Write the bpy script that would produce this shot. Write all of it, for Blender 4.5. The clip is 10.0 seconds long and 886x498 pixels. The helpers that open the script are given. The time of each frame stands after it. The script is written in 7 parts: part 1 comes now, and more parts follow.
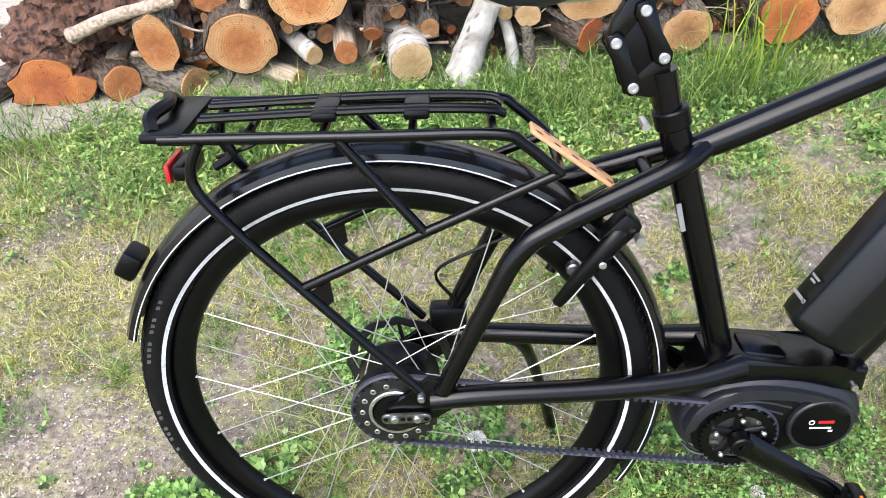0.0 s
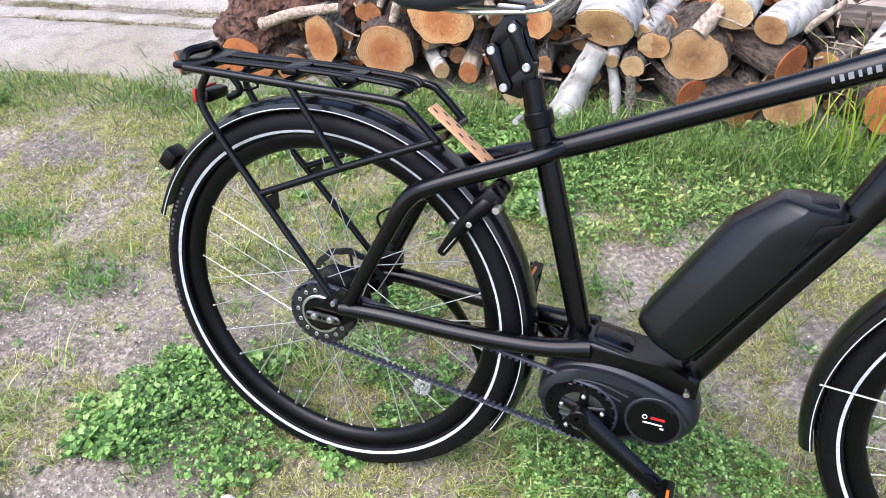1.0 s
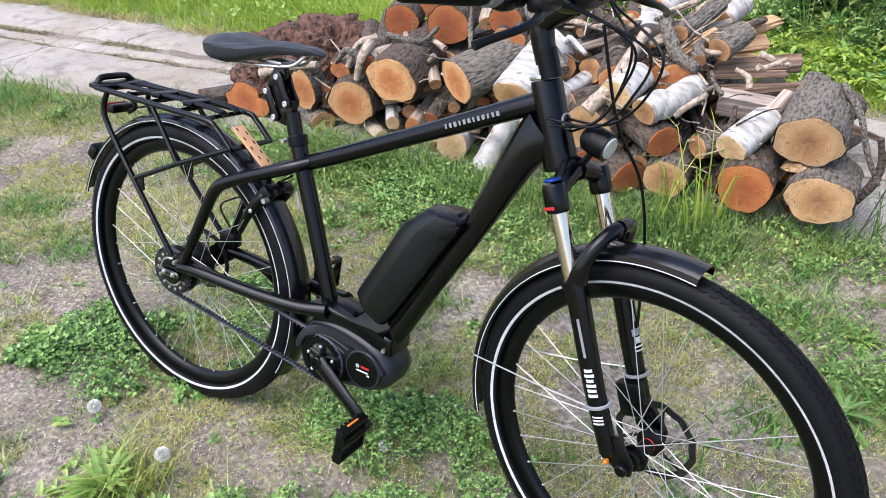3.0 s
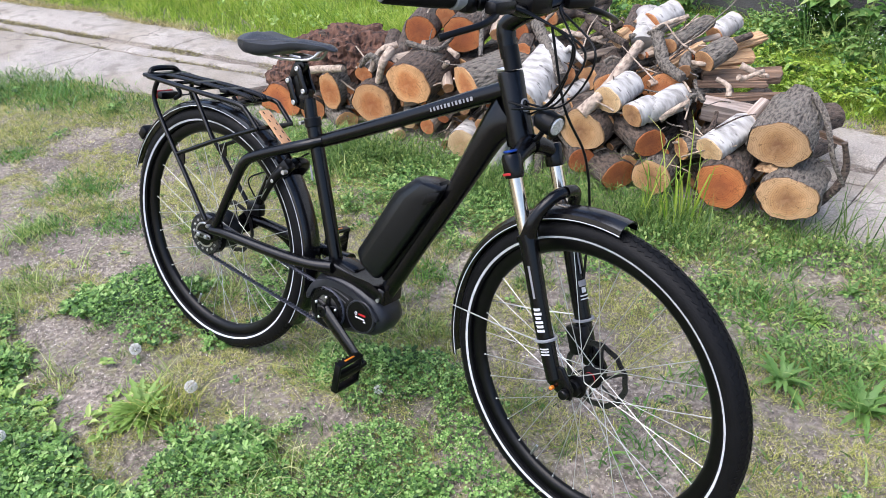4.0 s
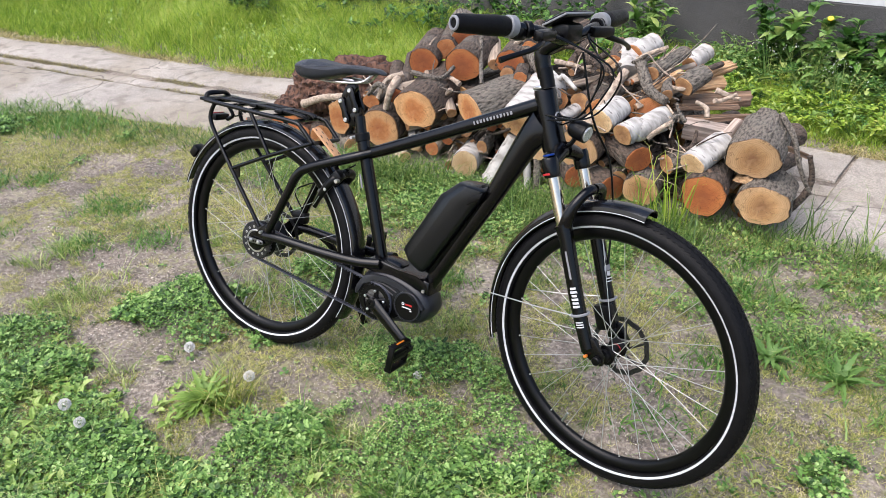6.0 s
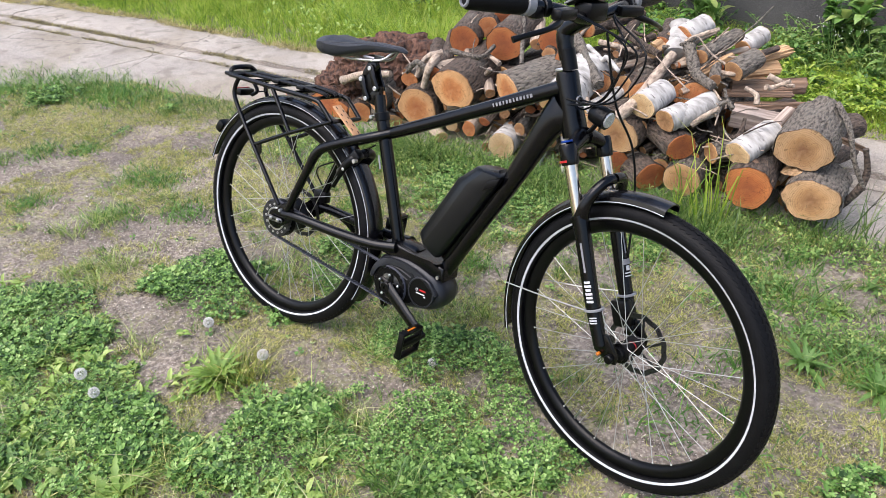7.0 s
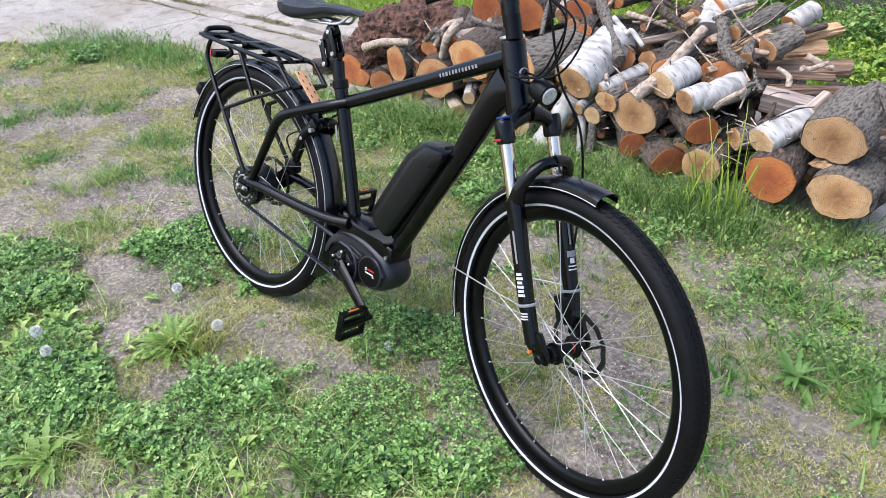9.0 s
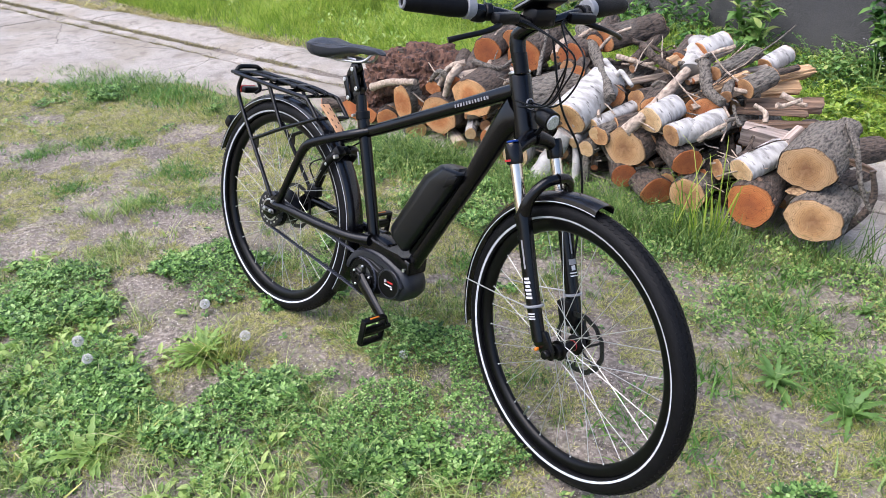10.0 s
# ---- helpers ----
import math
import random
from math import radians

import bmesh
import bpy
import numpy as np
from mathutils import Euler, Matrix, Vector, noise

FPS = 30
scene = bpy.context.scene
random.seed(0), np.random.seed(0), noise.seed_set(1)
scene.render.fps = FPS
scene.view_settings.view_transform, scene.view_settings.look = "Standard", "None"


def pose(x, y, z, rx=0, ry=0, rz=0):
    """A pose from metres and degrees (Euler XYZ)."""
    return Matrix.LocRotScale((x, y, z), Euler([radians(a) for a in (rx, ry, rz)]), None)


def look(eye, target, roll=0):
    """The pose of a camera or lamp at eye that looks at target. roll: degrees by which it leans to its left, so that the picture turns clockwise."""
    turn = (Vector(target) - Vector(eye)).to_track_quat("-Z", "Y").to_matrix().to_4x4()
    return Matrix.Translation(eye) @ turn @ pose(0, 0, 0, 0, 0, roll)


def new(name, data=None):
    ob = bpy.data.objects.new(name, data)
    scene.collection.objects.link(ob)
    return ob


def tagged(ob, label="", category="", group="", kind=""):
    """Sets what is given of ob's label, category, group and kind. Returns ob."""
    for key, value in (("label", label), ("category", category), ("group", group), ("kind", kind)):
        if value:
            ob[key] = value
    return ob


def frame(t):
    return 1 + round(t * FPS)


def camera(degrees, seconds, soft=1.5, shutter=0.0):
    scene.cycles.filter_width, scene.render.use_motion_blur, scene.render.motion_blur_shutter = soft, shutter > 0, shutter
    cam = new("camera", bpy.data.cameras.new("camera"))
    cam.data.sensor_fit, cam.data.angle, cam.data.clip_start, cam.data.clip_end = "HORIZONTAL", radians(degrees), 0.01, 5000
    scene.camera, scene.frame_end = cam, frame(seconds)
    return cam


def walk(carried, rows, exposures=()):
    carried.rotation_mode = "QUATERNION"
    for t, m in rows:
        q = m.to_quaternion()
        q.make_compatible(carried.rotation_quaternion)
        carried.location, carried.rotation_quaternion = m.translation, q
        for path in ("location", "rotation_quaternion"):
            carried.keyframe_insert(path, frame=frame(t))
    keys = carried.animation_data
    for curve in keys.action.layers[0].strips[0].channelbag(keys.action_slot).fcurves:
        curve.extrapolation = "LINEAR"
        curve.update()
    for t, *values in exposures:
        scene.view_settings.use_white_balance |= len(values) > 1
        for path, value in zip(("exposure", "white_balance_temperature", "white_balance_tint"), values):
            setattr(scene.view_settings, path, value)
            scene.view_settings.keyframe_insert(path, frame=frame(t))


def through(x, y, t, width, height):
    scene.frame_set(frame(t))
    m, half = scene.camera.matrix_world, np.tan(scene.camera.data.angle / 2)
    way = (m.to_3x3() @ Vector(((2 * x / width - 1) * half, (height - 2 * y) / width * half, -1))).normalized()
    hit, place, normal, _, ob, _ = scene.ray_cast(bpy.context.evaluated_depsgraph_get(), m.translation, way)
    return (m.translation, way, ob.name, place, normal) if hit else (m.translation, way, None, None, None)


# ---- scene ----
cam = camera(61.47, 10.0, soft=0.85)
PATH = [
    (0, (0.095, -0.63, 1.245), (0.049, 0.791, -0.161), -2.9),
    (0.2, (0.182, -0.681, 1.261), (-0.029, 0.75, -0.121), -3.6),
    (0.5, (0.338, -0.778, 1.262), (-0.064, 0.638, -0.092), -3.7),
    (0.8, (0.484, -0.839, 1.294), (-0.071, 0.563, -0.02), -4.1),
    (1, (0.588, -0.844, 1.296), (-0.022, 0.563, 0.012), -3.5),
    (1.2, (0.702, -0.817, 1.289), (0.033, 0.59, 0.035), -3.2),
    (1.5, (0.84, -0.765, 1.295), (0.084, 0.618, 0.065), -3.7),
    (1.8, (0.988, -0.739, 1.305), (0.149, 0.605, 0.084), -4.2),
    (2, (1.107, -0.734, 1.322), (0.223, 0.594, 0.117), -4.6),
    (2.5, (1.289, -0.81, 1.381), (0.377, 0.524, 0.203), -3.7),
    (2.7, (1.319, -0.872, 1.404), (0.435, 0.496, 0.244), -2.6),
    (3.8, (1.61, -1.1, 1.47), (0.638, 0.261, 0.374), -1.7),
    (4, (1.642, -1.144, 1.486), (0.658, 0.212, 0.394), -1.9),
    (4.5, (1.631, -1.27, 1.499), (0.712, 0.15, 0.432), -1.2),
    (5, (1.624, -1.442, 1.541), (0.747, 0.037, 0.519), -0.7),
    (6.5, (1.627, -1.495, 1.549), (0.656, -0.081, 0.521), -1.2),
    (7, (1.68, -1.379, 1.529), (0.651, -0.033, 0.467), -1.4),
    (7.5, (1.819, -1.131, 1.497), (0.74, 0.139, 0.392), -1.6),
    (8, (1.854, -1.058, 1.45), (0.729, 0.136, 0.306), -2.0),
    (8.5, (1.86, -1.046, 1.427), (0.709, 0.108, 0.268), -2.4),
    (9, (1.873, -1.063, 1.466), (0.697, 0.11, 0.351), -2.2),
    (9.5, (1.911, -1.124, 1.486), (0.723, 0.081, 0.419), -1.9),
    (10, (1.98, -1.262, 1.512), (0.782, -0.026, 0.494), -1.7),
]
walk(cam, [(t, look(eye, target, roll)) for t, eye, target, roll in PATH], [(0.0, 1.33, 6150, 12), (0.5, 1.21, 5930, 14), (1.0, 1.19, 5800, 15), (1.5, 1.19, 5980, 12), (2.0, 1.19, 6060, 12), (2.5, 1.13, 5970, 13), (4.0, 0.99, 5860, 15), (5.0, 0.94, 5920, 14), (6.5, 0.91, 6330, 14), (7.5, 0.955, 5970, 16), (8.5, 1.0, 5620, 13), (9.0, 0.99, 5750, 14), (10.0, 0.97, 5890, 17)])

# ---- world, sun and exposure ----
world = bpy.data.worlds.new("sky")
scene.world = world
world.use_nodes = True
wn = world.node_tree.nodes
sky = wn.new("ShaderNodeTexSky")
sky.sky_type = "NISHITA"
sky.sun_disc = False
sky.sun_elevation, sky.sun_rotation = radians(55), radians(-150)
sky.dust_density, sky.air_density = 3.0, 1.2
world.node_tree.links.new(sky.outputs["Color"], wn["Background"].inputs["Color"])
wn["Background"].inputs["Strength"].default_value = 0.15
sun_data = bpy.data.lights.new("sun", "SUN")
sun_data.energy, sun_data.angle, sun_data.color = 1.9, radians(60), (1.0, 0.95, 0.87)
sun = new("sun", sun_data)
sun.matrix_world = look((-1.2, -2.0, 4.8), (0, 0, 0))

# ---- small helpers for meshes and materials ----


def mat(name, color, rough=0.6, metal=0.0, vary=0.15, scale=20.0, bump=0.0, bump_scale=80.0, spec=0.5, random_amount=0.0, island=0.0):
    """A surface with colour variation at two scales and fine relief."""
    m = bpy.data.materials.new(name)
    m.use_nodes = True
    nt = m.node_tree
    b = nt.nodes["Principled BSDF"]
    b.inputs["Roughness"].default_value = rough
    b.inputs["Metallic"].default_value = metal
    b.inputs["Specular IOR Level"].default_value = spec
    tc = nt.nodes.new("ShaderNodeTexCoord")
    n1, n2 = nt.nodes.new("ShaderNodeTexNoise"), nt.nodes.new("ShaderNodeTexNoise")
    n1.inputs["Scale"].default_value, n2.inputs["Scale"].default_value = scale, scale * 7
    n1.inputs["Detail"].default_value = 4
    add = nt.nodes.new("ShaderNodeMath")
    add.operation = "MULTIPLY_ADD"
    add.inputs[1].default_value = 0.5
    nt.links.new(n1.outputs["Fac"], add.inputs[0])
    half = nt.nodes.new("ShaderNodeMath")
    half.operation = "MULTIPLY"
    half.inputs[1].default_value = 0.5
    nt.links.new(n2.outputs["Fac"], half.inputs[0])
    nt.links.new(half.outputs[0], add.inputs[2])
    last = add.outputs[0]
    if random_amount or island:
        src = nt.nodes.new("ShaderNodeNewGeometry") if island else nt.nodes.new("ShaderNodeObjectInfo")
        k = nt.nodes.new("ShaderNodeMath")
        k.operation = "MULTIPLY_ADD"
        k.inputs[1].default_value = island or random_amount
        nt.links.new(src.outputs["Random Per Island" if island else "Random"], k.inputs[0])
        sub = nt.nodes.new("ShaderNodeMath")
        sub.operation = "ADD"
        sub.inputs[1].default_value = -0.5 * (island or random_amount)
        nt.links.new(last, sub.inputs[0])
        nt.links.new(sub.outputs[0], k.inputs[2])
        last = k.outputs[0]
    ramp = nt.nodes.new("ShaderNodeValToRGB")
    lo = [c * (1 - 2.2 * vary) for c in color]
    hi = [min(1, c * (1 + 2.2 * vary)) for c in color]
    ramp.color_ramp.elements[0].color, ramp.color_ramp.elements[1].color = (*lo, 1), (*hi, 1)
    ramp.color_ramp.elements[0].position, ramp.color_ramp.elements[1].position = 0.25, 0.75
    nt.links.new(last, ramp.inputs["Fac"])
    nt.links.new(ramp.outputs["Color"], b.inputs["Base Color"])
    nt.links.new(tc.outputs["Object"], n1.inputs["Vector"])
    nt.links.new(tc.outputs["Object"], n2.inputs["Vector"])
    if bump:
        n3, bp = nt.nodes.new("ShaderNodeTexNoise"), nt.nodes.new("ShaderNodeBump")
        n3.inputs["Scale"].default_value, n3.inputs["Detail"].default_value = bump_scale, 6
        bp.inputs["Strength"].default_value, bp.inputs["Distance"].default_value = bump, 0.01
        nt.links.new(tc.outputs["Object"], n3.inputs["Vector"])
        nt.links.new(n3.outputs["Fac"], bp.inputs["Height"])
        nt.links.new(bp.outputs["Normal"], b.inputs["Normal"])
    m["ramp"] = ramp.name
    return m


def stops(m, rows):
    """Replaces the colour ramp of a material made by mat()."""
    ramp = m.node_tree.nodes[m["ramp"]].color_ramp
    while len(ramp.elements) > 1:
        ramp.elements.remove(ramp.elements[-1])
    ramp.elements[0].position, ramp.elements[0].color = rows[0][0], (*rows[0][1], 1)
    for p, c in rows[1:]:
        ramp.elements.new(p).color = (*c, 1)
    return m


def leafy(m, amount=0.35):
    """Lets light through thin leaves."""
    b = m.node_tree.nodes["Principled BSDF"]
    t = m.node_tree.nodes.new("ShaderNodeBsdfTranslucent")
    mix = m.node_tree.nodes.new("ShaderNodeMixShader")
    mix.inputs[0].default_value = amount
    ramp = m.node_tree.nodes[m["ramp"]]
    m.node_tree.links.new(ramp.outputs["Color"], t.inputs["Color"])
    m.node_tree.links.new(b.outputs[0], mix.inputs[1])
    m.node_tree.links.new(t.outputs[0], mix.inputs[2])
    m.node_tree.links.new(mix.outputs[0], m.node_tree.nodes["Material Output"].inputs["Surface"])
    return m


BLACK = mat("black matt paint", (0.0012, 0.0012, 0.0017), 0.21, 0.0, 0.1, 60, 0.03, 900, 0.3)
PLASTIC = mat("black plastic", (0.0016, 0.0016, 0.002), 0.3, 0.0, 0.12, 40, 0.06, 700, 0.2)
BATTERY = mat("battery shell", (0.003, 0.0035, 0.0045), 0.28, 0.0, 0.1, 30, 0.04, 900, 0.34)
RUBBER = mat("tyre rubber", (0.004, 0.004, 0.0045), 0.5, 0.0, 0.25, 35, 0.15, 400, 0.13)
GLOSSY = mat("glossy black mudguard", (0.004, 0.004, 0.005), 0.2, 0.0, 0.1, 40, 0.02, 300, 0.5)
CASING = mat("dark grey motor casing", (0.011, 0.012, 0.016), 0.42, 0.0, 0.12, 40, 0.06, 700, 0.4)
LEATHER = mat("saddle cover", (0.012, 0.014, 0.019), 0.42, 0.0, 0.15, 40, 0.2, 900, 0.5)
STRIPE = mat("reflective band", (0.5, 0.51, 0.53), 0.45, 0.0, 0.2, 40)
STEEL = mat("spoke steel", (0.5, 0.5, 0.47), 0.35, 0.7, 0.05, 60)
ALLOY = mat("bare alloy", (0.6, 0.6, 0.6), 0.35, 1.0, 0.1, 60)
ROTOR = mat("dark worn brake steel", (0.07, 0.07, 0.075), 0.4, 1.0, 0.2, 60)
DARKSTEEL = mat("dark steel", (0.22, 0.22, 0.23), 0.35, 1.0, 0.15, 60)
STANCHION = mat("champagne stanchion", (0.72, 0.63, 0.52), 0.16, 1.0, 0.04, 60)
BELTM = mat("toothed belt", (0.022, 0.025, 0.038), 0.55, 0.0, 0.2, 60)
RED = mat("red plastic", (0.38, 0.016, 0.018), 0.3, 0.0, 0.1, 60)
ORANGE = mat("orange reflector", (0.6, 0.17, 0.012), 0.3, 0.0, 0.1, 60)
BLUE = mat("blue anodised ring", (0.012, 0.05, 0.26), 0.3, 0.6, 0.1, 60)
WHITE = mat("white print", (0.75, 0.75, 0.75), 0.5, 0.0, 0.03, 60)
FORKPRINT = mat("worn white print", (0.48, 0.48, 0.49), 0.5, 0.0, 0.2, 200)
SIDEPRINT = mat("worn sidewall print", (0.07, 0.07, 0.07), 0.6, 0.0, 0.2, 60)
GREYPRINT = mat("grey print", (0.2, 0.2, 0.21), 0.5, 0.0, 0.05, 60)
TAN = mat("tan leather strap", (0.55, 0.3, 0.15), 0.6, 0.0, 0.12, 60, 0.1, 300)
LENS = mat("lamp glass", (0.75, 0.76, 0.8), 0.12, 0.4, 0.4, 260)
GREYRUBBER = mat("grey grip ring", (0.2, 0.205, 0.215), 0.5, 0.0, 0.05, 60)


def part(name, bm, material, parent=None, label="", smooth=True):
    """Links a bmesh as one mesh object under a thing or a part."""
    me = bpy.data.meshes.new(name)
    bmesh.ops.recalc_face_normals(bm, faces=bm.faces)
    if smooth:
        for f in bm.faces:
            f.smooth = True
        for e in bm.edges:
            if len(e.link_faces) == 2 and e.calc_face_angle(0) > 0.7:
                e.smooth = False
    bm.to_mesh(me)
    bm.free()
    me.materials.append(material)
    ob = new(name, me)
    ob.parent = parent
    if label:
        ob["label"] = label
    return ob


def curve(points, steps=6, closed=False):
    """A smooth line through the points."""
    p = [Vector(q) for q in points]
    n = len(p)
    out = []
    for i in range(n if closed else n - 1):
        a, b = p[i], p[(i + 1) % n]
        pa = p[(i - 1) % n] if closed or i > 0 else a * 2 - b
        pb = p[(i + 2) % n] if closed or i + 2 < n else b * 2 - a
        for k in range(steps):
            t = k / steps
            out.append(0.5 * ((2 * a) + (b - pa) * t + (2 * pa - 5 * a + 4 * b - pb) * t * t + (3 * a - pa - 3 * b + pb) * t ** 3))
    if not closed:
        out.append(p[-1])
    return out


def tube(bm, points, radius, sides=10, closed=False, flat=1.0, side=(0, 1, 0)):
    """Sweeps a round or oval section along points. radius: one number or one a point; flat: width across to height."""
    p = [Vector(q) for q in points]
    n = len(p)
    rr = radius if hasattr(radius, "__len__") else [radius] * n
    if len(rr) != n:
        rr = [float(np.interp(i / (n - 1), np.linspace(0, 1, len(rr)), rr)) for i in range(n)]
    ff = [float(np.interp(i / (n - 1), np.linspace(0, 1, len(flat)), flat)) for i in range(n)] if hasattr(flat, "__len__") else [flat] * n
    rings = []
    axis = Vector(side)
    for i in range(n):
        d = (p[(i + 1) % n] - p[i - 1]) if closed else (p[min(i + 1, n - 1)] - p[max(i - 1, 0)])
        d.normalize()
        a = axis - d * axis.dot(d)
        if a.length < 0.05:
            a = d.orthogonal()
        a.normalize()
        b = d.cross(a)
        rings.append([bm.verts.new(p[i] + a * (math.cos(6.28319 * k / sides) * rr[i] * ff[i]) + b * (math.sin(6.28319 * k / sides) * rr[i])) for k in range(sides)])
    for i in range(n if closed else n - 1):
        r, s = rings[i], rings[(i + 1) % n]
        for k in range(sides):
            bm.faces.new((r[k], r[(k + 1) % sides], s[(k + 1) % sides], s[k]))
    if not closed:
        bm.faces.new(rings[0])
        bm.faces.new(rings[-1])
    return bm


def rod(points, radius, sides=10, closed=False, flat=1.0, side=(0, 1, 0)):
    return tube(bmesh.new(), points, radius, sides, closed, flat, side)


def disc(bm, centre, axis, radius, thick, sides=28, hole=0.0):
    """A disc or ring, centred, with small chamfers."""
    c, a = Vector(centre), Vector(axis).normalized()
    u = a.orthogonal().normalized()
    v = a.cross(u)
    ch = min(thick * 0.3, 0.002)
    rows = [(hole, -thick / 2), (radius - ch, -thick / 2), (radius, -thick / 2 + ch), (radius, thick / 2 - ch), (radius - ch, thick / 2), (hole, thick / 2)]
    rings = []
    for r, h in rows:
        if r == 0:
            rings.append([bm.verts.new(c + a * h)])
        else:
            rings.append([bm.verts.new(c + a * h + (u * math.cos(6.28319 * k / sides) + v * math.sin(6.28319 * k / sides)) * r) for k in range(sides)])
    pairs = list(zip(rings, rings[1:])) + ([(rings[-1], rings[0])] if hole else [])
    for r, s in pairs:
        for k in range(sides):
            j = (k + 1) % sides
            if len(r) == 1:
                bm.faces.new((r[0], s[j], s[k]))
            elif len(s) == 1:
                bm.faces.new((r[k], r[j], s[0]))
            else:
                bm.faces.new((r[k], r[j], s[j], s[k]))
    return bm


def prism(outline, v0, v1, bevel=0.006, segments=2):
    """A side-view outline (u, w) given a width across, with rounded edges."""
    bm = bmesh.new()
    a = [bm.verts.new((u, v0, w)) for u, w in outline]
    b = [bm.verts.new((u, v1, w)) for u, w in outline]
    n = len(a)
    f1, f2 = bm.faces.new(a), bm.faces.new(b[::-1])
    for k in range(n):
        bm.faces.new((a[k], b[k], b[(k + 1) % n], a[(k + 1) % n]))
    if bevel:
        bmesh.ops.bevel(bm, geom=list({e for f in (f1, f2) for e in f.edges}), offset=bevel, segments=segments, affect="EDGES", profile=0.5)
    return bm


def block(size, m=Matrix(), bevel=0.003):
    bm = bmesh.new()
    bmesh.ops.create_cube(bm, size=1.0, matrix=m @ Matrix.Diagonal((*size, 1)))
    if bevel:
        bmesh.ops.bevel(bm, geom=bm.edges[:], offset=bevel, segments=2, affect="EDGES", profile=0.5)
    return bm


def loft(outline, rows, centre):
    """A side-view outline (u, w) carried across; rows of (v, scale about the centre) round its sides."""
    bm = bmesh.new()
    cu, cw = centre
    rings = [[bm.verts.new((cu + (u - cu) * k, v, cw + (w - cw) * k)) for u, w in outline] for v, k in rows]
    n = len(outline)
    for a, b in zip(rings, rings[1:]):
        for k in range(n):
            bm.faces.new((a[k], a[(k + 1) % n], b[(k + 1) % n], b[k]))
    bm.faces.new(rings[0])
    bm.faces.new(rings[-1])
    return bm


def ring_path(radius, n=96, centre=(0, 0, 0), v=0.0, a0=0.0, a1=360.0, closed=True):
    c = Vector(centre)
    return [c + Vector((radius * math.cos(radians(a0 + (a1 - a0) * k / n)), v, radius * math.sin(radians(a0 + (a1 - a0) * k / n)))) for k in range(n if closed else n + 1)]


def lathe(bm, rows, n=96, closed=True):
    """Turns rows of (radius, v) about the hub's axis; closed: the section is a loop."""
    rings = [[bm.verts.new((r * math.cos(6.28319 * k / n), v, r * math.sin(6.28319 * k / n))) for k in range(n)] for r, v in rows]
    for i in range(len(rings) if closed else len(rings) - 1):
        a, b = rings[i], rings[(i + 1) % len(rings)]
        for k in range(n):
            j = (k + 1) % n
            bm.faces.new((a[k], a[j], b[j], b[k]))
    return bm


# ---- ground, slab and wall ----


def nodes_of(name):
    m = bpy.data.materials.new(name)
    m.use_nodes = True
    return m, m.node_tree, m.node_tree.nodes["Principled BSDF"]


def noise_node(nt, scale, detail=5, vec=None, kind="ShaderNodeTexNoise"):
    n = nt.nodes.new(kind)
    n.inputs["Scale"].default_value = scale
    if kind == "ShaderNodeTexNoise":
        n.inputs["Detail"].default_value = detail
    if vec is not None:
        nt.links.new(vec, n.inputs["Vector"])
    return n


def ramp_node(nt, fac, rows):
    r = nt.nodes.new("ShaderNodeValToRGB")
    while len(r.color_ramp.elements) > 1:
        r.color_ramp.elements.remove(r.color_ramp.elements[-1])
    r.color_ramp.elements[0].position, r.color_ramp.elements[0].color = rows[0][0], (*rows[0][1], 1)
    for p, c in rows[1:]:
        r.color_ramp.elements.new(p).color = (*c, 1)
    nt.links.new(fac, r.inputs["Fac"])
    return r.outputs["Color"]


def mix_node(nt, fac, a, b):
    n = nt.nodes.new("ShaderNodeMix")
    n.data_type = "RGBA"
    for sock, val in ((n.inputs["Factor"], fac), (n.inputs[6], a), (n.inputs[7], b)):
        if isinstance(val, tuple):
            sock.default_value = (*val, 1)
        elif isinstance(val, float):
            sock.default_value = val
        else:
            nt.links.new(val, sock)
    return n.outputs[2]


def bump_node(nt, height, strength, distance, b):
    n = nt.nodes.new("ShaderNodeBump")
    n.inputs["Strength"].default_value, n.inputs["Distance"].default_value = strength, distance
    nt.links.new(height, n.inputs["Height"])
    nt.links.new(n.outputs["Normal"], b.inputs["Normal"])


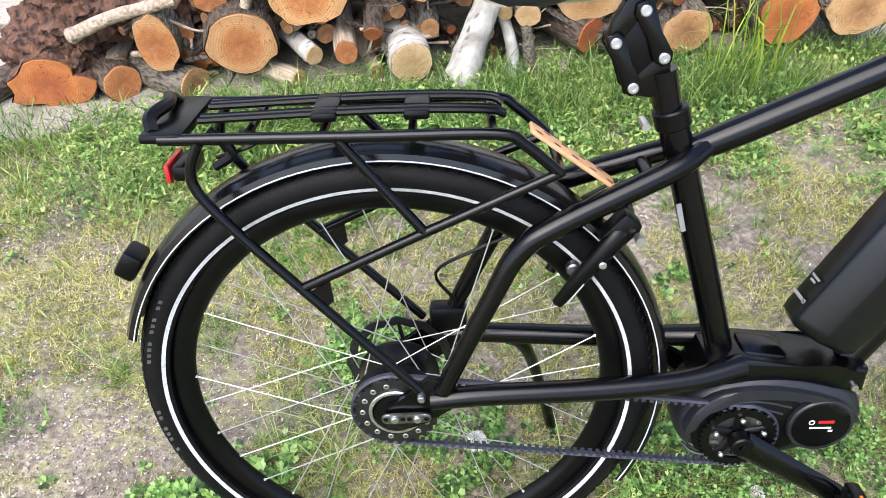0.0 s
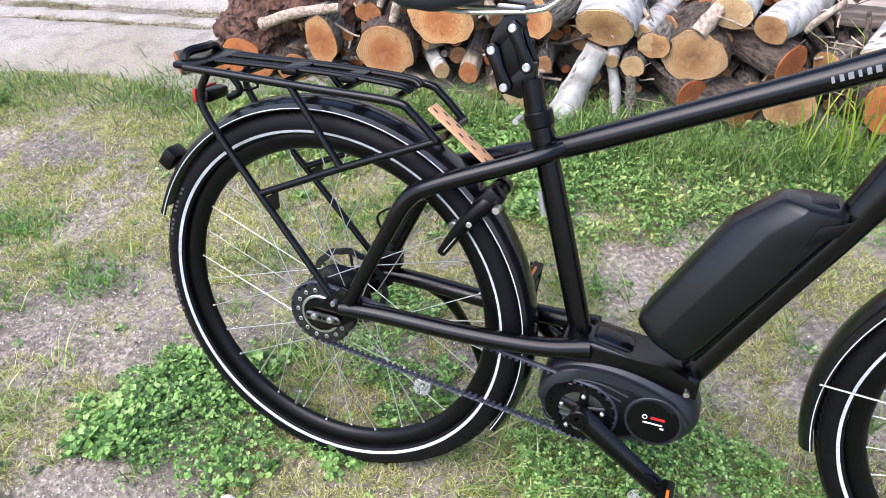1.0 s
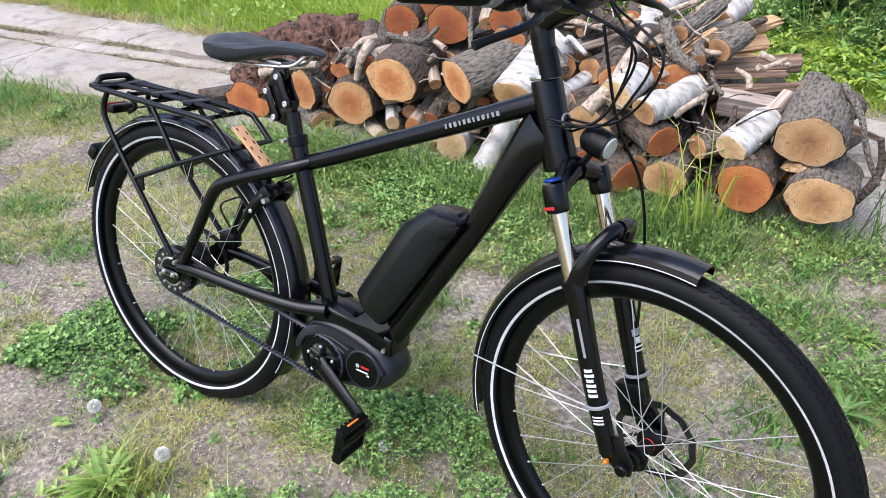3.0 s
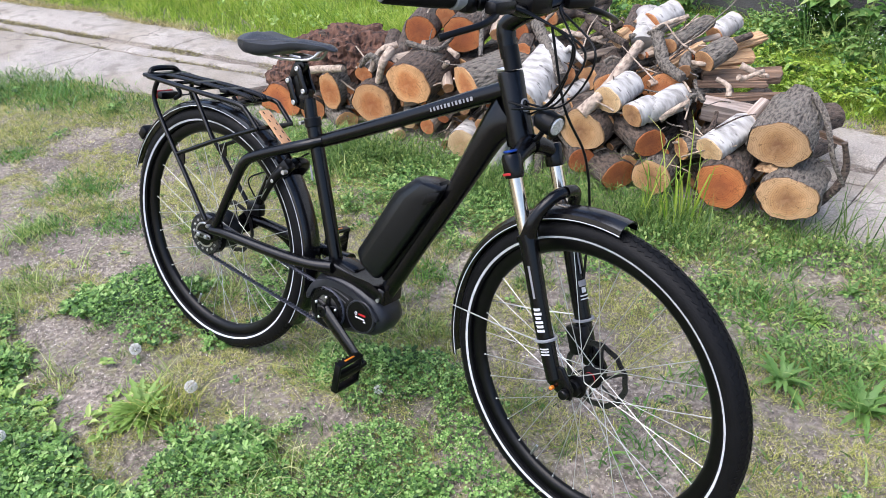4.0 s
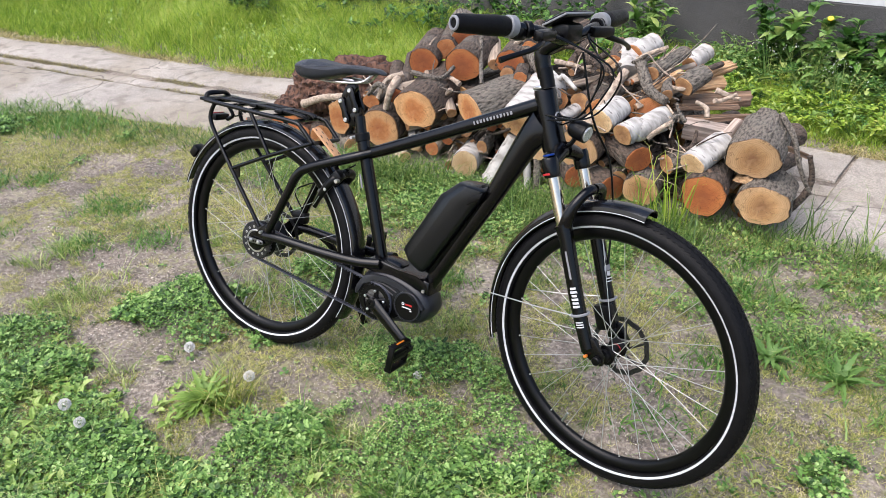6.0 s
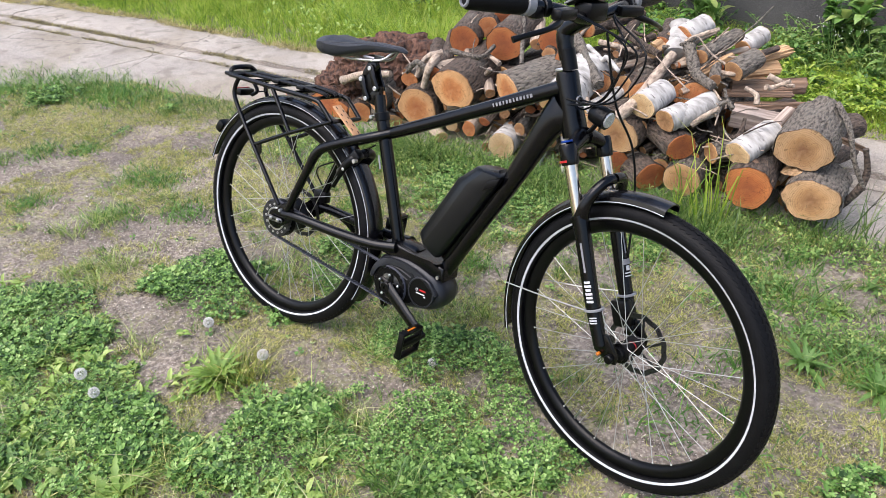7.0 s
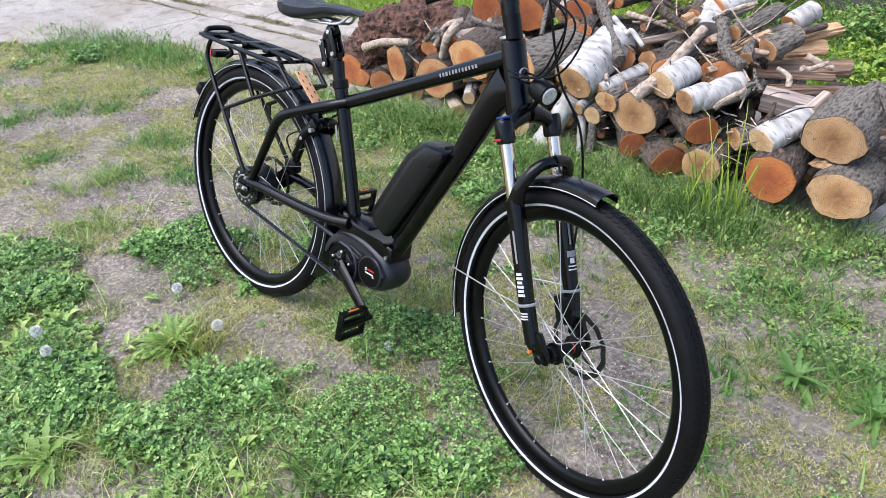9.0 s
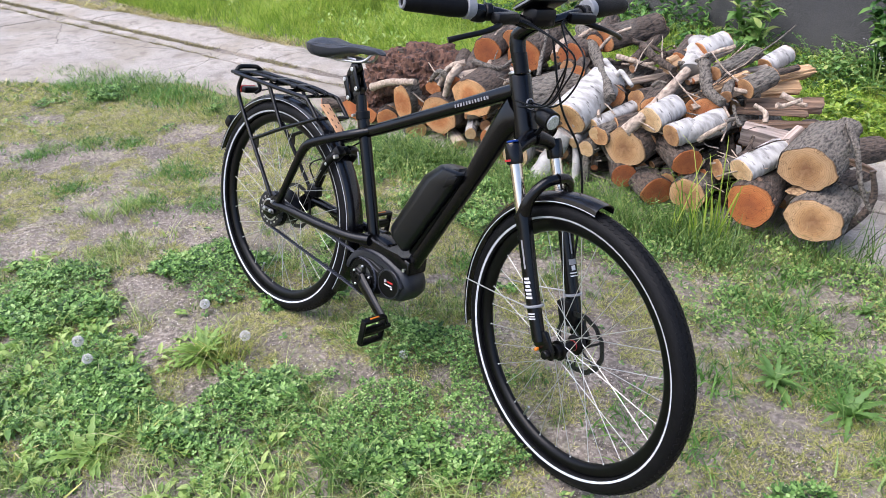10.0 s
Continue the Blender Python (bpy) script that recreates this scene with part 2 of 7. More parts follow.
def soil_material():
    m, nt, b = nodes_of("dusty soil with fine gravel")
    co = nt.nodes.new("ShaderNodeTexCoord").outputs["Object"]
    base = ramp_node(nt, noise_node(nt, 7, 9, co).outputs["Fac"], [(0.3, (0.125, 0.098, 0.077)), (0.5, (0.255, 0.207, 0.165)), (0.7, (0.4, 0.335, 0.27))])
    crumb = ramp_node(nt, noise_node(nt, 75, 5, co).outputs["Fac"], [(0.36, (0.03, 0.023, 0.018)), (0.5, (0.2, 0.165, 0.135)), (0.66, (0.55, 0.475, 0.39))])
    c = mix_node(nt, 0.5, base, crumb)
    damp = ramp_node(nt, noise_node(nt, 2.2, 5, co).outputs["Fac"], [(0.42, (0, 0, 0)), (0.6, (0.5, 0.5, 0.5))])
    c = mix_node(nt, damp, c, (0.1, 0.083, 0.068))
    film = nt.nodes.new("ShaderNodeMath")
    film.operation = "MULTIPLY"
    nt.links.new(ramp_node(nt, noise_node(nt, 1.7, 6, co).outputs["Fac"], [(0.45, (0, 0, 0)), (0.62, (0.8, 0.8, 0.8))]), film.inputs[0])
    nt.links.new(ramp_node(nt, noise_node(nt, 38, 7, co).outputs["Fac"], [(0.46, (0, 0, 0)), (0.6, (0.7, 0.7, 0.7))]), film.inputs[1])
    c = mix_node(nt, film.outputs[0], c, (0.25, 0.26, 0.085))
    peb = noise_node(nt, 230, 0, co, "ShaderNodeTexVoronoi")
    speck = ramp_node(nt, peb.outputs["Distance"], [(0.2, (1, 1, 1)), (0.34, (0, 0, 0))])
    pick = ramp_node(nt, noise_node(nt, 16, 6, co).outputs["Fac"], [(0.4, (0, 0, 0)), (0.5, (1, 1, 1))])
    both = nt.nodes.new("ShaderNodeMath")
    both.operation = "MULTIPLY"
    nt.links.new(speck, both.inputs[0])
    nt.links.new(pick, both.inputs[1])
    tone = ramp_node(nt, peb.outputs["Color"], [(0.2, (0.1, 0.085, 0.08)), (0.5, (0.34, 0.3, 0.27)), (0.75, (0.46, 0.42, 0.37)), (0.95, (0.58, 0.54, 0.48))])
    c = mix_node(nt, both.outputs[0], c, tone)
    nt.links.new(c, b.inputs["Base Color"])
    b.inputs["Roughness"].default_value = 0.95
    h = nt.nodes.new("ShaderNodeMath")
    h.operation = "ADD"
    nt.links.new(noise_node(nt, 55, 9, co).outputs["Fac"], h.inputs[0])
    nt.links.new(both.outputs[0], h.inputs[1])
    bump_node(nt, h.outputs[0], 0.9, 0.012, b)
    return m


def concrete_material():
    m, nt, b = nodes_of("weathered concrete")
    co = nt.nodes.new("ShaderNodeTexCoord").outputs["Object"]
    c = ramp_node(nt, noise_node(nt, 3.0, 9, co).outputs["Fac"], [(0.3, (0.24, 0.21, 0.175)), (0.5, (0.37, 0.33, 0.28)), (0.7, (0.48, 0.43, 0.365))])
    grain = ramp_node(nt, noise_node(nt, 160, 3, co).outputs["Fac"], [(0.35, (0.14, 0.125, 0.11)), (0.55, (0.36, 0.325, 0.29)), (0.7, (0.54, 0.49, 0.43))])
    c = mix_node(nt, 0.55, c, grain)
    chip = noise_node(nt, 120, 0, co, "ShaderNodeTexVoronoi")
    c = mix_node(nt, ramp_node(nt, chip.outputs["Distance"], [(0.12, (0.6, 0.6, 0.6)), (0.2, (0, 0, 0))]), c, (0.6, 0.57, 0.52))
    stain = ramp_node(nt, noise_node(nt, 1.4, 6, co).outputs["Fac"], [(0.45, (0, 0, 0)), (0.62, (0.65, 0.65, 0.65))])
    c = mix_node(nt, stain, c, (0.24, 0.2, 0.145))
    fleck = ramp_node(nt, noise_node(nt, 11, 8, co).outputs["Fac"], [(0.52, (0, 0, 0)), (0.66, (0.55, 0.55, 0.55))])
    c = mix_node(nt, fleck, c, (0.15, 0.13, 0.105))
    warp = nt.nodes.new("ShaderNodeVectorMath")
    warp.operation = "MULTIPLY_ADD"
    warp.inputs[1].default_value = (0.35, 0.35, 0.0)
    nt.links.new(noise_node(nt, 4, 6, co).outputs["Color"], warp.inputs[0])
    nt.links.new(co, warp.inputs[2])
    crack = noise_node(nt, 0.75, 0, warp.outputs[0], "ShaderNodeTexVoronoi")
    crack.feature = "DISTANCE_TO_EDGE"
    gap = ramp_node(nt, crack.outputs["Distance"], [(0.0, (0.85, 0.85, 0.85)), (0.0022, (0.5, 0.5, 0.5)), (0.0045, (0, 0, 0))])
    c = mix_node(nt, gap, c, (0.07, 0.06, 0.05))
    pits = noise_node(nt, 34, 0, co, "ShaderNodeTexVoronoi")
    dot = ramp_node(nt, pits.outputs["Distance"], [(0.07, (0.6, 0.6, 0.6)), (0.17, (0, 0, 0))])
    some = ramp_node(nt, pits.outputs["Color"], [(0.5, (0, 0, 0)), (0.7, (1, 1, 1))])
    pitted = nt.nodes.new("ShaderNodeMath")
    pitted.operation = "MULTIPLY"
    nt.links.new(dot, pitted.inputs[0])
    nt.links.new(some, pitted.inputs[1])
    c = mix_node(nt, pitted.outputs[0], c, (0.12, 0.105, 0.09))
    nt.links.new(c, b.inputs["Base Color"])
    b.inputs["Roughness"].default_value = 0.9
    bump_node(nt, noise_node(nt, 70, 10, co).outputs["Fac"], 0.9, 0.01, b)
    return m


def pebbledash_material():
    m, nt, b = nodes_of("dark pebbledash plinth")
    co = nt.nodes.new("ShaderNodeTexCoord").outputs["Object"]
    peb = noise_node(nt, 240, 0, co, "ShaderNodeTexVoronoi")
    c = ramp_node(nt, peb.outputs["Distance"], [(0.1, (0.18, 0.172, 0.165)), (0.35, (0.105, 0.102, 0.1)), (0.7, (0.055, 0.053, 0.052))])
    damp = ramp_node(nt, noise_node(nt, 1.5, 6, co).outputs["Fac"], [(0.4, (0.7, 0.7, 0.7)), (0.65, (1.1, 1.1, 1.08))])
    mul = nt.nodes.new("ShaderNodeMix")
    mul.data_type, mul.blend_type = "RGBA", "MULTIPLY"
    mul.inputs["Factor"].default_value = 1.0
    nt.links.new(c, mul.inputs[6])
    nt.links.new(damp, mul.inputs[7])
    nt.links.new(mul.outputs[2], b.inputs["Base Color"])
    b.inputs["Roughness"].default_value = 0.9
    bump_node(nt, peb.outputs["Distance"], 0.5, -0.005, b)
    return m


SOIL, CONCRETE, PEBBLE = soil_material(), concrete_material(), pebbledash_material()
PLASTER = mat("pale painted board wall", (0.55, 0.56, 0.56), 0.7, 0.0, 0.1, 3, 0.2, 60)


class Noise2:
    """Smooth random heights over the plan, for clumps and bare places."""

    def __init__(self, seed, size):
        self.g, self.s = np.random.default_rng(seed).random((64, 64)), size

    def __call__(self, x, y):
        x, y = np.asarray(x) / self.s, np.asarray(y) / self.s
        i, j = np.floor(x).astype(int), np.floor(y).astype(int)
        fx, fy = x - i, y - j
        fx, fy = fx * fx * (3 - 2 * fx), fy * fy * (3 - 2 * fy)
        g = self.g
        a, b, c, d = g[i % 64, j % 64], g[(i + 1) % 64, j % 64], g[i % 64, (j + 1) % 64], g[(i + 1) % 64, (j + 1) % 64]
        return (a * (1 - fx) + b * fx) * (1 - fy) + (c * (1 - fx) + d * fx) * fy


N1, N2, N3 = Noise2(1, 0.55), Noise2(2, 0.17), Noise2(3, 0.06)


def ground_height(x, y):
    near = np.exp(-((np.asarray(x) / 5) ** 2 + (np.asarray(y) / 5) ** 2))
    return near * ((N1(x, y) - 0.5) * 0.02 + (N2(x, y) - 0.5) * 0.012 + (N3(x, y) - 0.5) * 0.008) - 0.002


def build_ground():
    fine = np.arange(-3.6, 3.61, 0.04)
    far = np.array([3.8, 4.2, 5, 7, 10, 16, 30, 60, 120, 300.0])
    ax = np.concatenate([-far[::-1], fine, far])
    xs, ys = np.meshgrid(ax - 0.4, ax * 0.8 + 0.8, indexing="ij")
    z = ground_height(xs, ys)
    n = len(ax)
    v = np.stack([xs, ys, z], -1).reshape(-1, 3)
    i = np.arange(n - 1)
    a = (i[:, None] * n + i[None, :]).ravel()
    f = np.stack([a, a + n, a + n + 1, a + 1], 1)
    me = bpy.data.meshes.new("ground")
    me.from_pydata(v.tolist(), [], f.tolist())
    me.shade_smooth()
    me.materials.append(SOIL)
    return tagged(new("ground", me), "dusty soil ground with fine gravel and moss", "ground", kind="structure")


ground = build_ground()


def near_edge(x):
    return 1.06 + 0.13 * (x + 2.0) - 0.62 * min(2.5, max(0.0, -2.45 - x)) + 0.04 * math.sin(2.3 * x) + 0.02 * math.sin(7.1 * x + 1)


def far_edge(x):
    return 2.12 + 0.14 * (x + 2.0) + 0.05 * math.sin(1.7 * x + 2) + 0.02 * math.sin(6.3 * x)


def slab_piece(x0, x1, lo, hi, top):
    """One cast slab between two cross joints, with worn edges."""
    bm = bmesh.new()
    n = max(2, int((x1 - x0) / 0.12))
    rows = []
    for i in range(n + 1):
        x = x0 + (x1 - x0) * i / n
        skew = 0.12
        a, b = lo(x), hi(x)
        jig = 0.012 * math.sin(31 * x)
        rows.append([bm.verts.new((x + skew * (y - 1.4), y, z)) for y, z in ((a + jig - 0.02, -0.06), (a + jig, top - 0.012), (a + 0.03 + jig, top), ((a + b) / 2, top + 0.003), (b - 0.03 - jig, top), (b - jig, top - 0.012), (b - jig + 0.02, -0.06))])
    for r, s in zip(rows, rows[1:]):
        for k in range(6):
            bm.faces.new((r[k], s[k], s[k + 1], r[k + 1]))
    bm.faces.new(rows[0])
    bm.faces.new(rows[-1])
    return part("slab", bm, CONCRETE, pavement)


def middle(x):
    return 1.735 + 0.125 * (x + 2.0)


def lower_joint(x):
    return 1.585 + 0.125 * (x + 2.0) + 0.008 * math.sin(3.1 * x)


pavement = tagged(new("pavement"), "old cracked concrete path with two mossy joints", "path", kind="structure")
for x0, x1 in ((-12, -7.2), (-7.18, -5.1), (-5.08, -2.85), (-2.842, -0.6), (-0.594, 1.1)):
    slab_piece(x0, x1, near_edge, lambda x: lower_joint(x) - 0.012, 0.014)
    slab_piece(x0 + 0.1, x1 + 0.1, lambda x: lower_joint(x) + 0.012, lambda x: middle(x) - 0.03, 0.011)
    slab_piece(x0 + 0.3, x1 + 0.3, lambda x: middle(x) + 0.03, far_edge, 0.016)
for x0, x1 in ((1.42, 4.3), (4.32, 12)):
    slab_piece(x0, x1, near_edge, far_edge, 0.014)
slab_piece(1.11, 1.415, near_edge, lambda x: lower_joint(x) - 0.012, 0.014)
slab_piece(1.21, 1.415, lambda x: lower_joint(x) + 0.012, lambda x: middle(x) - 0.03, 0.011)

wall = bmesh.new()
bmesh.ops.create_cube(wall, size=1.0, matrix=Matrix.Translation((0, 4.02, -0.035)) @ Matrix.Diagonal((40, 0.3, 0.99, 1)))
wall_north = tagged(part("wall_north", wall, PEBBLE, smooth=False), "dark pebbledash plinth of a building", "wall", kind="structure")
upper = bmesh.new()
bmesh.ops.create_cube(upper, size=1.0, matrix=Matrix.Translation((0, 4.05, 1.965)) @ Matrix.Diagonal((40, 0.3, 3.0, 1)))
part("upper_wall", upper, PLASTER, wall_north, "pale painted upper wall", False)

# ---- the bicycle ----
# Its own axes: u ahead, v to its left, w up, from the rear hub. It leans on its stand.
REAR = pose(0, 0, 0.3464, -14.23)
FRONT = Matrix(((0.9804, 0.19446, 0.03166, 1.18653), (-0.19702, 0.96766, 0.15754, -0.01519), (0.0, -0.16069, 0.987, 0.36437), (0, 0, 0, 1)))
bicycle = tagged(new("bicycle"), "matt black electric trekking bicycle leaning on its stand in grass", "bicycle")
bicycle.matrix_world = REAR
STEER = REAR.inverted() @ FRONT


def bpart(name, bm, material, label="", parent=None, smooth=True):
    return part(name, bm, material, parent or bicycle, label, smooth)


def fpart(name, bm, material, label="", parent=None, smooth=True):
    """A part that turns with the handlebar."""
    ob = part(name, bm, material, parent or bicycle, label, smooth)
    if parent is None:
        ob.matrix_basis = STEER
    return ob


W_TYRE = 0.0275


def spoke_mesh(length):
    me = bpy.data.meshes.new("spoke")
    bm = rod([(0, 0, 0), (0, 0, length * 0.5), (0, 0, length)], 0.00095, 5)
    disc(bm, (0, 0, length - 0.004), (0, 0, 1), 0.0024, 0.012, 6)
    bm.to_mesh(me)
    bm.free()
    me.materials.append(STEEL)
    return me


def wheel(name, maker, flange_r, flange_v, count, hub_rows):
    rim = bmesh.new()
    lathe(rim, [(0.316, -0.0135), (0.320, -0.0125), (0.318, -0.009), (0.310, -0.008), (0.310, 0.008), (0.318, 0.009), (0.320, 0.0125), (0.316, 0.0135), (0.300, 0.0125), (0.292, 0.006), (0.290, 0.0), (0.292, -0.006), (0.300, -0.0125)])
    w = maker(name, rim, PLASTIC, "black alloy rim with silver spokes")
    tyre = bmesh.new()
    rows = []
    for k in range(17):
        a = math.pi * (k / 16) * 1.44 - 0.22 * math.pi
        rows.append((0.3375 + 0.0265 * math.sin(a), -W_TYRE * math.cos(a)))
    lathe(tyre, rows, 120, True)
    t = part("tyre", tyre, RUBBER, w, "black tyre with a white reflective band")
    # tread blocks
    tread = bmesh.new()
    for k in range(132):
        for row, (v, turn) in enumerate(((-0.0165, 24), (-0.0055, -24), (0.0055, 24), (0.0165, -24))):
            ang = 360 * (k + 0.25 * (row % 2)) / 132
            rad = 0.3375 + 0.0265 * math.sqrt(max(0, 1 - (v / W_TYRE) ** 2)) + 0.0002
            m = Matrix.Rotation(radians(-ang), 4, "Y") @ Matrix.Translation((rad, v, 0)) @ Matrix.Rotation(v / W_TYRE * 0.95, 4, "Z") @ Matrix.Rotation(radians(turn), 4, "X")
            bmesh.ops.create_cube(tread, size=1.0, matrix=m @ Matrix.Diagonal((0.0016, 0.0092, 0.0125, 1)))
    part("tread", tread, RUBBER, w, smooth=False)
    for s in (-1, 1):
        band = bmesh.new()
        lathe(band, [(0.3250, s * 0.0243), (0.3297, s * 0.0266), (0.3299, s * 0.0273), (0.3249, s * 0.025)], 120)
        part("reflective_band", band, STRIPE, w, "white reflective band")
    # raised sidewall writing, as bars
    for start, letters in ((150, 11), (183, 8)) if name == "rear_wheel" else ():
        for k in range(letters):
            if k in (2, 6):
                continue
            m = Matrix.Rotation(radians(-(start + k * 1.75)), 4, "Y") @ Matrix.Translation((0.3455, -0.0262, 0)) @ Matrix.Rotation(radians(-22), 4, "Z")
            part("print_bar", block((0.0075, 0.0012, 0.0055), m, 0), SIDEPRINT, t, "grey sidewall print")
    hub = bmesh.new()
    lathe(hub, hub_rows, 32, False)
    part("hub", hub, PLASTIC, w, "black hub shell")
    pairs = count // 2
    data = None
    for i in range(count):
        s = -1 if i % 2 else 1
        k = i // 2
        lead = 1 if k % 2 else -1
        rim_a = 360 * (i + 0.5) / count
        hub_a = rim_a + lead * (62 if flange_r > 0.035 else 70)
        a = Vector((flange_r * math.cos(radians(hub_a)), s * flange_v, flange_r * math.sin(radians(hub_a))))
        b = Vector((0.297 * math.cos(radians(rim_a)), s * 0.002, 0.297 * math.sin(radians(rim_a))))
        if data is None:
            data = spoke_mesh((b - a).length)
        sp = new("spoke", data)
        sp.parent = w
        sp.matrix_basis = Matrix.Translation(a) @ (b - a).to_track_quat("Z", "Y").to_matrix().to_4x4()
    valve = rod([(0.29 * math.cos(radians(250)), 0, 0.29 * math.sin(radians(250))), (0.255 * math.cos(radians(250)), 0, 0.255 * math.sin(radians(250)))], 0.0035, 8)
    part("valve", valve, ALLOY, w, "bare metal valve")
    return w


rear_wheel = wheel("rear_wheel", bpart, 0.055, 0.028, 32, [(0.012, -0.062), (0.03, -0.06), (0.036, -0.042), (0.058, -0.038), (0.061, -0.028), (0.056, -0.022), (0.054, 0.0), (0.056, 0.02), (0.06, 0.026), (0.056, 0.034), (0.036, 0.04), (0.034, 0.06), (0.012, 0.064)])
front_wheel = wheel("front_wheel", fpart, 0.022, 0.028, 32, [(0.008, -0.05), (0.018, -0.046), (0.018, -0.034), (0.025, -0.032), (0.025, -0.026), (0.013, -0.02), (0.013, 0.02), (0.026, 0.026), (0.026, 0.032), (0.02, 0.036), (0.02, 0.046), (0.008, 0.05)])


def brake_disc(maker, v, radius):
    """A thin ring with a row of cooling holes, on six swept arms."""
    bm = bmesh.new()
    n = 72
    rings = []
    for k in range(n):
        a = 6.28319 * k / n
        wave = 0.0015 * math.cos(12 * a)
        rings.append([bm.verts.new((r * math.cos(a), v + y, r * math.sin(a))) for r, y in ((radius - 0.013 + wave, -0.0009), (radius + wave, -0.0009), (radius + wave, 0.0009), (radius - 0.013 + wave, 0.0009))])
    for r, t in zip(rings, rings[1:] + rings[:1]):
        for k in range(4):
            bm.faces.new((r[k], r[(k + 1) % 4], t[(k + 1) % 4], t[k]))
    rotor = maker("brake_disc", bm, ROTOR, "dark steel brake disc")
    for k in range(18):
        a = 6.28319 * k / 18
        for r in (radius - 0.0045, radius - 0.009):
            part("cooling_hole", disc(bmesh.new(), (r * math.cos(a + 40 * r), v, r * math.sin(a + 40 * r)), (0, 1, 0), 0.0018, 0.0024, 8), PLASTIC, rotor)
    for k in range(6):
        a = 6.28319 * k / 6
        bm = rod([(0.02 * math.cos(a), v, 0.02 * math.sin(a)), ((radius - 0.011) * math.cos(a + 0.5), v, (radius - 0.011) * math.sin(a + 0.5))], 0.0035, 6, flat=0.3)
        part("rotor_arm", bm, ROTOR, rotor)


brake_disc(bpart, 0.056, 0.08)
brake_disc(fpart, 0.044, 0.08)


def mudguard(name, maker, radius, a0, a1, label, deep=1.0):
    bm = bmesh.new()
    n = 60
    prof = [(-0.031, -0.018), (-0.029, -0.006), (-0.02, 0.0015), (-0.008, 0.005), (0.008, 0.005), (0.02, 0.0015), (0.029, -0.006), (0.031, -0.018)]
    prof = [(v, h * deep) for v, h in prof]
    prof = prof + [(v * 0.94, h - 0.0022) for v, h in prof[::-1]]
    rings = []
    for i in range(n + 1):
        a = radians(a0 + (a1 - a0) * i / n)
        rings.append([bm.verts.new(((radius + h) * math.cos(a), v, (radius + h) * math.sin(a))) for v, h in prof])
    for r, s in zip(rings, rings[1:]):
        for k in range(len(prof)):
            j = (k + 1) % len(prof)
            bm.faces.new((r[k], r[j], s[j], s[k]))
    bm.faces.new(rings[0])
    bm.faces.new(rings[-1])
    g = maker(name, bm, GLOSSY, label)
    for s in (-1, 1):
        edge = rod(ring_path(radius - 0.0165 * deep, 60, v=s * 0.0315, a0=a0, a1=a1, closed=False), 0.001, 6)
        part("edge_strip", edge, STRIPE, g, "pale reflective edge strip")
    return g


mudguard("rear_mudguard", bpart, 0.379, 162, -28, "black plastic mudguard with pale edge strips", 0.75)
mudguard("front_mudguard", fpart, 0.383, 86, 198, "black plastic mudguard with pale edge strips")

# --- frame ---
bpart("seat_tube", rod(curve([(0.3475, 0, 0.396), (0.402, 0, 0.222), (0.453, 0, 0.055)], 4), 0.0185, 14), BLACK, "matt black seat tube")
bpart("seat_clamp", disc(bmesh.new(), (0.3468, 0, 0.398), (-0.296, 0, 0.955), 0.0215, 0.024, 24), PLASTIC)
bpart("seat_tube_sticker", rod([(0.3630, -0.0185, 0.292), (0.3735, -0.0185, 0.254)], 0.0035, 6, flat=0.4), GREYPRINT, "pale sticker on the seat tube")
bpart("clamp_bolt", rod([(0.315, 0.012, 0.391), (0.315, -0.014, 0.391)], 0.005, 8), ALLOY)
bpart("top_tube", rod(curve([(0.362, 0, 0.35), (0.43, 0, 0.378), (0.65, 0, 0.476), (0.892, 0, 0.585)], 5), [0.016, 0.018, 0.0175, 0.02], 14, flat=1.0), BLACK, "matt black top tube")
bpart("down_tube", rod(curve([(0.63, 0, 0.025), (0.714, 0, 0.184), (0.79, 0, 0.325), (0.866, 0, 0.484), (0.905, 0, 0.535)], 6), [0.022, 0.022, 0.0245, 0.035, 0.052], 20, flat=[1.0, 1.0, 0.98, 0.85, 0.5]), BLACK, "matt black down tube")
bpart("head_tube", rod([(0.888, 0, 0.62), (0.890, 0, 0.614), (0.914, 0, 0.548), (0.938, 0, 0.485), (0.941, 0, 0.476)], [0.026, 0.0275, 0.0275, 0.031, 0.03], 20), BLACK, "matt black head tube")
bpart("headset_ring", disc(bmesh.new(), (0.8858, 0, 0.6255), (-0.34, 0, 0.94), 0.0275, 0.008, 24), ALLOY, "bare alloy headset ring")
bpart("head_badge", disc(bmesh.new(), (0.938, -0.006, 0.560), (0.93, -0.2, 0.33), 0.014, 0.004, 24, 0.011), GREYPRINT, "pale ring badge")
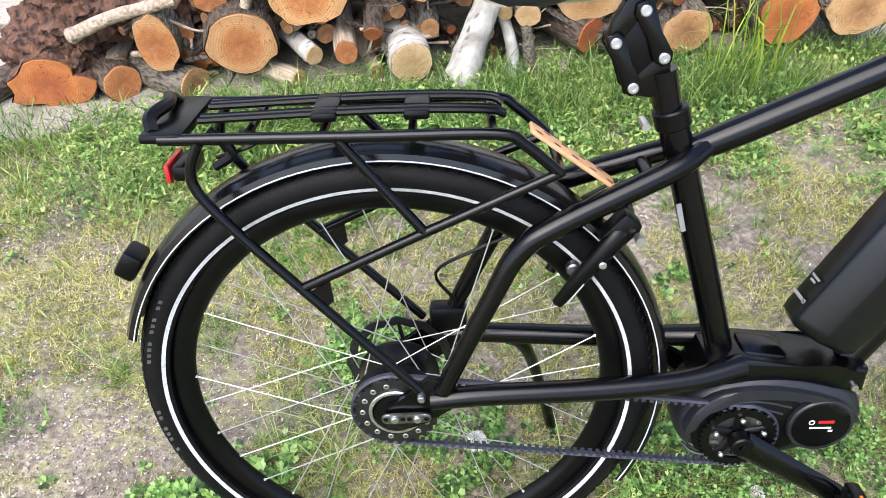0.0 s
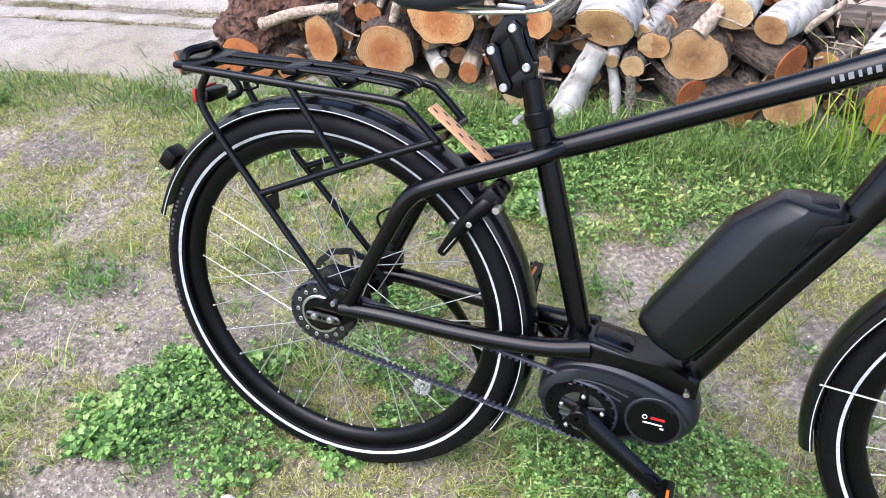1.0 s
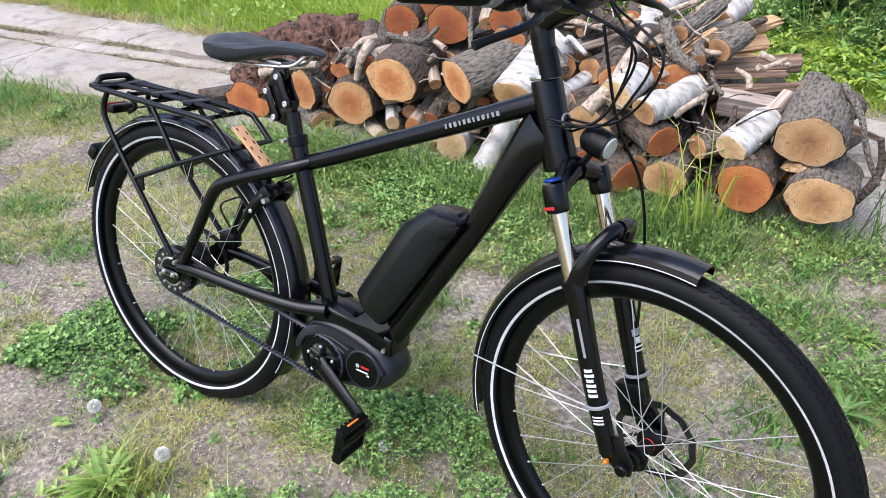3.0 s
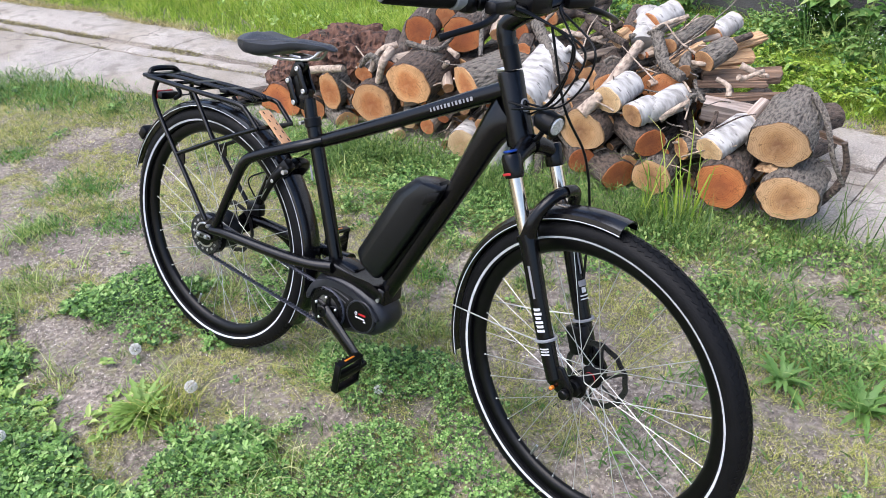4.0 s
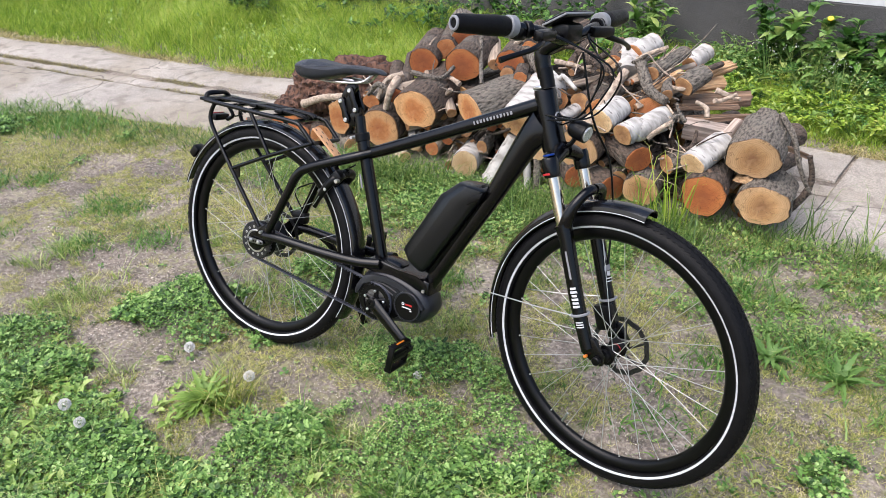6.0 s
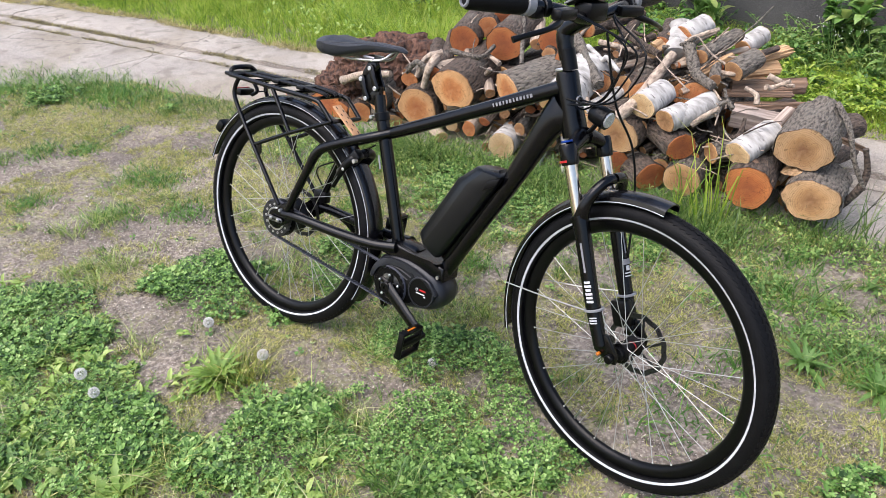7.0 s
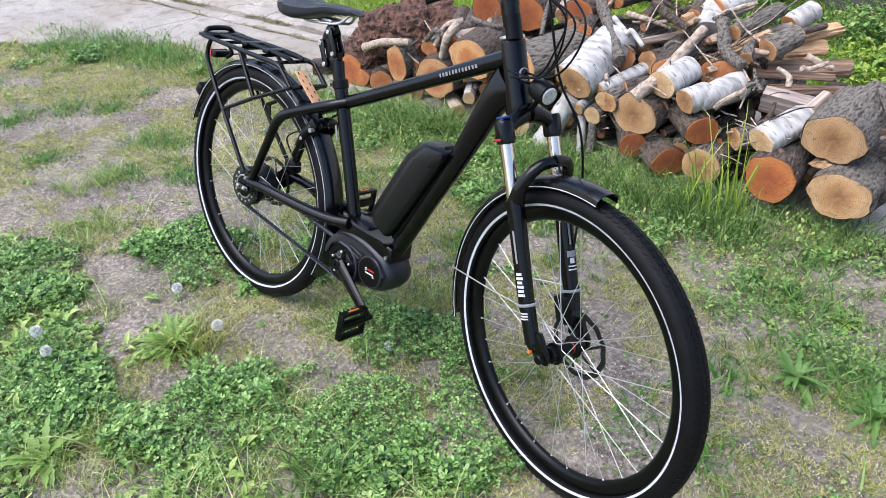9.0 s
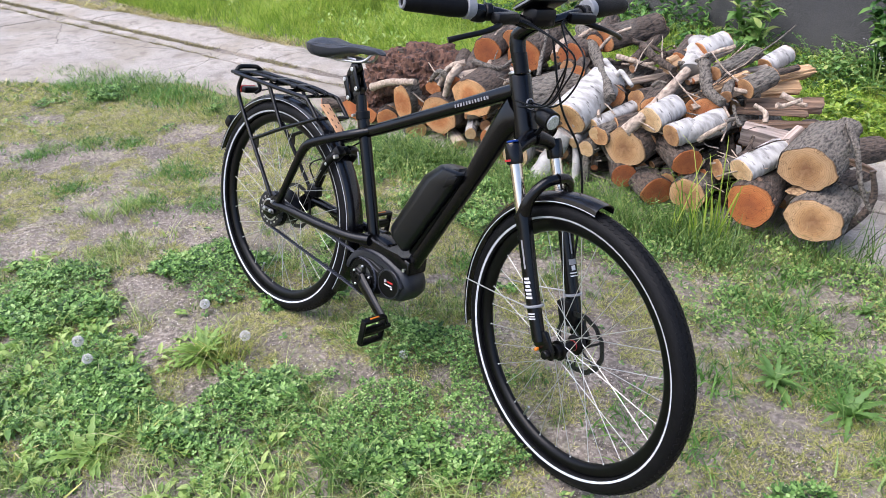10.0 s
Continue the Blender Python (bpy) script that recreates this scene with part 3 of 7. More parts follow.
for s in (-1, 1):
    bpart("seat_stay", rod(curve([(0.39, s * 0.008, 0.361), (0.345, s * 0.03, 0.342), (0.214, s * 0.056, 0.289), (0.166, s * 0.062, 0.257), (0.131, s * 0.066, 0.19), (0.066, s * 0.072, 0.05)], 6), [0.012, 0.0145, 0.0145, 0.0145, 0.013, 0.012], 12), BLACK, "matt black seat stay")
    bpart("chain_stay", rod(curve([(0.05, s * 0.072, 0.034), (0.12, s * 0.07, 0.039), (0.28, s * 0.06, 0.036), (0.4, s * 0.05, 0.04), (0.475, s * 0.035, 0.05)], 5), [0.014, 0.015, 0.016, 0.016, 0.018], 12), BLACK, "matt black chain stay")
    bpart("dropout", prism([(-0.02, -0.006), (-0.008, 0.024), (0.02, 0.04), (0.048, 0.07), (0.085, 0.06), (0.085, 0.02), (0.045, -0.008), (0.02, -0.018), (-0.012, -0.02)], s * 0.066 - 0.005, s * 0.066 + 0.005, 0.002), BLACK)
bpart("stay_bridge", rod([(0.323, -0.036, 0.331), (0.323, 0.036, 0.331)], 0.009, 10), BLACK)
plate = [(p.x, p.z) for p in curve([(-0.018, 0, 0.007), (-0.012, 0, 0.015), (0.015, 0, 0.0155), (0.044, 0, 0.0155), (0.05, 0, 0.008), (0.044, 0, 0.001), (0.015, 0, 0.0), (-0.012, 0, -0.001)], 3, True)]
axle_plate = bpart("axle_plate", prism(plate, -0.079, -0.075, 0.0012), DARKSTEEL, "dark steel axle plate")
for u in (-0.012, 0.011, 0.02, 0.043):
    part("plate_hole", disc(bmesh.new(), (u, -0.0788, 0.0075), (0, 1, 0), 0.0036, 0.0014, 14), PLASTIC, axle_plate, "dark hole")
for u, w in ((0.0, 0.0075), (0.031, 0.0075)):
    bpart("axle_bolt", rod([(u, -0.074, w), (u, -0.081, w), (u, -0.083, w)], [0.006, 0.006, 0.0045], 14), ALLOY, "bare steel bolt")
bpart("stay_bolt", rod([(0.038, -0.07, 0.042), (0.038, -0.08, 0.042), (0.038, -0.082, 0.042)], [0.0055, 0.0055, 0.004], 14), ALLOY, "bare steel bolt")

# --- drive ---
outline = [(p.x, p.z) for p in curve([(0.399, 0, -0.05), (0.412, 0, -0.004), (0.45, 0, 0.026), (0.52, 0, 0.034), (0.59, 0, 0.022), (0.64, 0, -0.002), (0.66, 0, -0.045), (0.635, 0, -0.088), (0.585, 0, -0.104), (0.515, 0, -0.118), (0.445, 0, -0.116), (0.408, 0, -0.09)], 4, True)]
motor = bpart("motor", loft(outline, [(-0.047, 0.8), (-0.044, 0.88), (-0.037, 0.95), (-0.025, 0.99), (-0.01, 1.0), (0.02, 1.0), (0.038, 0.96), (0.048, 0.86)], (0.53, -0.042)), CASING, "dark grey plastic motor housing")
bpart("motor_mount", prism([(0.412, 0.02), (0.43, 0.056), (0.48, 0.062), (0.55, 0.05), (0.6, 0.042), (0.63, 0.046), (0.648, 0.04), (0.648, 0.0), (0.592, 0.012), (0.493, 0.026)], -0.04, 0.04, 0.008, 3), BLACK, "matt black motor mount")
rib = [(p.x, p.z) for p in curve([(0.404, 0, -0.052), (0.418, 0, -0.012), (0.45, 0, 0.015), (0.505, 0, 0.023), (0.565, 0, 0.014), (0.615, 0, -0.006), (0.645, 0, -0.036), (0.632, 0, -0.04), (0.6, 0, -0.006), (0.55, 0, 0.002), (0.5, 0, 0.006), (0.452, 0, -0.004), (0.428, 0, -0.026), (0.415, 0, -0.054)], 3, True)]
part("cover_rib", prism(rib, -0.056, -0.036, 0.004), CASING, motor, "raised rib of the housing")
well = [(p.x, p.z) for p in curve([(0.418, 0, -0.055), (0.43, 0, -0.026), (0.455, 0, -0.006), (0.5, 0, 0.003), (0.548, 0, -0.002), (0.575, 0, -0.03), (0.575, 0, -0.07), (0.54, 0, -0.1), (0.47, 0, -0.108), (0.425, 0, -0.09)], 3, True)]
part("cover_well", prism(well, -0.0495, -0.04, 0.002), PLASTIC, motor, "black inner cover")
for k in range(3):
    part("cover_groove", rod(curve([(0.44 + 0.012 * k, -0.05, -0.006 - 0.011 * k), (0.5, -0.05, -0.002 - 0.012 * k), (0.548 - 0.01 * k, -0.05, -0.014 - 0.012 * k)], 4), 0.0022, 6), CASING, motor)
part("cover_rim", disc(bmesh.new(), (0.592, -0.05, -0.044), (0, 1, 0), 0.0455, 0.014, 36, 0.0405), CASING, motor, "raised rim of the round cover")
# the motor mount's rounded bulge, added as a block of its own
part("junction_box", block((0.07, 0.056, 0.03), Matrix.Translation((0.508, 0, 0.05)) @ Matrix.Rotation(radians(10), 4, "Y"), 0.0145), BLACK, motor, "black rounded bulge between seat tube and battery")
part("mount_bolt", rod([(0.632, -0.044, 0.012), (0.632, -0.034, 0.012)], 0.005, 8), ALLOY, motor, "bare steel bolt")
part("round_cover", disc(bmesh.new(), (0.592, -0.048, -0.044), (0, 1, 0), 0.042, 0.016, 36), PLASTIC, motor, "round black cover")
for k, (u, w, su, sw, m) in enumerate(((0.5985, -0.037, 0.022, 0.0048, RED), (0.592, -0.0475, 0.03, 0.0026, WHITE), (0.607, -0.0535, 0.006, 0.003, WHITE))):
    part("print_bar", block((su, 0.0012, sw), Matrix.Translation((u, -0.0562, w)), 0), m, motor, "red print" if m is RED else "white print")
part("print_ring", disc(bmesh.new(), (0.5785, -0.0562, -0.0375), (0, 1, 0), 0.0042, 0.0012, 20, 0.003), WHITE, motor, "white print")
# cooling fins low on the housing, and a lighter band along its upper edge
for k in range(4):
    part("cooling_fin", rod(curve([(0.412, -0.028, -0.062 - 0.012 * k), (0.43, -0.046, -0.066 - 0.012 * k), (0.455 + 0.01 * k, -0.049, -0.07 - 0.011 * k)], 4), 0.003, 6), CASING, motor)
BB = Vector((0.48, 0, -0.063))


def toothed(centre, v, count, inner, low, high, thick):
    """A belt wheel: a ring with square teeth cut into its rim."""
    bm = bmesh.new()
    cu, cw = centre
    rows = []
    for k in range(count * 4):
        a = 6.28319 * k / (count * 4)
        r = high if k % 4 < 2 else low
        rows.append([bm.verts.new((cu + q * math.cos(a), y, cw + q * math.sin(a))) for q, y in ((inner, v - thick / 2), (r, v - thick / 2), (r, v + thick / 2), (inner, v + thick / 2))])
    for r, s in zip(rows, rows[1:] + rows[:1]):
        for k in range(4):
            bm.faces.new((r[k], r[(k + 1) % 4], s[(k + 1) % 4], s[k]))
    return bm


pulley = toothed((BB.x, BB.z), -0.05, 36, 0.04, 0.051, 0.0545, 0.012)
bpart("front_pulley", pulley, PLASTIC, "black toothed belt pulley", smooth=False)
for k in range(5):
    a = 6.28319 * k / 5 + 0.3
    bpart("spider_arm", rod([BB + Vector((0.012 * math.cos(a), -0.052, 0.012 * math.sin(a))), BB + Vector((0.044 * math.cos(a), -0.052, 0.044 * math.sin(a)))], [0.009, 0.006], 8, flat=0.5), PLASTIC)
bpart("inner_ring", disc(bmesh.new(), BB + Vector((0, -0.0485, 0)), (0, 1, 0), 0.039, 0.003, 32, 0.018), DARKSTEEL, "bare metal ring behind the pulley arms")
bpart("spindle_cap", disc(bmesh.new(), BB + Vector((0, -0.068, 0)), (0, 1, 0), 0.0165, 0.02, 24, 0.006), PLASTIC, "black crank cap")
for k in range(5):
    a = 6.28319 * k / 5 + 0.3
    bpart("pulley_bolt", disc(bmesh.new(), BB + Vector((0.035 * math.cos(a), -0.06, 0.035 * math.sin(a))), (0, 1, 0), 0.004, 0.008, 12), ALLOY)
bpart("rear_sprocket", toothed((0, 0), -0.05, 28, 0.034, 0.0555, 0.0605, 0.011), ROTOR, "dark belt sprocket with worn teeth", smooth=False)
bpart("lock_ring", disc(bmesh.new(), (0, -0.057, 0), (0, 1, 0), 0.038, 0.004, 32, 0.033), ALLOY, "bare steel lock ring")
for k in range(14):
    a = 6.28319 * k / 14
    if 0.3 < a < 1.5:
        continue
    web = disc(bmesh.new(), (0.0465 * math.cos(a), -0.0562, 0.0465 * math.sin(a)), (0, 1, 0), 0.0042, 0.0016, 12, 0.0022)
    bpart("sprocket_eyelet", web, ALLOY, "worn bright eyelet")
belt = bmesh.new()
loop = [Vector((0.061 * math.cos(radians(a)), -0.05, 0.061 * math.sin(radians(a)))) for a in range(94, 267, 9)] + [BB + Vector((0.056 * math.cos(radians(a)), -0.05, 0.056 * math.sin(radians(a)))) for a in range(-98, 99, 9)]
dense = []
for a, b in zip(loop, loop[1:] + loop[:1]):
    n = max(1, int((b - a).length / 0.0055))
    dense += [a.lerp(b, k / n) for k in range(n)]
tube(belt, dense, 0.0028, 6, True, flat=2.1)
for i in range(0, len(dense), 2):
    d = (dense[(i + 1) % len(dense)] - dense[i - 1]).normalized()
    nrm = Vector((d.z, 0, -d.x))
    m = Matrix.Translation(dense[i] - nrm * 0.003) @ d.to_track_quat("X", "Z").to_matrix().to_4x4()
    bmesh.ops.create_cube(belt, size=1.0, matrix=m @ Matrix.Diagonal((0.0055, 0.011, 0.005, 1)))
bpart("drive_belt", belt, BELTM, "dusty toothed drive belt", smooth=False)
for s, end in ((-1, Vector((0.63, -0.082, -0.155))), (1, Vector((0.33, 0.085, 0.029)))):
    start = BB + Vector((0, s * 0.066, 0))
    crank = bpart("crank_arm", rod([start, start.lerp(end, 0.12), start.lerp(end, 0.55), start.lerp(end, 0.94), end], [0.022, 0.021, 0.0185, 0.0175, 0.014], 12, flat=0.5), BLACK, "black crank arm")
    if s < 0:
        d = (end - start).normalized()
        part("print_bar", block((0.045, 0.0008, 0.0034), Matrix.Translation(start.lerp(end, 0.44) + Vector((0, -0.0078, 0))) @ d.to_track_quat("X", "Z").to_matrix().to_4x4(), 0), WHITE, crank, "white print")
    pc = end + Vector((0, s * 0.055, 0))
    tilt = Matrix.Rotation(radians(-84), 4, "Y")
    pedal = bpart("pedal", rod([end + Vector((0, -s * 0.012, 0)), end + Vector((0, s * 0.02, 0)), end + Vector((0, s * 0.095, 0))], [0.008, 0.011, 0.009], 10), PLASTIC, "black cage pedal with orange reflectors")
    for du in (-1, 1):
        rail = block((0.009, 0.086, 0.02), Matrix.Translation(pc) @ tilt @ Matrix.Translation((du * 0.036, 0, 0)), 0.003)
        part("cage_rail", rail, PLASTIC, pedal)
        for k in range(6):
            tooth = block((0.004, 0.006, 0.007), Matrix.Translation(pc) @ tilt @ Matrix.Translation((du * 0.036, -0.034 + 0.0135 * k, 0.012)), 0.001)
            part("cage_tooth", tooth, PLASTIC, pedal)
        part("reflector", block((0.003, 0.034, 0.005), Matrix.Translation(pc) @ tilt @ Matrix.Translation((du * 0.0415, 0, 0)), 0.001), ORANGE, pedal, "orange reflector")
    for dv in (-1, 1):
        part("cage_side", block((0.072, 0.0075, 0.019), Matrix.Translation(pc) @ tilt @ Matrix.Translation((0, dv * 0.0395, 0)), 0.003), PLASTIC, pedal)
    part("cage_web", block((0.026, 0.075, 0.015), Matrix.Translation(pc) @ tilt, 0.004), PLASTIC, pedal)

# --- battery ---
shell = bmesh.new()
shell_rings = []
# low and high corner of each cross-section, and how much it is drawn in
for low, high, k in (((0.612, 0.062), (0.543, 0.1), 0.8), ((0.621, 0.067), (0.539, 0.111), 0.97), ((0.63, 0.079), (0.543, 0.121), 1.0), ((0.70, 0.196), (0.6, 0.224), 1.0), ((0.757, 0.295), (0.64, 0.297), 1.0), ((0.775, 0.325), (0.686, 0.336), 1.0), ((0.777, 0.336), (0.694, 0.343), 0.96), ((0.772, 0.342), (0.702, 0.345), 0.8)):
    half = [(0.0, 0.032), (0.05, 0.04), (0.12, 0.043), (0.6, 0.044), (0.64, 0.0432), (0.96, 0.024), (1.0, 0.019)]
    a, c = Vector((low[0], 0, low[1])), Vector((high[0], 0, high[1]))
    shell_rings.append([shell.verts.new(a.lerp(c, q) + Vector((0, -h * k, 0))) for q, h in half] + [shell.verts.new(a.lerp(c, q) + Vector((0, h * k, 0))) for q, h in half[::-1]])
for a, c in zip(shell_rings, shell_rings[1:]):
    for k in range(14):
        shell.faces.new((a[k], a[(k + 1) % 14], c[(k + 1) % 14], c[k]))
shell.faces.new(shell_rings[0])
shell.faces.new(shell_rings[-1])
battery = bpart("battery", shell, BATTERY, "slim black battery pack with printed marks")
part("top_lid", prism([(0.646, 0.297), (0.688, 0.336), (0.76, 0.349), (0.772, 0.335), (0.692, 0.324)], -0.022, 0.022, 0.006), PLASTIC, battery, "raised battery lid")
part("side_panel", prism([(0.734, 0.292), (0.744, 0.322), (0.78, 0.335), (0.771, 0.313)], -0.0455, -0.04, 0.002), PLASTIC, battery, "matt lower panel")
slope = Matrix(((0, 0.487, -0.873, 0.5445), (1, 0, 0, 0), (0, 0.873, 0.487, 0.1255), (0, 0, 0, 1)))
part("print_bar", block((0.024, 0.0046, 0.001), slope @ Matrix.Translation((0.002, 0.014, 0.0055)), 0), GREYPRINT, battery, "white print")
part("print_ring", disc(bmesh.new(), slope @ Vector((-0.015, 0.014, 0.0055)), (-0.873, 0, 0.487), 0.0034, 0.001, 16, 0.0022), GREYPRINT, battery, "white print")
for k in range(2):
    part("print_bar", block((0.02 - 0.008 * k, 0.003, 0.001), slope @ Matrix.Translation((-0.002, 0.047 - 0.006 * k, 0.0055)), 0), GREYPRINT, battery, "grey print")
bpart("battery_rail", rod([(0.628, 0, 0.063), (0.78, 0, 0.32)], 0.016, 8, flat=1.4), PLASTIC)
# maker's writing on the top tube, drawn as bars
word = Matrix.Translation((0.765, -0.0196, 0.5285)) @ Matrix.Rotation(radians(-23.6), 4, "Y")
for k in range(12):
    part("print_bar", block((0.0038 + 0.0025 * ((k * 7) % 3) / 2, 0.0012, 0.0085), word @ Matrix.Translation((-0.055 + 0.01 * k, 0.0, 0)), 0), GREYPRINT, bpy.data.objects["top_tube"], "grey print")

# --- saddle and post ---
post = bpart("seat_post", rod([(0.348, 0, 0.387), (0.339, 0, 0.415), (0.3295, 0, 0.455)], 0.0165, 14), BLACK, "black sprung seat post")
RIVETS = ((0.294, 0.440), (0.325, 0.473), (0.271, 0.491), (0.300, 0.525))
part("rubber_core", prism([(0.296, 0.446), (0.32, 0.47), (0.299, 0.52), (0.278, 0.492)], -0.011, 0.011, 0.003), PLASTIC, post, "dull black rubber core")
for a, b, name in ((2, 0, "rear_link"), (3, 1, "front_link")):
    for s in (-1, 1):
        p0, p1 = Vector((RIVETS[a][0], s * 0.0145, RIVETS[a][1])), Vector((RIVETS[b][0], s * 0.0145, RIVETS[b][1]))
        mid = p0.lerp(p1, 0.5)
        part(name, rod([p0 + (p0 - p1) * 0.16, p0, mid, p1, p1 + (p1 - p0) * 0.16], [0.006, 0.0115, 0.0085, 0.0115, 0.006], 14, flat=0.38), BLACK, post, "black forged link")
part("upper_knuckle", prism([(0.262, 0.488), (0.276, 0.478), (0.309, 0.514), (0.316, 0.535), (0.306, 0.549), (0.286, 0.545), (0.268, 0.512)], -0.0095, 0.0095, 0.004), BLACK, post, "black upper knuckle")
part("lower_knuckle", prism([(0.286, 0.43), (0.318, 0.424), (0.337, 0.442), (0.336, 0.478), (0.318, 0.482), (0.288, 0.45)], -0.0105, 0.0105, 0.004), BLACK, post, "black lower knuckle")
for u, w in RIVETS:
    for s in (-1, 1):
        bolt = disc(bmesh.new(), (u, s * 0.0195, w), (0, 1, 0), 0.0064, 0.004, 18, 0.0028)
        disc(bolt, (u, s * 0.0185, w), (0, 1, 0), 0.004, 0.003, 6)
        part("pivot_bolt", bolt, ALLOY, post, "bare steel pivot")
saddle_mesh = bmesh.new()
rings = []
SADDLE_SIDES = 28
for i in range(33):
    t = i / 32
    u = 0.103 + 0.308 * t
    half = float(np.interp(t, [0, 0.03, 0.1, 0.22, 0.36, 0.5, 0.7, 0.92, 0.98, 1], [0.022, 0.042, 0.063, 0.075, 0.064, 0.043, 0.027, 0.021, 0.014, 0.004]))
    top = float(np.interp(t, [0, 0.06, 0.2, 0.45, 0.7, 0.92, 1], [0.568, 0.587, 0.597, 0.592, 0.598, 0.597, 0.588]))
    deep = float(np.interp(t, [0, 0.06, 0.16, 0.3, 0.45, 0.6, 0.85, 1], [0.012, 0.038, 0.056, 0.056, 0.038, 0.028, 0.022, 0.006]))
    skirt = float(np.interp(t, [0, 0.1, 0.25, 0.4, 0.6, 1], [0.006, 0.018, 0.024, 0.02, 0.01, 0.004]))
    ring = []
    for k in range(SADDLE_SIDES):
        a = 6.28319 * k / SADDLE_SIDES
        c, q = math.cos(a), math.sin(a)
        v = half * (abs(c) ** 0.75) * (1 if c > 0 else -1)
        rel = abs(v) / max(half, 0.004)
        groove = 0.007 * math.exp(-((v / 0.009) ** 2)) * min(1.0, max(0.0, (t - 0.1) * 8)) * min(1.0, max(0.0, (0.92 - t) * 8))
        w = top - skirt * rel ** 2.6 - (groove if q >= 0 else deep * abs(q) ** 0.8)
        ring.append(saddle_mesh.verts.new((u, v, w)))
    rings.append(ring)
for r, s in zip(rings, rings[1:]):
    for k in range(SADDLE_SIDES):
        saddle_mesh.faces.new((r[k], r[(k + 1) % SADDLE_SIDES], s[(k + 1) % SADDLE_SIDES], s[k]))
saddle_mesh.faces.new(rings[0])
saddle_mesh.faces.new(rings[-1])
saddle = bpart("saddle", saddle_mesh, LEATHER, "black padded saddle")
for s in (-1, 1):
    part("saddle_rail", rod(curve([(0.15, s * 0.034, 0.557), (0.21, s * 0.024, 0.541), (0.3, s * 0.022, 0.547), (0.345, s * 0.018, 0.556), (0.372, s * 0.01, 0.58)], 5), 0.0036, 8), ALLOY, saddle, "dark steel saddle rail")
part("rail_clamp", block((0.044, 0.05, 0.012), Matrix.Translation((0.297, 0, 0.553)), 0.005), DARKSTEEL, saddle, "dark rail clamp")
for s in (-1, 1):
    seam = [(0.15 + 0.02 * i, s * (0.0755 if i < 2 else 0.0755 - 0.0062 * (i - 1)), 0.5745 + 0.0022 * i) for i in range(9)]
    part("seam", rod(curve(seam, 3), 0.0011, 6), LEATHER, saddle, "raised seam of the cover")

# --- luggage rack ---
rack = bpart("luggage_rack", rod(curve([(-0.235, -0.062, 0.413), (0.0, -0.062, 0.41), (0.138, -0.062, 0.408), (0.17, -0.061, 0.394), (0.21, -0.06, 0.358)], 6), 0.0068, 10), BLACK, "black tubular luggage rack")
part("rail", rod(curve([(-0.235, 0.062, 0.413), (0.0, 0.062, 0.41), (0.138, 0.062, 0.408), (0.17, 0.061, 0.394), (0.21, 0.06, 0.358)], 6), 0.0068, 10), BLACK, rack)
for v in (-0.026, -0.014, 0.02, 0.032):
    part("spring_strap", rod(curve([(-0.2, v, 0.421), (0.0, v, 0.426), (0.125, v, 0.423), (0.15, v * 0.8, 0.415)], 4), 0.0042, 8), PLASTIC, rack, "black stretched strap")
for u in (-0.215, -0.14, -0.055, 0.045, 0.135):
    part("cross_bar", rod([(u, -0.062, 0.410), (u, 0.062, 0.410)], 0.0052, 8), BLACK, rack)
for u in (-0.055, 0.05):
    part("strap_clip", block((0.03, 0.075, 0.012), Matrix.Translation((u, 0.0, 0.423)), 0.004), PLASTIC, rack, "black strap clip")
part("tail_plate", block((0.05, 0.135, 0.012), Matrix.Translation((-0.232, 0, 0.415)), 0.005), PLASTIC, rack, "black tail plate")
part("tail_handle", rod(curve([(-0.245, -0.05, 0.417), (-0.25, -0.035, 0.43), (-0.24, 0.0, 0.434), (-0.25, 0.035, 0.43), (-0.245, 0.05, 0.417)], 5), 0.008, 8, flat=1.0, side=(1, 0, 0)), PLASTIC, rack, "black tail clip")
for s in (-1, 1):
    part("rack_leg", rod(curve([(-0.192, s * 0.062, 0.409), (-0.206, s * 0.063, 0.38), (-0.204, s * 0.065, 0.35), (-0.168, s * 0.068, 0.299), (-0.098, s * 0.074, 0.218), (0.037, s * 0.083, 0.062)], 5), 0.0066, 10), BLACK, rack, "black rack leg")
    part("rack_strut", rod([(-0.1, s * 0.073, 0.219), (0.053, s * 0.071, 0.291), (0.213, s * 0.06, 0.359)], 0.0062, 10), BLACK, rack)
    part("rack_strut", rod([(-0.037, s * 0.062, 0.407), (0.054, s * 0.071, 0.292)], 0.0062, 10), BLACK, rack)
    part("gusset", prism([(-0.092, 0.213), (-0.064, 0.231), (-0.062, 0.201), (-0.074, 0.191)], s * 0.074 - 0.002, s * 0.074 + 0.002, 0), BLACK, rack)
part("strut_bridge", rod([(0.212, -0.06, 0.358), (0.212, 0.06, 0.358)], 0.006, 8), BLACK, rack)
strap_m = Matrix.Translation((0.232, -0.012, 0.357)) @ Matrix.Rotation(radians(37), 4, "Y")
strap = bpart("leather_tab", block((0.128, 0.034, 0.005), strap_m, 0.002), TAN, "tan punched leather tab")
for k in range(9):
    part("punched_hole", block((0.009, 0.0035, 0.0006), strap_m @ Matrix.Translation((-0.054 + 0.0135 * k, 0.009 if k % 2 else -0.008, 0.0027)), 0), PLASTIC, strap, "dark punched slot")
lamp = bpart("tail_light", block((0.024, 0.06, 0.021), Matrix.Translation((-0.232, 0, 0.356)), 0.006), PLASTIC, "tail light under the rack")
part("lens", block((0.007, 0.06, 0.024), Matrix.Translation((-0.249, 0, 0.356)), 0.003), RED, lamp, "red lens")
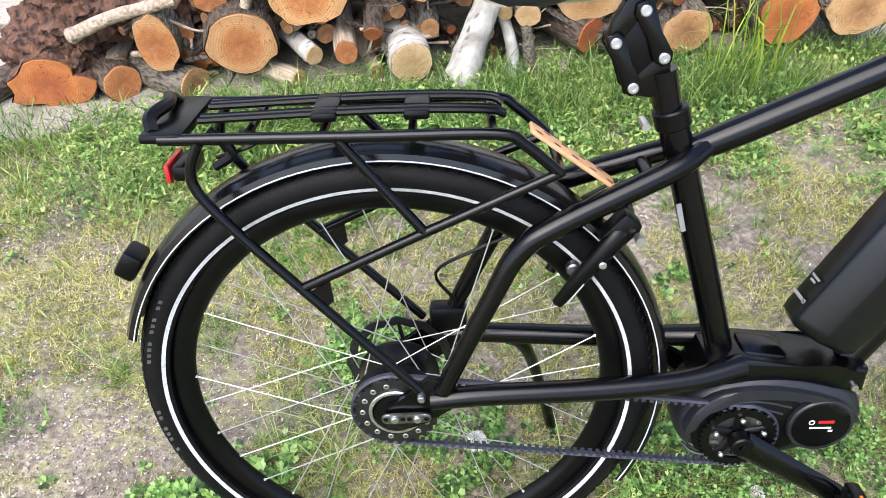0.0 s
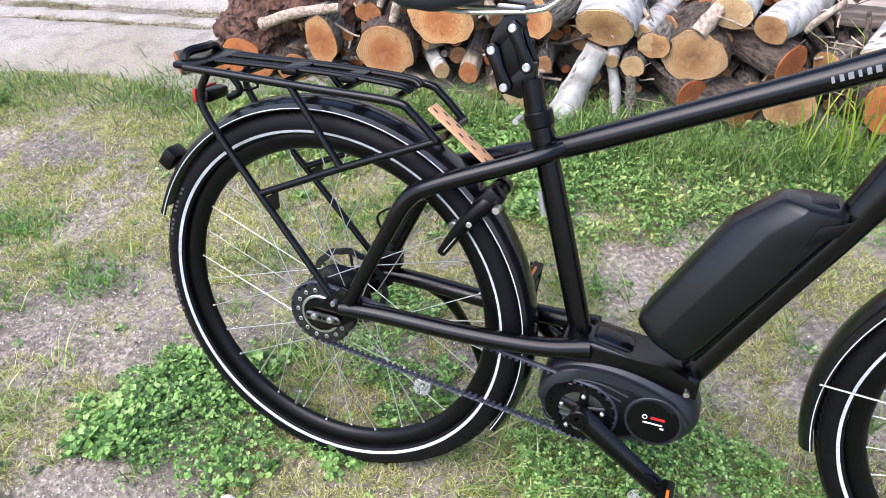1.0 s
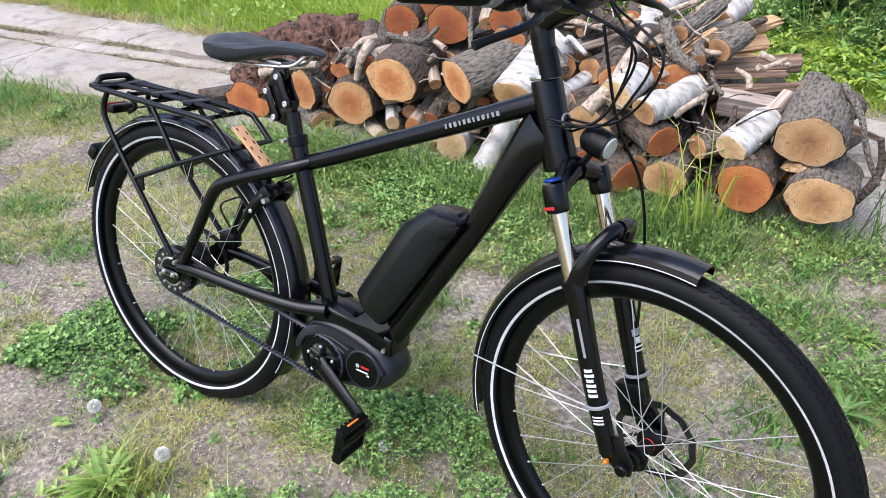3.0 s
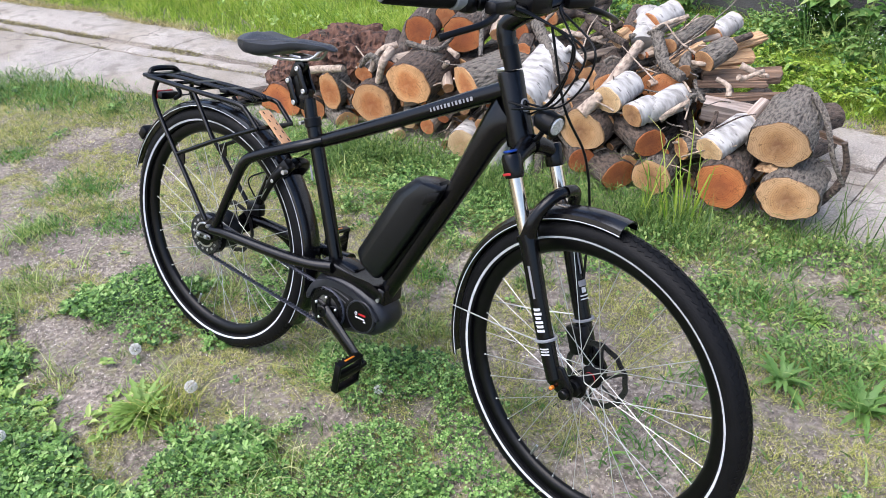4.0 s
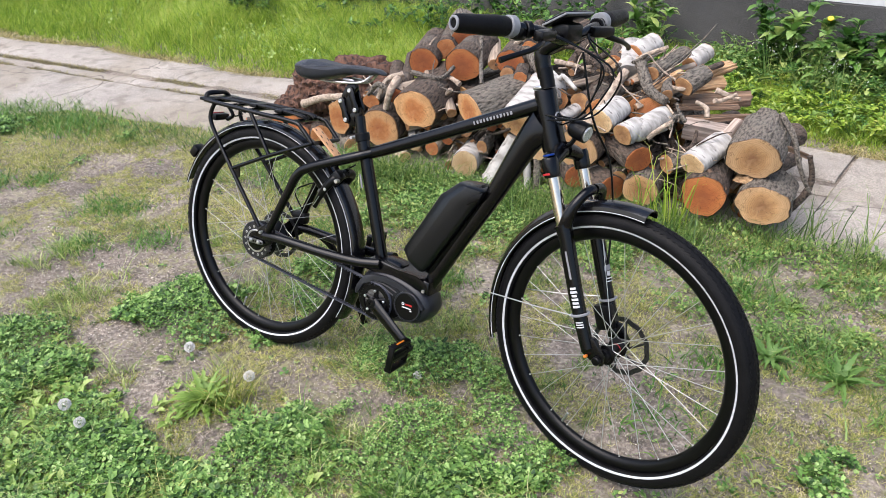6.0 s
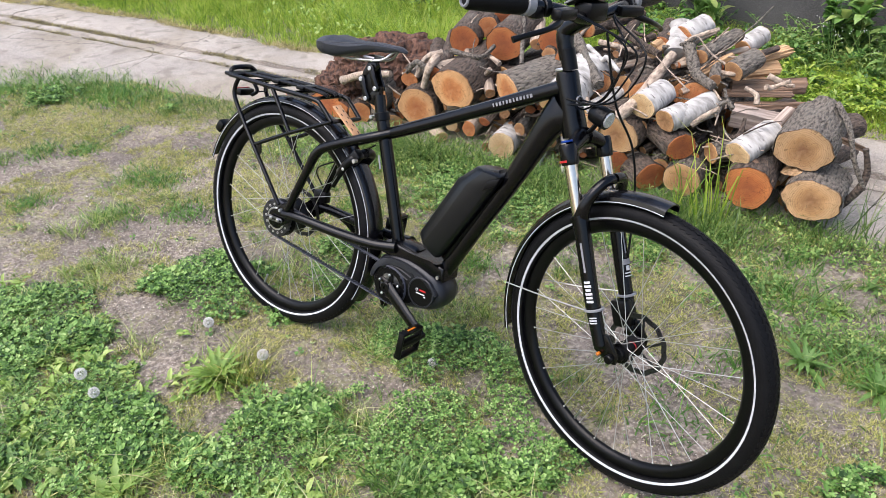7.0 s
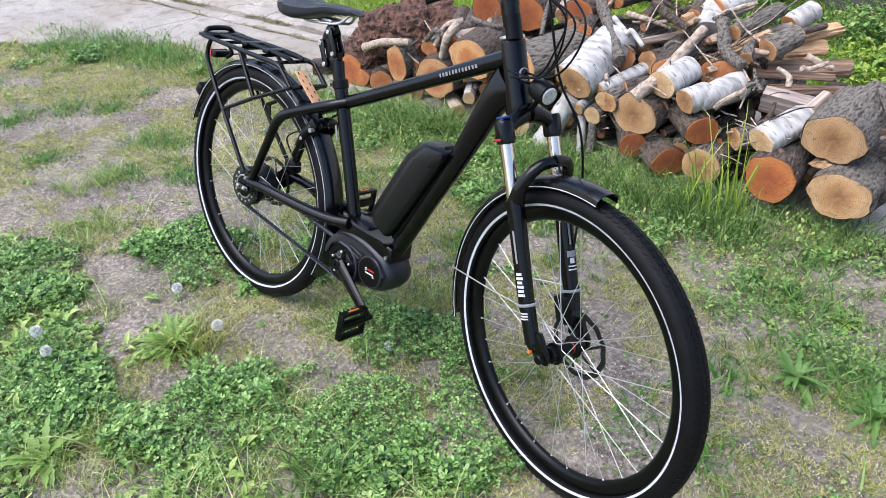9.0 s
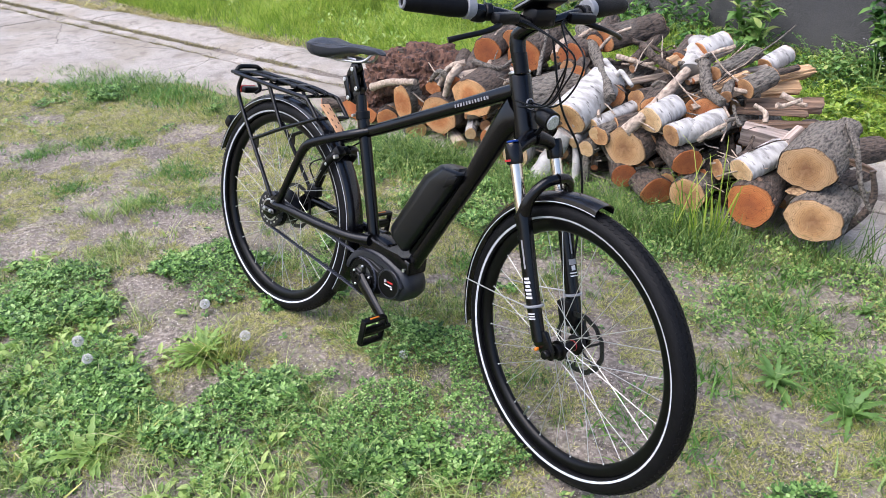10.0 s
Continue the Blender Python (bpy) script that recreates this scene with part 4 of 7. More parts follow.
part("bracket", rod(curve([(-0.2, 0, 0.4), (-0.175, 0, 0.37), (-0.2, 0, 0.352)], 4), 0.006, 8), PLASTIC, lamp)
part("cable", rod(curve([(-0.2, 0.01, 0.36), (-0.15, 0.015, 0.375), (-0.165, 0.01, 0.392), (-0.13, 0.01, 0.385)], 5), 0.0025, 6), PLASTIC, lamp)
bpart("rear_reflector", block((0.028, 0.04, 0.04), Matrix.Translation((-0.335, 0, 0.222)) @ Matrix.Rotation(radians(35), 4, "Y"), 0.006), PLASTIC, "black mudguard reflector housing")
# stand on the left side
bpart("kickstand", rod(curve([(0.16, 0.075, 0.03), (0.19, 0.1, -0.01), (0.22, 0.16, -0.12), (0.26, 0.225, -0.305)], 5), [0.013, 0.011, 0.009, 0.011], 10), BLACK, "black alloy kickstand")
# rim brake and frame lock arms behind the seat tube
lock = bpart("frame_lock", rod(curve([(0.218, -0.04, 0.165), (0.243, -0.046, 0.206), (0.27, -0.047, 0.244), (0.292, -0.037, 0.27), (0.3, 0.0, 0.28), (0.292, 0.037, 0.27), (0.27, 0.047, 0.244), (0.243, 0.046, 0.206), (0.218, 0.04, 0.165)], 5), [0.008, 0.0105, 0.013, 0.0145, 0.0145, 0.0145, 0.013, 0.0105, 0.008], 12, flat=0.8), PLASTIC, "black frame lock round the wheel")
part("lock_housing", block((0.05, 0.03, 0.034), Matrix.Translation((0.29, -0.034, 0.268)) @ Matrix.Rotation(radians(-48), 4, "Y"), 0.009), PLASTIC, lock, "black lock housing")
part("shackle_edge", rod([(0.228, -0.057, 0.176), (0.247, -0.058, 0.205)], 0.0012, 6), ALLOY, lock, "bright shackle edge")
part("stay_screw", disc(bmesh.new(), (0.236, -0.036, 0.215), (0, 1, 0), 0.009, 0.014, 14), DARKSTEEL, lock, "worn steel screw")
part("lock_button", disc(bmesh.new(), (0.268, -0.0595, 0.232), (0, 1, 0), 0.005, 0.004, 12), ALLOY, lock, "bright lock button")
part("lock_bolt", rod([(0.31, -0.064, 0.266), (0.31, -0.05, 0.266)], 0.006, 10), ALLOY, lock)
bpart("rear_brake_caliper", block((0.055, 0.03, 0.04), Matrix.Translation((0.075, 0.068, 0.075)), 0.008), PLASTIC)
bpart("rear_brake_hose", rod(curve([(0.09, 0.06, 0.1), (0.06, 0.05, 0.16), (0.12, 0.045, 0.2), (0.17, 0.05, 0.22), (0.3, 0.04, 0.3)], 5), 0.0025, 6), PLASTIC)

# --- fork, in the turned axes ---
for s in (-1, 1):
    leg = fpart("fork_leg", rod(curve([(-0.164, s * 0.066, 0.303), (-0.147, s * 0.066, 0.273), (-0.088, s * 0.066, 0.13), (-0.035, s * 0.066, 0.018)], 4), [0.0225, 0.0195, 0.0185, 0.0165], 16), BLACK, "matt black fork leg")
    part("leg_end", prism([(-0.05, 0.045), (-0.02, 0.05), (0.014, 0.012), (0.014, -0.012), (-0.004, -0.016), (-0.05, 0.0)], s * 0.062 - 0.007, s * 0.062 + 0.007, 0.004), BLACK, leg)
    st = fpart("stanchion", rod([(-0.226, s * 0.066, 0.44), (-0.16, s * 0.066, 0.292)], 0.0148, 16), STANCHION, "polished champagne fork stanchion")
    part("crown_end", rod([(-0.232, s * 0.066, 0.455), (-0.229, s * 0.066, 0.448), (-0.2155, s * 0.066, 0.416), (-0.2135, s * 0.066, 0.411)], [0.018, 0.0205, 0.0205, 0.019], 16), BLACK, st, "black crown end")
    part("wiper", disc(bmesh.new(), (-0.162, s * 0.066, 0.3), (-0.4, 0, 0.917), 0.0195, 0.008, 20), PLASTIC, st)
    if s < 0:
        part("adjuster", disc(bmesh.new(), (-0.2345, s * 0.066, 0.46), (-0.4, 0, 0.917), 0.0145, 0.005, 20), BLUE, st, "blue adjuster knob")
        part("crown_label", block((0.02, 0.003, 0.0052), Matrix.Translation((-0.2195, -0.0855, 0.4185)) @ Matrix.Rotation(radians(-23.5), 4, "Y"), 0.0005), RED, st, "small red label")
    # printed marks, as bars
    marks = ((0.3, 0.07, 0.003), (0.3, 0.062, 0.0012), (0.49, 0.006, 0.009), (0.52, 0.006, 0.011), (0.55, 0.006, 0.008), (0.58, 0.006, 0.011), (0.61, 0.006, 0.01), (0.64, 0.006, 0.011), (0.77, 0.0035, 0.012), (0.79, 0.0035, 0.012), (0.81, 0.0035, 0.012)) if s < 0 else ((0.25, 0.075, 0.0025), (0.44, 0.014, 0.012), (0.49, 0.012, 0.006), (0.53, 0.003, 0.012), (0.555, 0.003, 0.012))
    for k, (t, h, wd) in enumerate(marks):
        c = Vector((-0.159, s * 0.066, 0.30)).lerp(Vector((-0.035, s * 0.066, 0.018)), t)
        ang = math.atan2(0.4, 0.917)
        bm = bmesh.new()
        seg = 5
        ax = Vector((0.4, 0, -0.917))
        fr = Vector((0.917, 0, 0.4))
        grid = []
        for i in range(seg + 1):
            a = -1.35 + (wd / 0.019) * (i / seg - 0.5) * 1.6 if s < 0 else -0.35 + (wd / 0.019) * (i / seg - 0.5) * 1.6
            o = fr * math.cos(a) * 0.0197 + Vector((0, 1, 0)) * math.sin(a) * 0.0197
            grid.append((bm.verts.new(c + o - ax * h / 2), bm.verts.new(c + o + ax * h / 2)))
        for a, b in zip(grid, grid[1:]):
            bm.faces.new((a[0], b[0], b[1], a[1]))
        part("print_bar", bm, FORKPRINT if k > 1 else GREYPRINT, leg, "white print" if k > 1 else "grey print")
    clamp = rod(ring_path(0.0212, 18, v=0), 0.0036, 6, True)
    bmesh.ops.transform(clamp, matrix=Matrix.Translation((-0.072, s * 0.066, 0.098)) @ Matrix.Rotation(radians(-23.5), 4, "Y") @ Matrix.Rotation(radians(90), 4, "X"), verts=clamp.verts)
    part("stay_clamp", clamp, GREYRUBBER, leg, "grey mudguard stay clamp")
    part("mudguard_stay", rod([(-0.07, s * 0.085, 0.098), (-0.2, s * 0.06, 0.06), (-0.372, s * 0.034, 0.02)], 0.0016, 6), STEEL, leg, "thin steel mudguard stay")
arch = rod(curve([(-0.158, -0.066, 0.298), (-0.15, -0.064, 0.343), (-0.136, -0.04, 0.384), (-0.132, 0.0, 0.393), (-0.136, 0.04, 0.384), (-0.15, 0.064, 0.343), (-0.158, 0.066, 0.298)], 5), [0.019, 0.014, 0.0125, 0.0125, 0.0125, 0.014, 0.019], 12)
fpart("fork_arch", arch, BLACK, "matt black fork arch")
fpart("fork_crown", rod(curve([(-0.224, -0.07, 0.434), (-0.23, -0.04, 0.452), (-0.238, 0, 0.462), (-0.23, 0.04, 0.452), (-0.224, 0.07, 0.434)], 5), [0.016, 0.018, 0.022, 0.018, 0.016], 12), BLACK, "matt black fork crown")
fpart("axle", rod([(0, -0.075, 0), (0, 0.075, 0)], 0.005, 10), ALLOY)
fpart("axle_nut", disc(bmesh.new(), (0, -0.074, 0), (0, 1, 0), 0.011, 0.014, 16), PLASTIC)
fpart("red_spacer", disc(bmesh.new(), (0, 0.02, 0), (0, 1, 0), 0.0135, 0.008, 20), RED, "red hub ring")
fpart("axle_tip", disc(bmesh.new(), (-0.03, -0.075, 0.0), (0, 1, 0), 0.0045, 0.012, 12), ORANGE, "orange lower leg bolt")
fpart("front_brake_caliper", block((0.05, 0.03, 0.07), Matrix.Translation((-0.062, 0.05, 0.055)) @ Matrix.Rotation(radians(-24), 4, "Y"), 0.008), PLASTIC, "black brake caliper")
fpart("front_brake_hose", rod(curve([(-0.07, 0.055, 0.09), (-0.095, 0.07, 0.2), (-0.12, 0.085, 0.33), (-0.15, 0.075, 0.45), (-0.19, 0.03, 0.55), (-0.235, 0.01, 0.7)], 6), 0.0028, 8), PLASTIC, "black brake hose")
# --- handlebar ---
fpart("steerer_spacer", rod([(-0.309, 0, 0.6), (-0.328, 0, 0.645)], 0.0185, 16), PLASTIC)
fpart("stem", rod(curve([(-0.322, 0, 0.622), (-0.34, 0, 0.668), (-0.334, 0, 0.69), (-0.285, 0, 0.722)], 5), [0.0185, 0.0205, 0.019, 0.018], 14), BLACK, "black angled stem")
bar_pts = curve([(-0.328, -0.3, 0.757), (-0.309, -0.2, 0.752), (-0.282, -0.11, 0.742), (-0.28, -0.03, 0.724), (-0.28, 0.03, 0.724), (-0.282, 0.11, 0.742), (-0.309, 0.2, 0.752), (-0.328, 0.3, 0.757)], 5)
fpart("handlebar", rod(bar_pts, 0.0135, 12, side=(0, 0, 1)), BLACK, "black swept handlebar")
for s in (-1, 1):
    d = Vector((-0.029, s * 0.166, 0.008)).normalized()
    a = Vector((-0.309, s * 0.195, 0.752))
    grip = fpart("grip", rod([a, a + d * 0.01, a + d * 0.04, a + d * 0.075, a + d * 0.115, a + d * 0.142, a + d * 0.148], [0.019, 0.0225, 0.023, 0.0215, 0.0205, 0.0195, 0.017], 18, side=(0, 0, 1)), RUBBER, "black rubber grip")
    part("grip_ring", disc(bmesh.new(), a - d * 0.008, d, 0.0245, 0.022, 24), GREYRUBBER, grip, "grey grip collar")
    part("end_cap", disc(bmesh.new(), a + d * 0.149, d, 0.016, 0.006, 20, 0.011), GREYRUBBER, grip, "grey ring of the end cap")
    lever = fpart("brake_lever", rod(curve([(-0.268, s * 0.12, 0.735), (-0.245, s * 0.15, 0.724), (-0.238, s * 0.19, 0.714), (-0.252, s * 0.245, 0.7), (-0.261, s * 0.268, 0.692)], 5), [0.008, 0.0075, 0.006, 0.0058, 0.007], 10), PLASTIC, "black brake lever")
    part("master_cylinder", block((0.028, 0.075, 0.026), Matrix.Translation((-0.26, s * 0.118, 0.738)) @ Matrix.Rotation(radians(-s * 10), 4, "Z"), 0.008), PLASTIC, lever)
    part("bar_clamp", disc(bmesh.new(), (-0.292, s * 0.145, 0.746), (-0.3, s, 0), 0.0195, 0.016, 16), PLASTIC, lever)
    part("shifter_pod", block((0.03, 0.035, 0.03), Matrix.Translation((-0.297, s * 0.168, 0.738)), 0.009), PLASTIC, lever)
facing = Matrix.Translation((-0.292, 0.012, 0.766)) @ Matrix.Rotation(radians(-30), 4, "Y")
display = fpart("display", block((0.07, 0.112, 0.015), facing, 0.006), PLASTIC, "black handlebar display")
# added grey strip: the highlight along the display's edge, as colour
part("rim", block((0.073, 0.115, 0.005), facing, 0.002), GREYRUBBER, display, "grey strip for the highlight on the display's edge")
part("screen", block((0.056, 0.094, 0.002), facing @ Matrix.Translation((0, 0, 0.0078)), 0.0005), BATTERY, display, "dark glossy screen")
part("display_holder", block((0.05, 0.066, 0.042), Matrix.Translation((-0.284, 0.004, 0.738)), 0.008), PLASTIC, display)
headlight = fpart("headlight", rod([(-0.228, 0, 0.525), (-0.222, 0, 0.524), (-0.203, 0, 0.521), (-0.18, 0, 0.517)], [0.014, 0.021, 0.0245, 0.024], 24), PLASTIC, "round black headlight")
part("lens", disc(bmesh.new(), (-0.1785, 0, 0.5167), (0.985, 0, -0.17), 0.0185, 0.005, 24), LENS, headlight, "clear lamp lens")
part("bracket", rod(curve([(-0.21, 0, 0.5), (-0.222, 0, 0.48), (-0.238, 0, 0.465)], 4), 0.006, 8), PLASTIC, headlight)
for k, (v0, out, z1, v1) in enumerate(((-0.11, 0.13, 0.54, -0.016), (-0.09, 0.105, 0.525, -0.01), (0.1, 0.14, 0.535, 0.012), (0.085, 0.09, 0.5, 0.02))):
    fpart("cable", rod(curve([(-0.272, v0, 0.735), (-0.245, v0 * 0.5, 0.725), (-0.27 + out, v0 * 0.1, 0.68), (-0.28 + out, v1, 0.61), (-0.265 + out * 0.5, v1, 0.55), (-0.292, v1 * 1.4, z1)], 7), 0.0023, 8), PLASTIC, "black control cable")

# ---- firewood pile ----


def face_material(name, outer, inner, core, seed):
    """Sawn end grain: growth rings, rays and stains about the log's own axis."""
    m, nt, b = nodes_of(name)
    co = nt.nodes.new("ShaderNodeTexCoord").outputs["Object"]
    warp = noise_node(nt, 9, 4, co)
    mixv = nt.nodes.new("ShaderNodeVectorMath")
    mixv.operation = "MULTIPLY_ADD"
    mixv.inputs[1].default_value = (0.05, 0.0, 0.05)
    nt.links.new(warp.outputs["Color"], mixv.inputs[0])
    nt.links.new(co, mixv.inputs[2])
    flat = nt.nodes.new("ShaderNodeVectorMath")
    flat.operation = "MULTIPLY"
    flat.inputs[1].default_value = (1, 0, 1)
    nt.links.new(mixv.outputs[0], flat.inputs[0])
    off = nt.nodes.new("ShaderNodeVectorMath")
    off.operation = "ADD"
    off.inputs[1].default_value = (-0.025, 0, -0.025)
    nt.links.new(flat.outputs[0], off.inputs[0])
    ln = nt.nodes.new("ShaderNodeVectorMath")
    ln.operation = "LENGTH"
    nt.links.new(off.outputs[0], ln.inputs[0])
    rad = nt.nodes.new("ShaderNodeMath")
    rad.operation = "MULTIPLY"
    rad.inputs[1].default_value = 10.0
    nt.links.new(ln.outputs["Value"], rad.inputs[0])
    c = ramp_node(nt, rad.outputs[0], [(0.12, core), (0.48, inner), (0.72, outer), (0.97, tuple(k * 0.8 for k in outer))])
    ring = nt.nodes.new("ShaderNodeMath")
    ring.operation = "SINE"
    sc = nt.nodes.new("ShaderNodeMath")
    sc.operation = "MULTIPLY"
    sc.inputs[1].default_value = 850.0
    nt.links.new(ln.outputs["Value"], sc.inputs[0])
    nt.links.new(sc.outputs[0], ring.inputs[0])
    c = mix_node(nt, ramp_node(nt, ring.outputs[0], [(0.2, (0, 0, 0)), (1.0, (0.4, 0.4, 0.4))]), c, tuple(k * 0.5 for k in inner))
    blot = ramp_node(nt, noise_node(nt, 22 + seed, 6, co).outputs["Fac"], [(0.5, (0, 0, 0)), (0.75, (0.4, 0.4, 0.4))])
    c = mix_node(nt, blot, c, tuple(min(1, k * 1.35) for k in outer))
    sep = nt.nodes.new("ShaderNodeSeparateXYZ")
    nt.links.new(off.outputs[0], sep.inputs[0])
    ang = nt.nodes.new("ShaderNodeMath")
    ang.operation = "ARCTAN2"
    nt.links.new(sep.outputs[0], ang.inputs[0])
    nt.links.new(sep.outputs[2], ang.inputs[1])
    ray_n = nt.nodes.new("ShaderNodeTexNoise")
    ray_n.noise_dimensions = "2D"
    ray_n.inputs["Scale"].default_value, ray_n.inputs["Detail"].default_value = 2.2, 2
    comb = nt.nodes.new("ShaderNodeCombineXYZ")
    info = nt.nodes.new("ShaderNodeObjectInfo")
    shift = nt.nodes.new("ShaderNodeMath")
    shift.operation = "MULTIPLY_ADD"
    shift.inputs[1].default_value = 40.0
    nt.links.new(info.outputs["Random"], shift.inputs[0])
    nt.links.new(ang.outputs[0], shift.inputs[2])
    nt.links.new(shift.outputs[0], comb.inputs[0])
    nt.links.new(rad.outputs[0], comb.inputs[1])
    nt.links.new(comb.outputs[0], ray_n.inputs["Vector"])
    crack = ramp_node(nt, ray_n.outputs["Fac"], [(0.485, (0, 0, 0)), (0.5, (0.75, 0.75, 0.75)), (0.515, (0, 0, 0))])
    c = mix_node(nt, crack, c, tuple(k * 0.25 for k in inner))
    tone = nt.nodes.new("ShaderNodeHueSaturation")
    val = nt.nodes.new("ShaderNodeMapRange")
    val.inputs["To Min"].default_value, val.inputs["To Max"].default_value = 0.78, 1.08
    nt.links.new(info.outputs["Random"], val.inputs["Value"])
    nt.links.new(val.outputs[0], tone.inputs["Value"])
    nt.links.new(c, tone.inputs["Color"])
    c = tone.outputs["Color"]
    saw = noise_node(nt, 130, 3, co)
    c = mix_node(nt, ramp_node(nt, saw.outputs["Fac"], [(0.45, (0, 0, 0)), (0.8, (0.35, 0.35, 0.35))]), c, tuple(k * 0.55 for k in outer))
    nt.links.new(c, b.inputs["Base Color"])
    b.inputs["Roughness"].default_value = 0.8
    bump_node(nt, saw.outputs["Fac"], 0.35, 0.004, b)
    return m


def bark_material(name, dark, light, scale=(34, 15, 34), bump=0.9, blotch=None):
    m, nt, b = nodes_of(name)
    co = nt.nodes.new("ShaderNodeTexCoord").outputs["Object"]
    mp = nt.nodes.new("ShaderNodeMapping")
    mp.inputs["Scale"].default_value = scale
    nt.links.new(co, mp.inputs["Vector"])
    n = noise_node(nt, 1.6, 8, mp.outputs[0])
    c = ramp_node(nt, n.outputs["Fac"], [(0.33, dark), (0.55, light), (0.75, tuple(min(1, k * 1.3) for k in light))])
    if blotch:
        spot = ramp_node(nt, noise_node(nt, 2.2, 8, mp.outputs[0]).outputs["Fac"], [(0.6, (0, 0, 0)), (0.68, (0.85, 0.85, 0.85))])
        c = mix_node(nt, spot, c, blotch)
    else:
        lich = ramp_node(nt, noise_node(nt, 10, 6, co).outputs["Fac"], [(0.55, (0, 0, 0)), (0.7, (0.35, 0.35, 0.35))])
        c = mix_node(nt, lich, c, (0.17, 0.16, 0.135))
    nt.links.new(c, b.inputs["Base Color"])
    b.inputs["Roughness"].default_value = 0.9
    bump_node(nt, n.outputs["Fac"], bump, 0.02, b)
    return m


FACES = {
    "red": face_material("red-brown end grain", (0.5, 0.175, 0.052), (0.42, 0.12, 0.033), (0.3, 0.085, 0.028), 1),
    "orange": face_material("orange end grain", (0.68, 0.37, 0.165), (0.56, 0.215, 0.07), (0.43, 0.14, 0.045), 4),
    "tan": face_material("tan end grain", (0.62, 0.38, 0.19), (0.52, 0.28, 0.115), (0.28, 0.13, 0.055), 7),
    "pale": face_material("pale end grain", (0.7, 0.52, 0.31), (0.62, 0.42, 0.22), (0.48, 0.29, 0.13), 2),
}
BARKS = {
    "brown": bark_material("brown bark", (0.016, 0.012, 0.009), (0.095, 0.068, 0.05), (62, 24, 62)),
    "grey": bark_material("grey bark", (0.035, 0.028, 0.022), (0.175, 0.15, 0.12), (72, 26, 72), 1.0),
    "birch": bark_material("birch bark", (0.23, 0.215, 0.195), (0.43, 0.41, 0.38), (9, 26, 9), 0.3, (0.09, 0.08, 0.075)),
    "rough": bark_material("crumbling rotten wood", (0.012, 0.007, 0.006), (0.12, 0.058, 0.036), (30, 30, 13), 1.0, (0.1, 0.042, 0.024)),
    "bare": bark_material("bare weathered wood", (0.2, 0.15, 0.11), (0.42, 0.33, 0.25), (50, 4, 50), 0.5),
}
SPLIT = bark_material("split timber", (0.25, 0.13, 0.06), (0.52, 0.33, 0.17), (46, 4, 46), 0.8)
PLANK = bark_material("old brown split wood", (0.075, 0.046, 0.03), (0.24, 0.15, 0.095), (46, 3, 46), 0.7)
PALEBOARD = bark_material("weathered pale board", (0.2, 0.15, 0.12), (0.42, 0.335, 0.28), (44, 2.5, 44), 0.4)
WORDS = {"red": "red-brown", "orange": "orange", "tan": "tan", "pale": "pale yellow"}
SKIN = {"brown": "dark brown bark", "grey": "grey bark", "birch": "white birch bark", "rough": "crumbling bark", "bare": "bare weathered sides"}
log_count = [0]


def place(ob, x, y, z, yaw, pitch, roll=0.0):
    """Axis along its own y; yaw turns it to its left, pitch lifts its far end."""
    ob.matrix_world = pose(x, y, z, pitch, roll, yaw)
    return ob


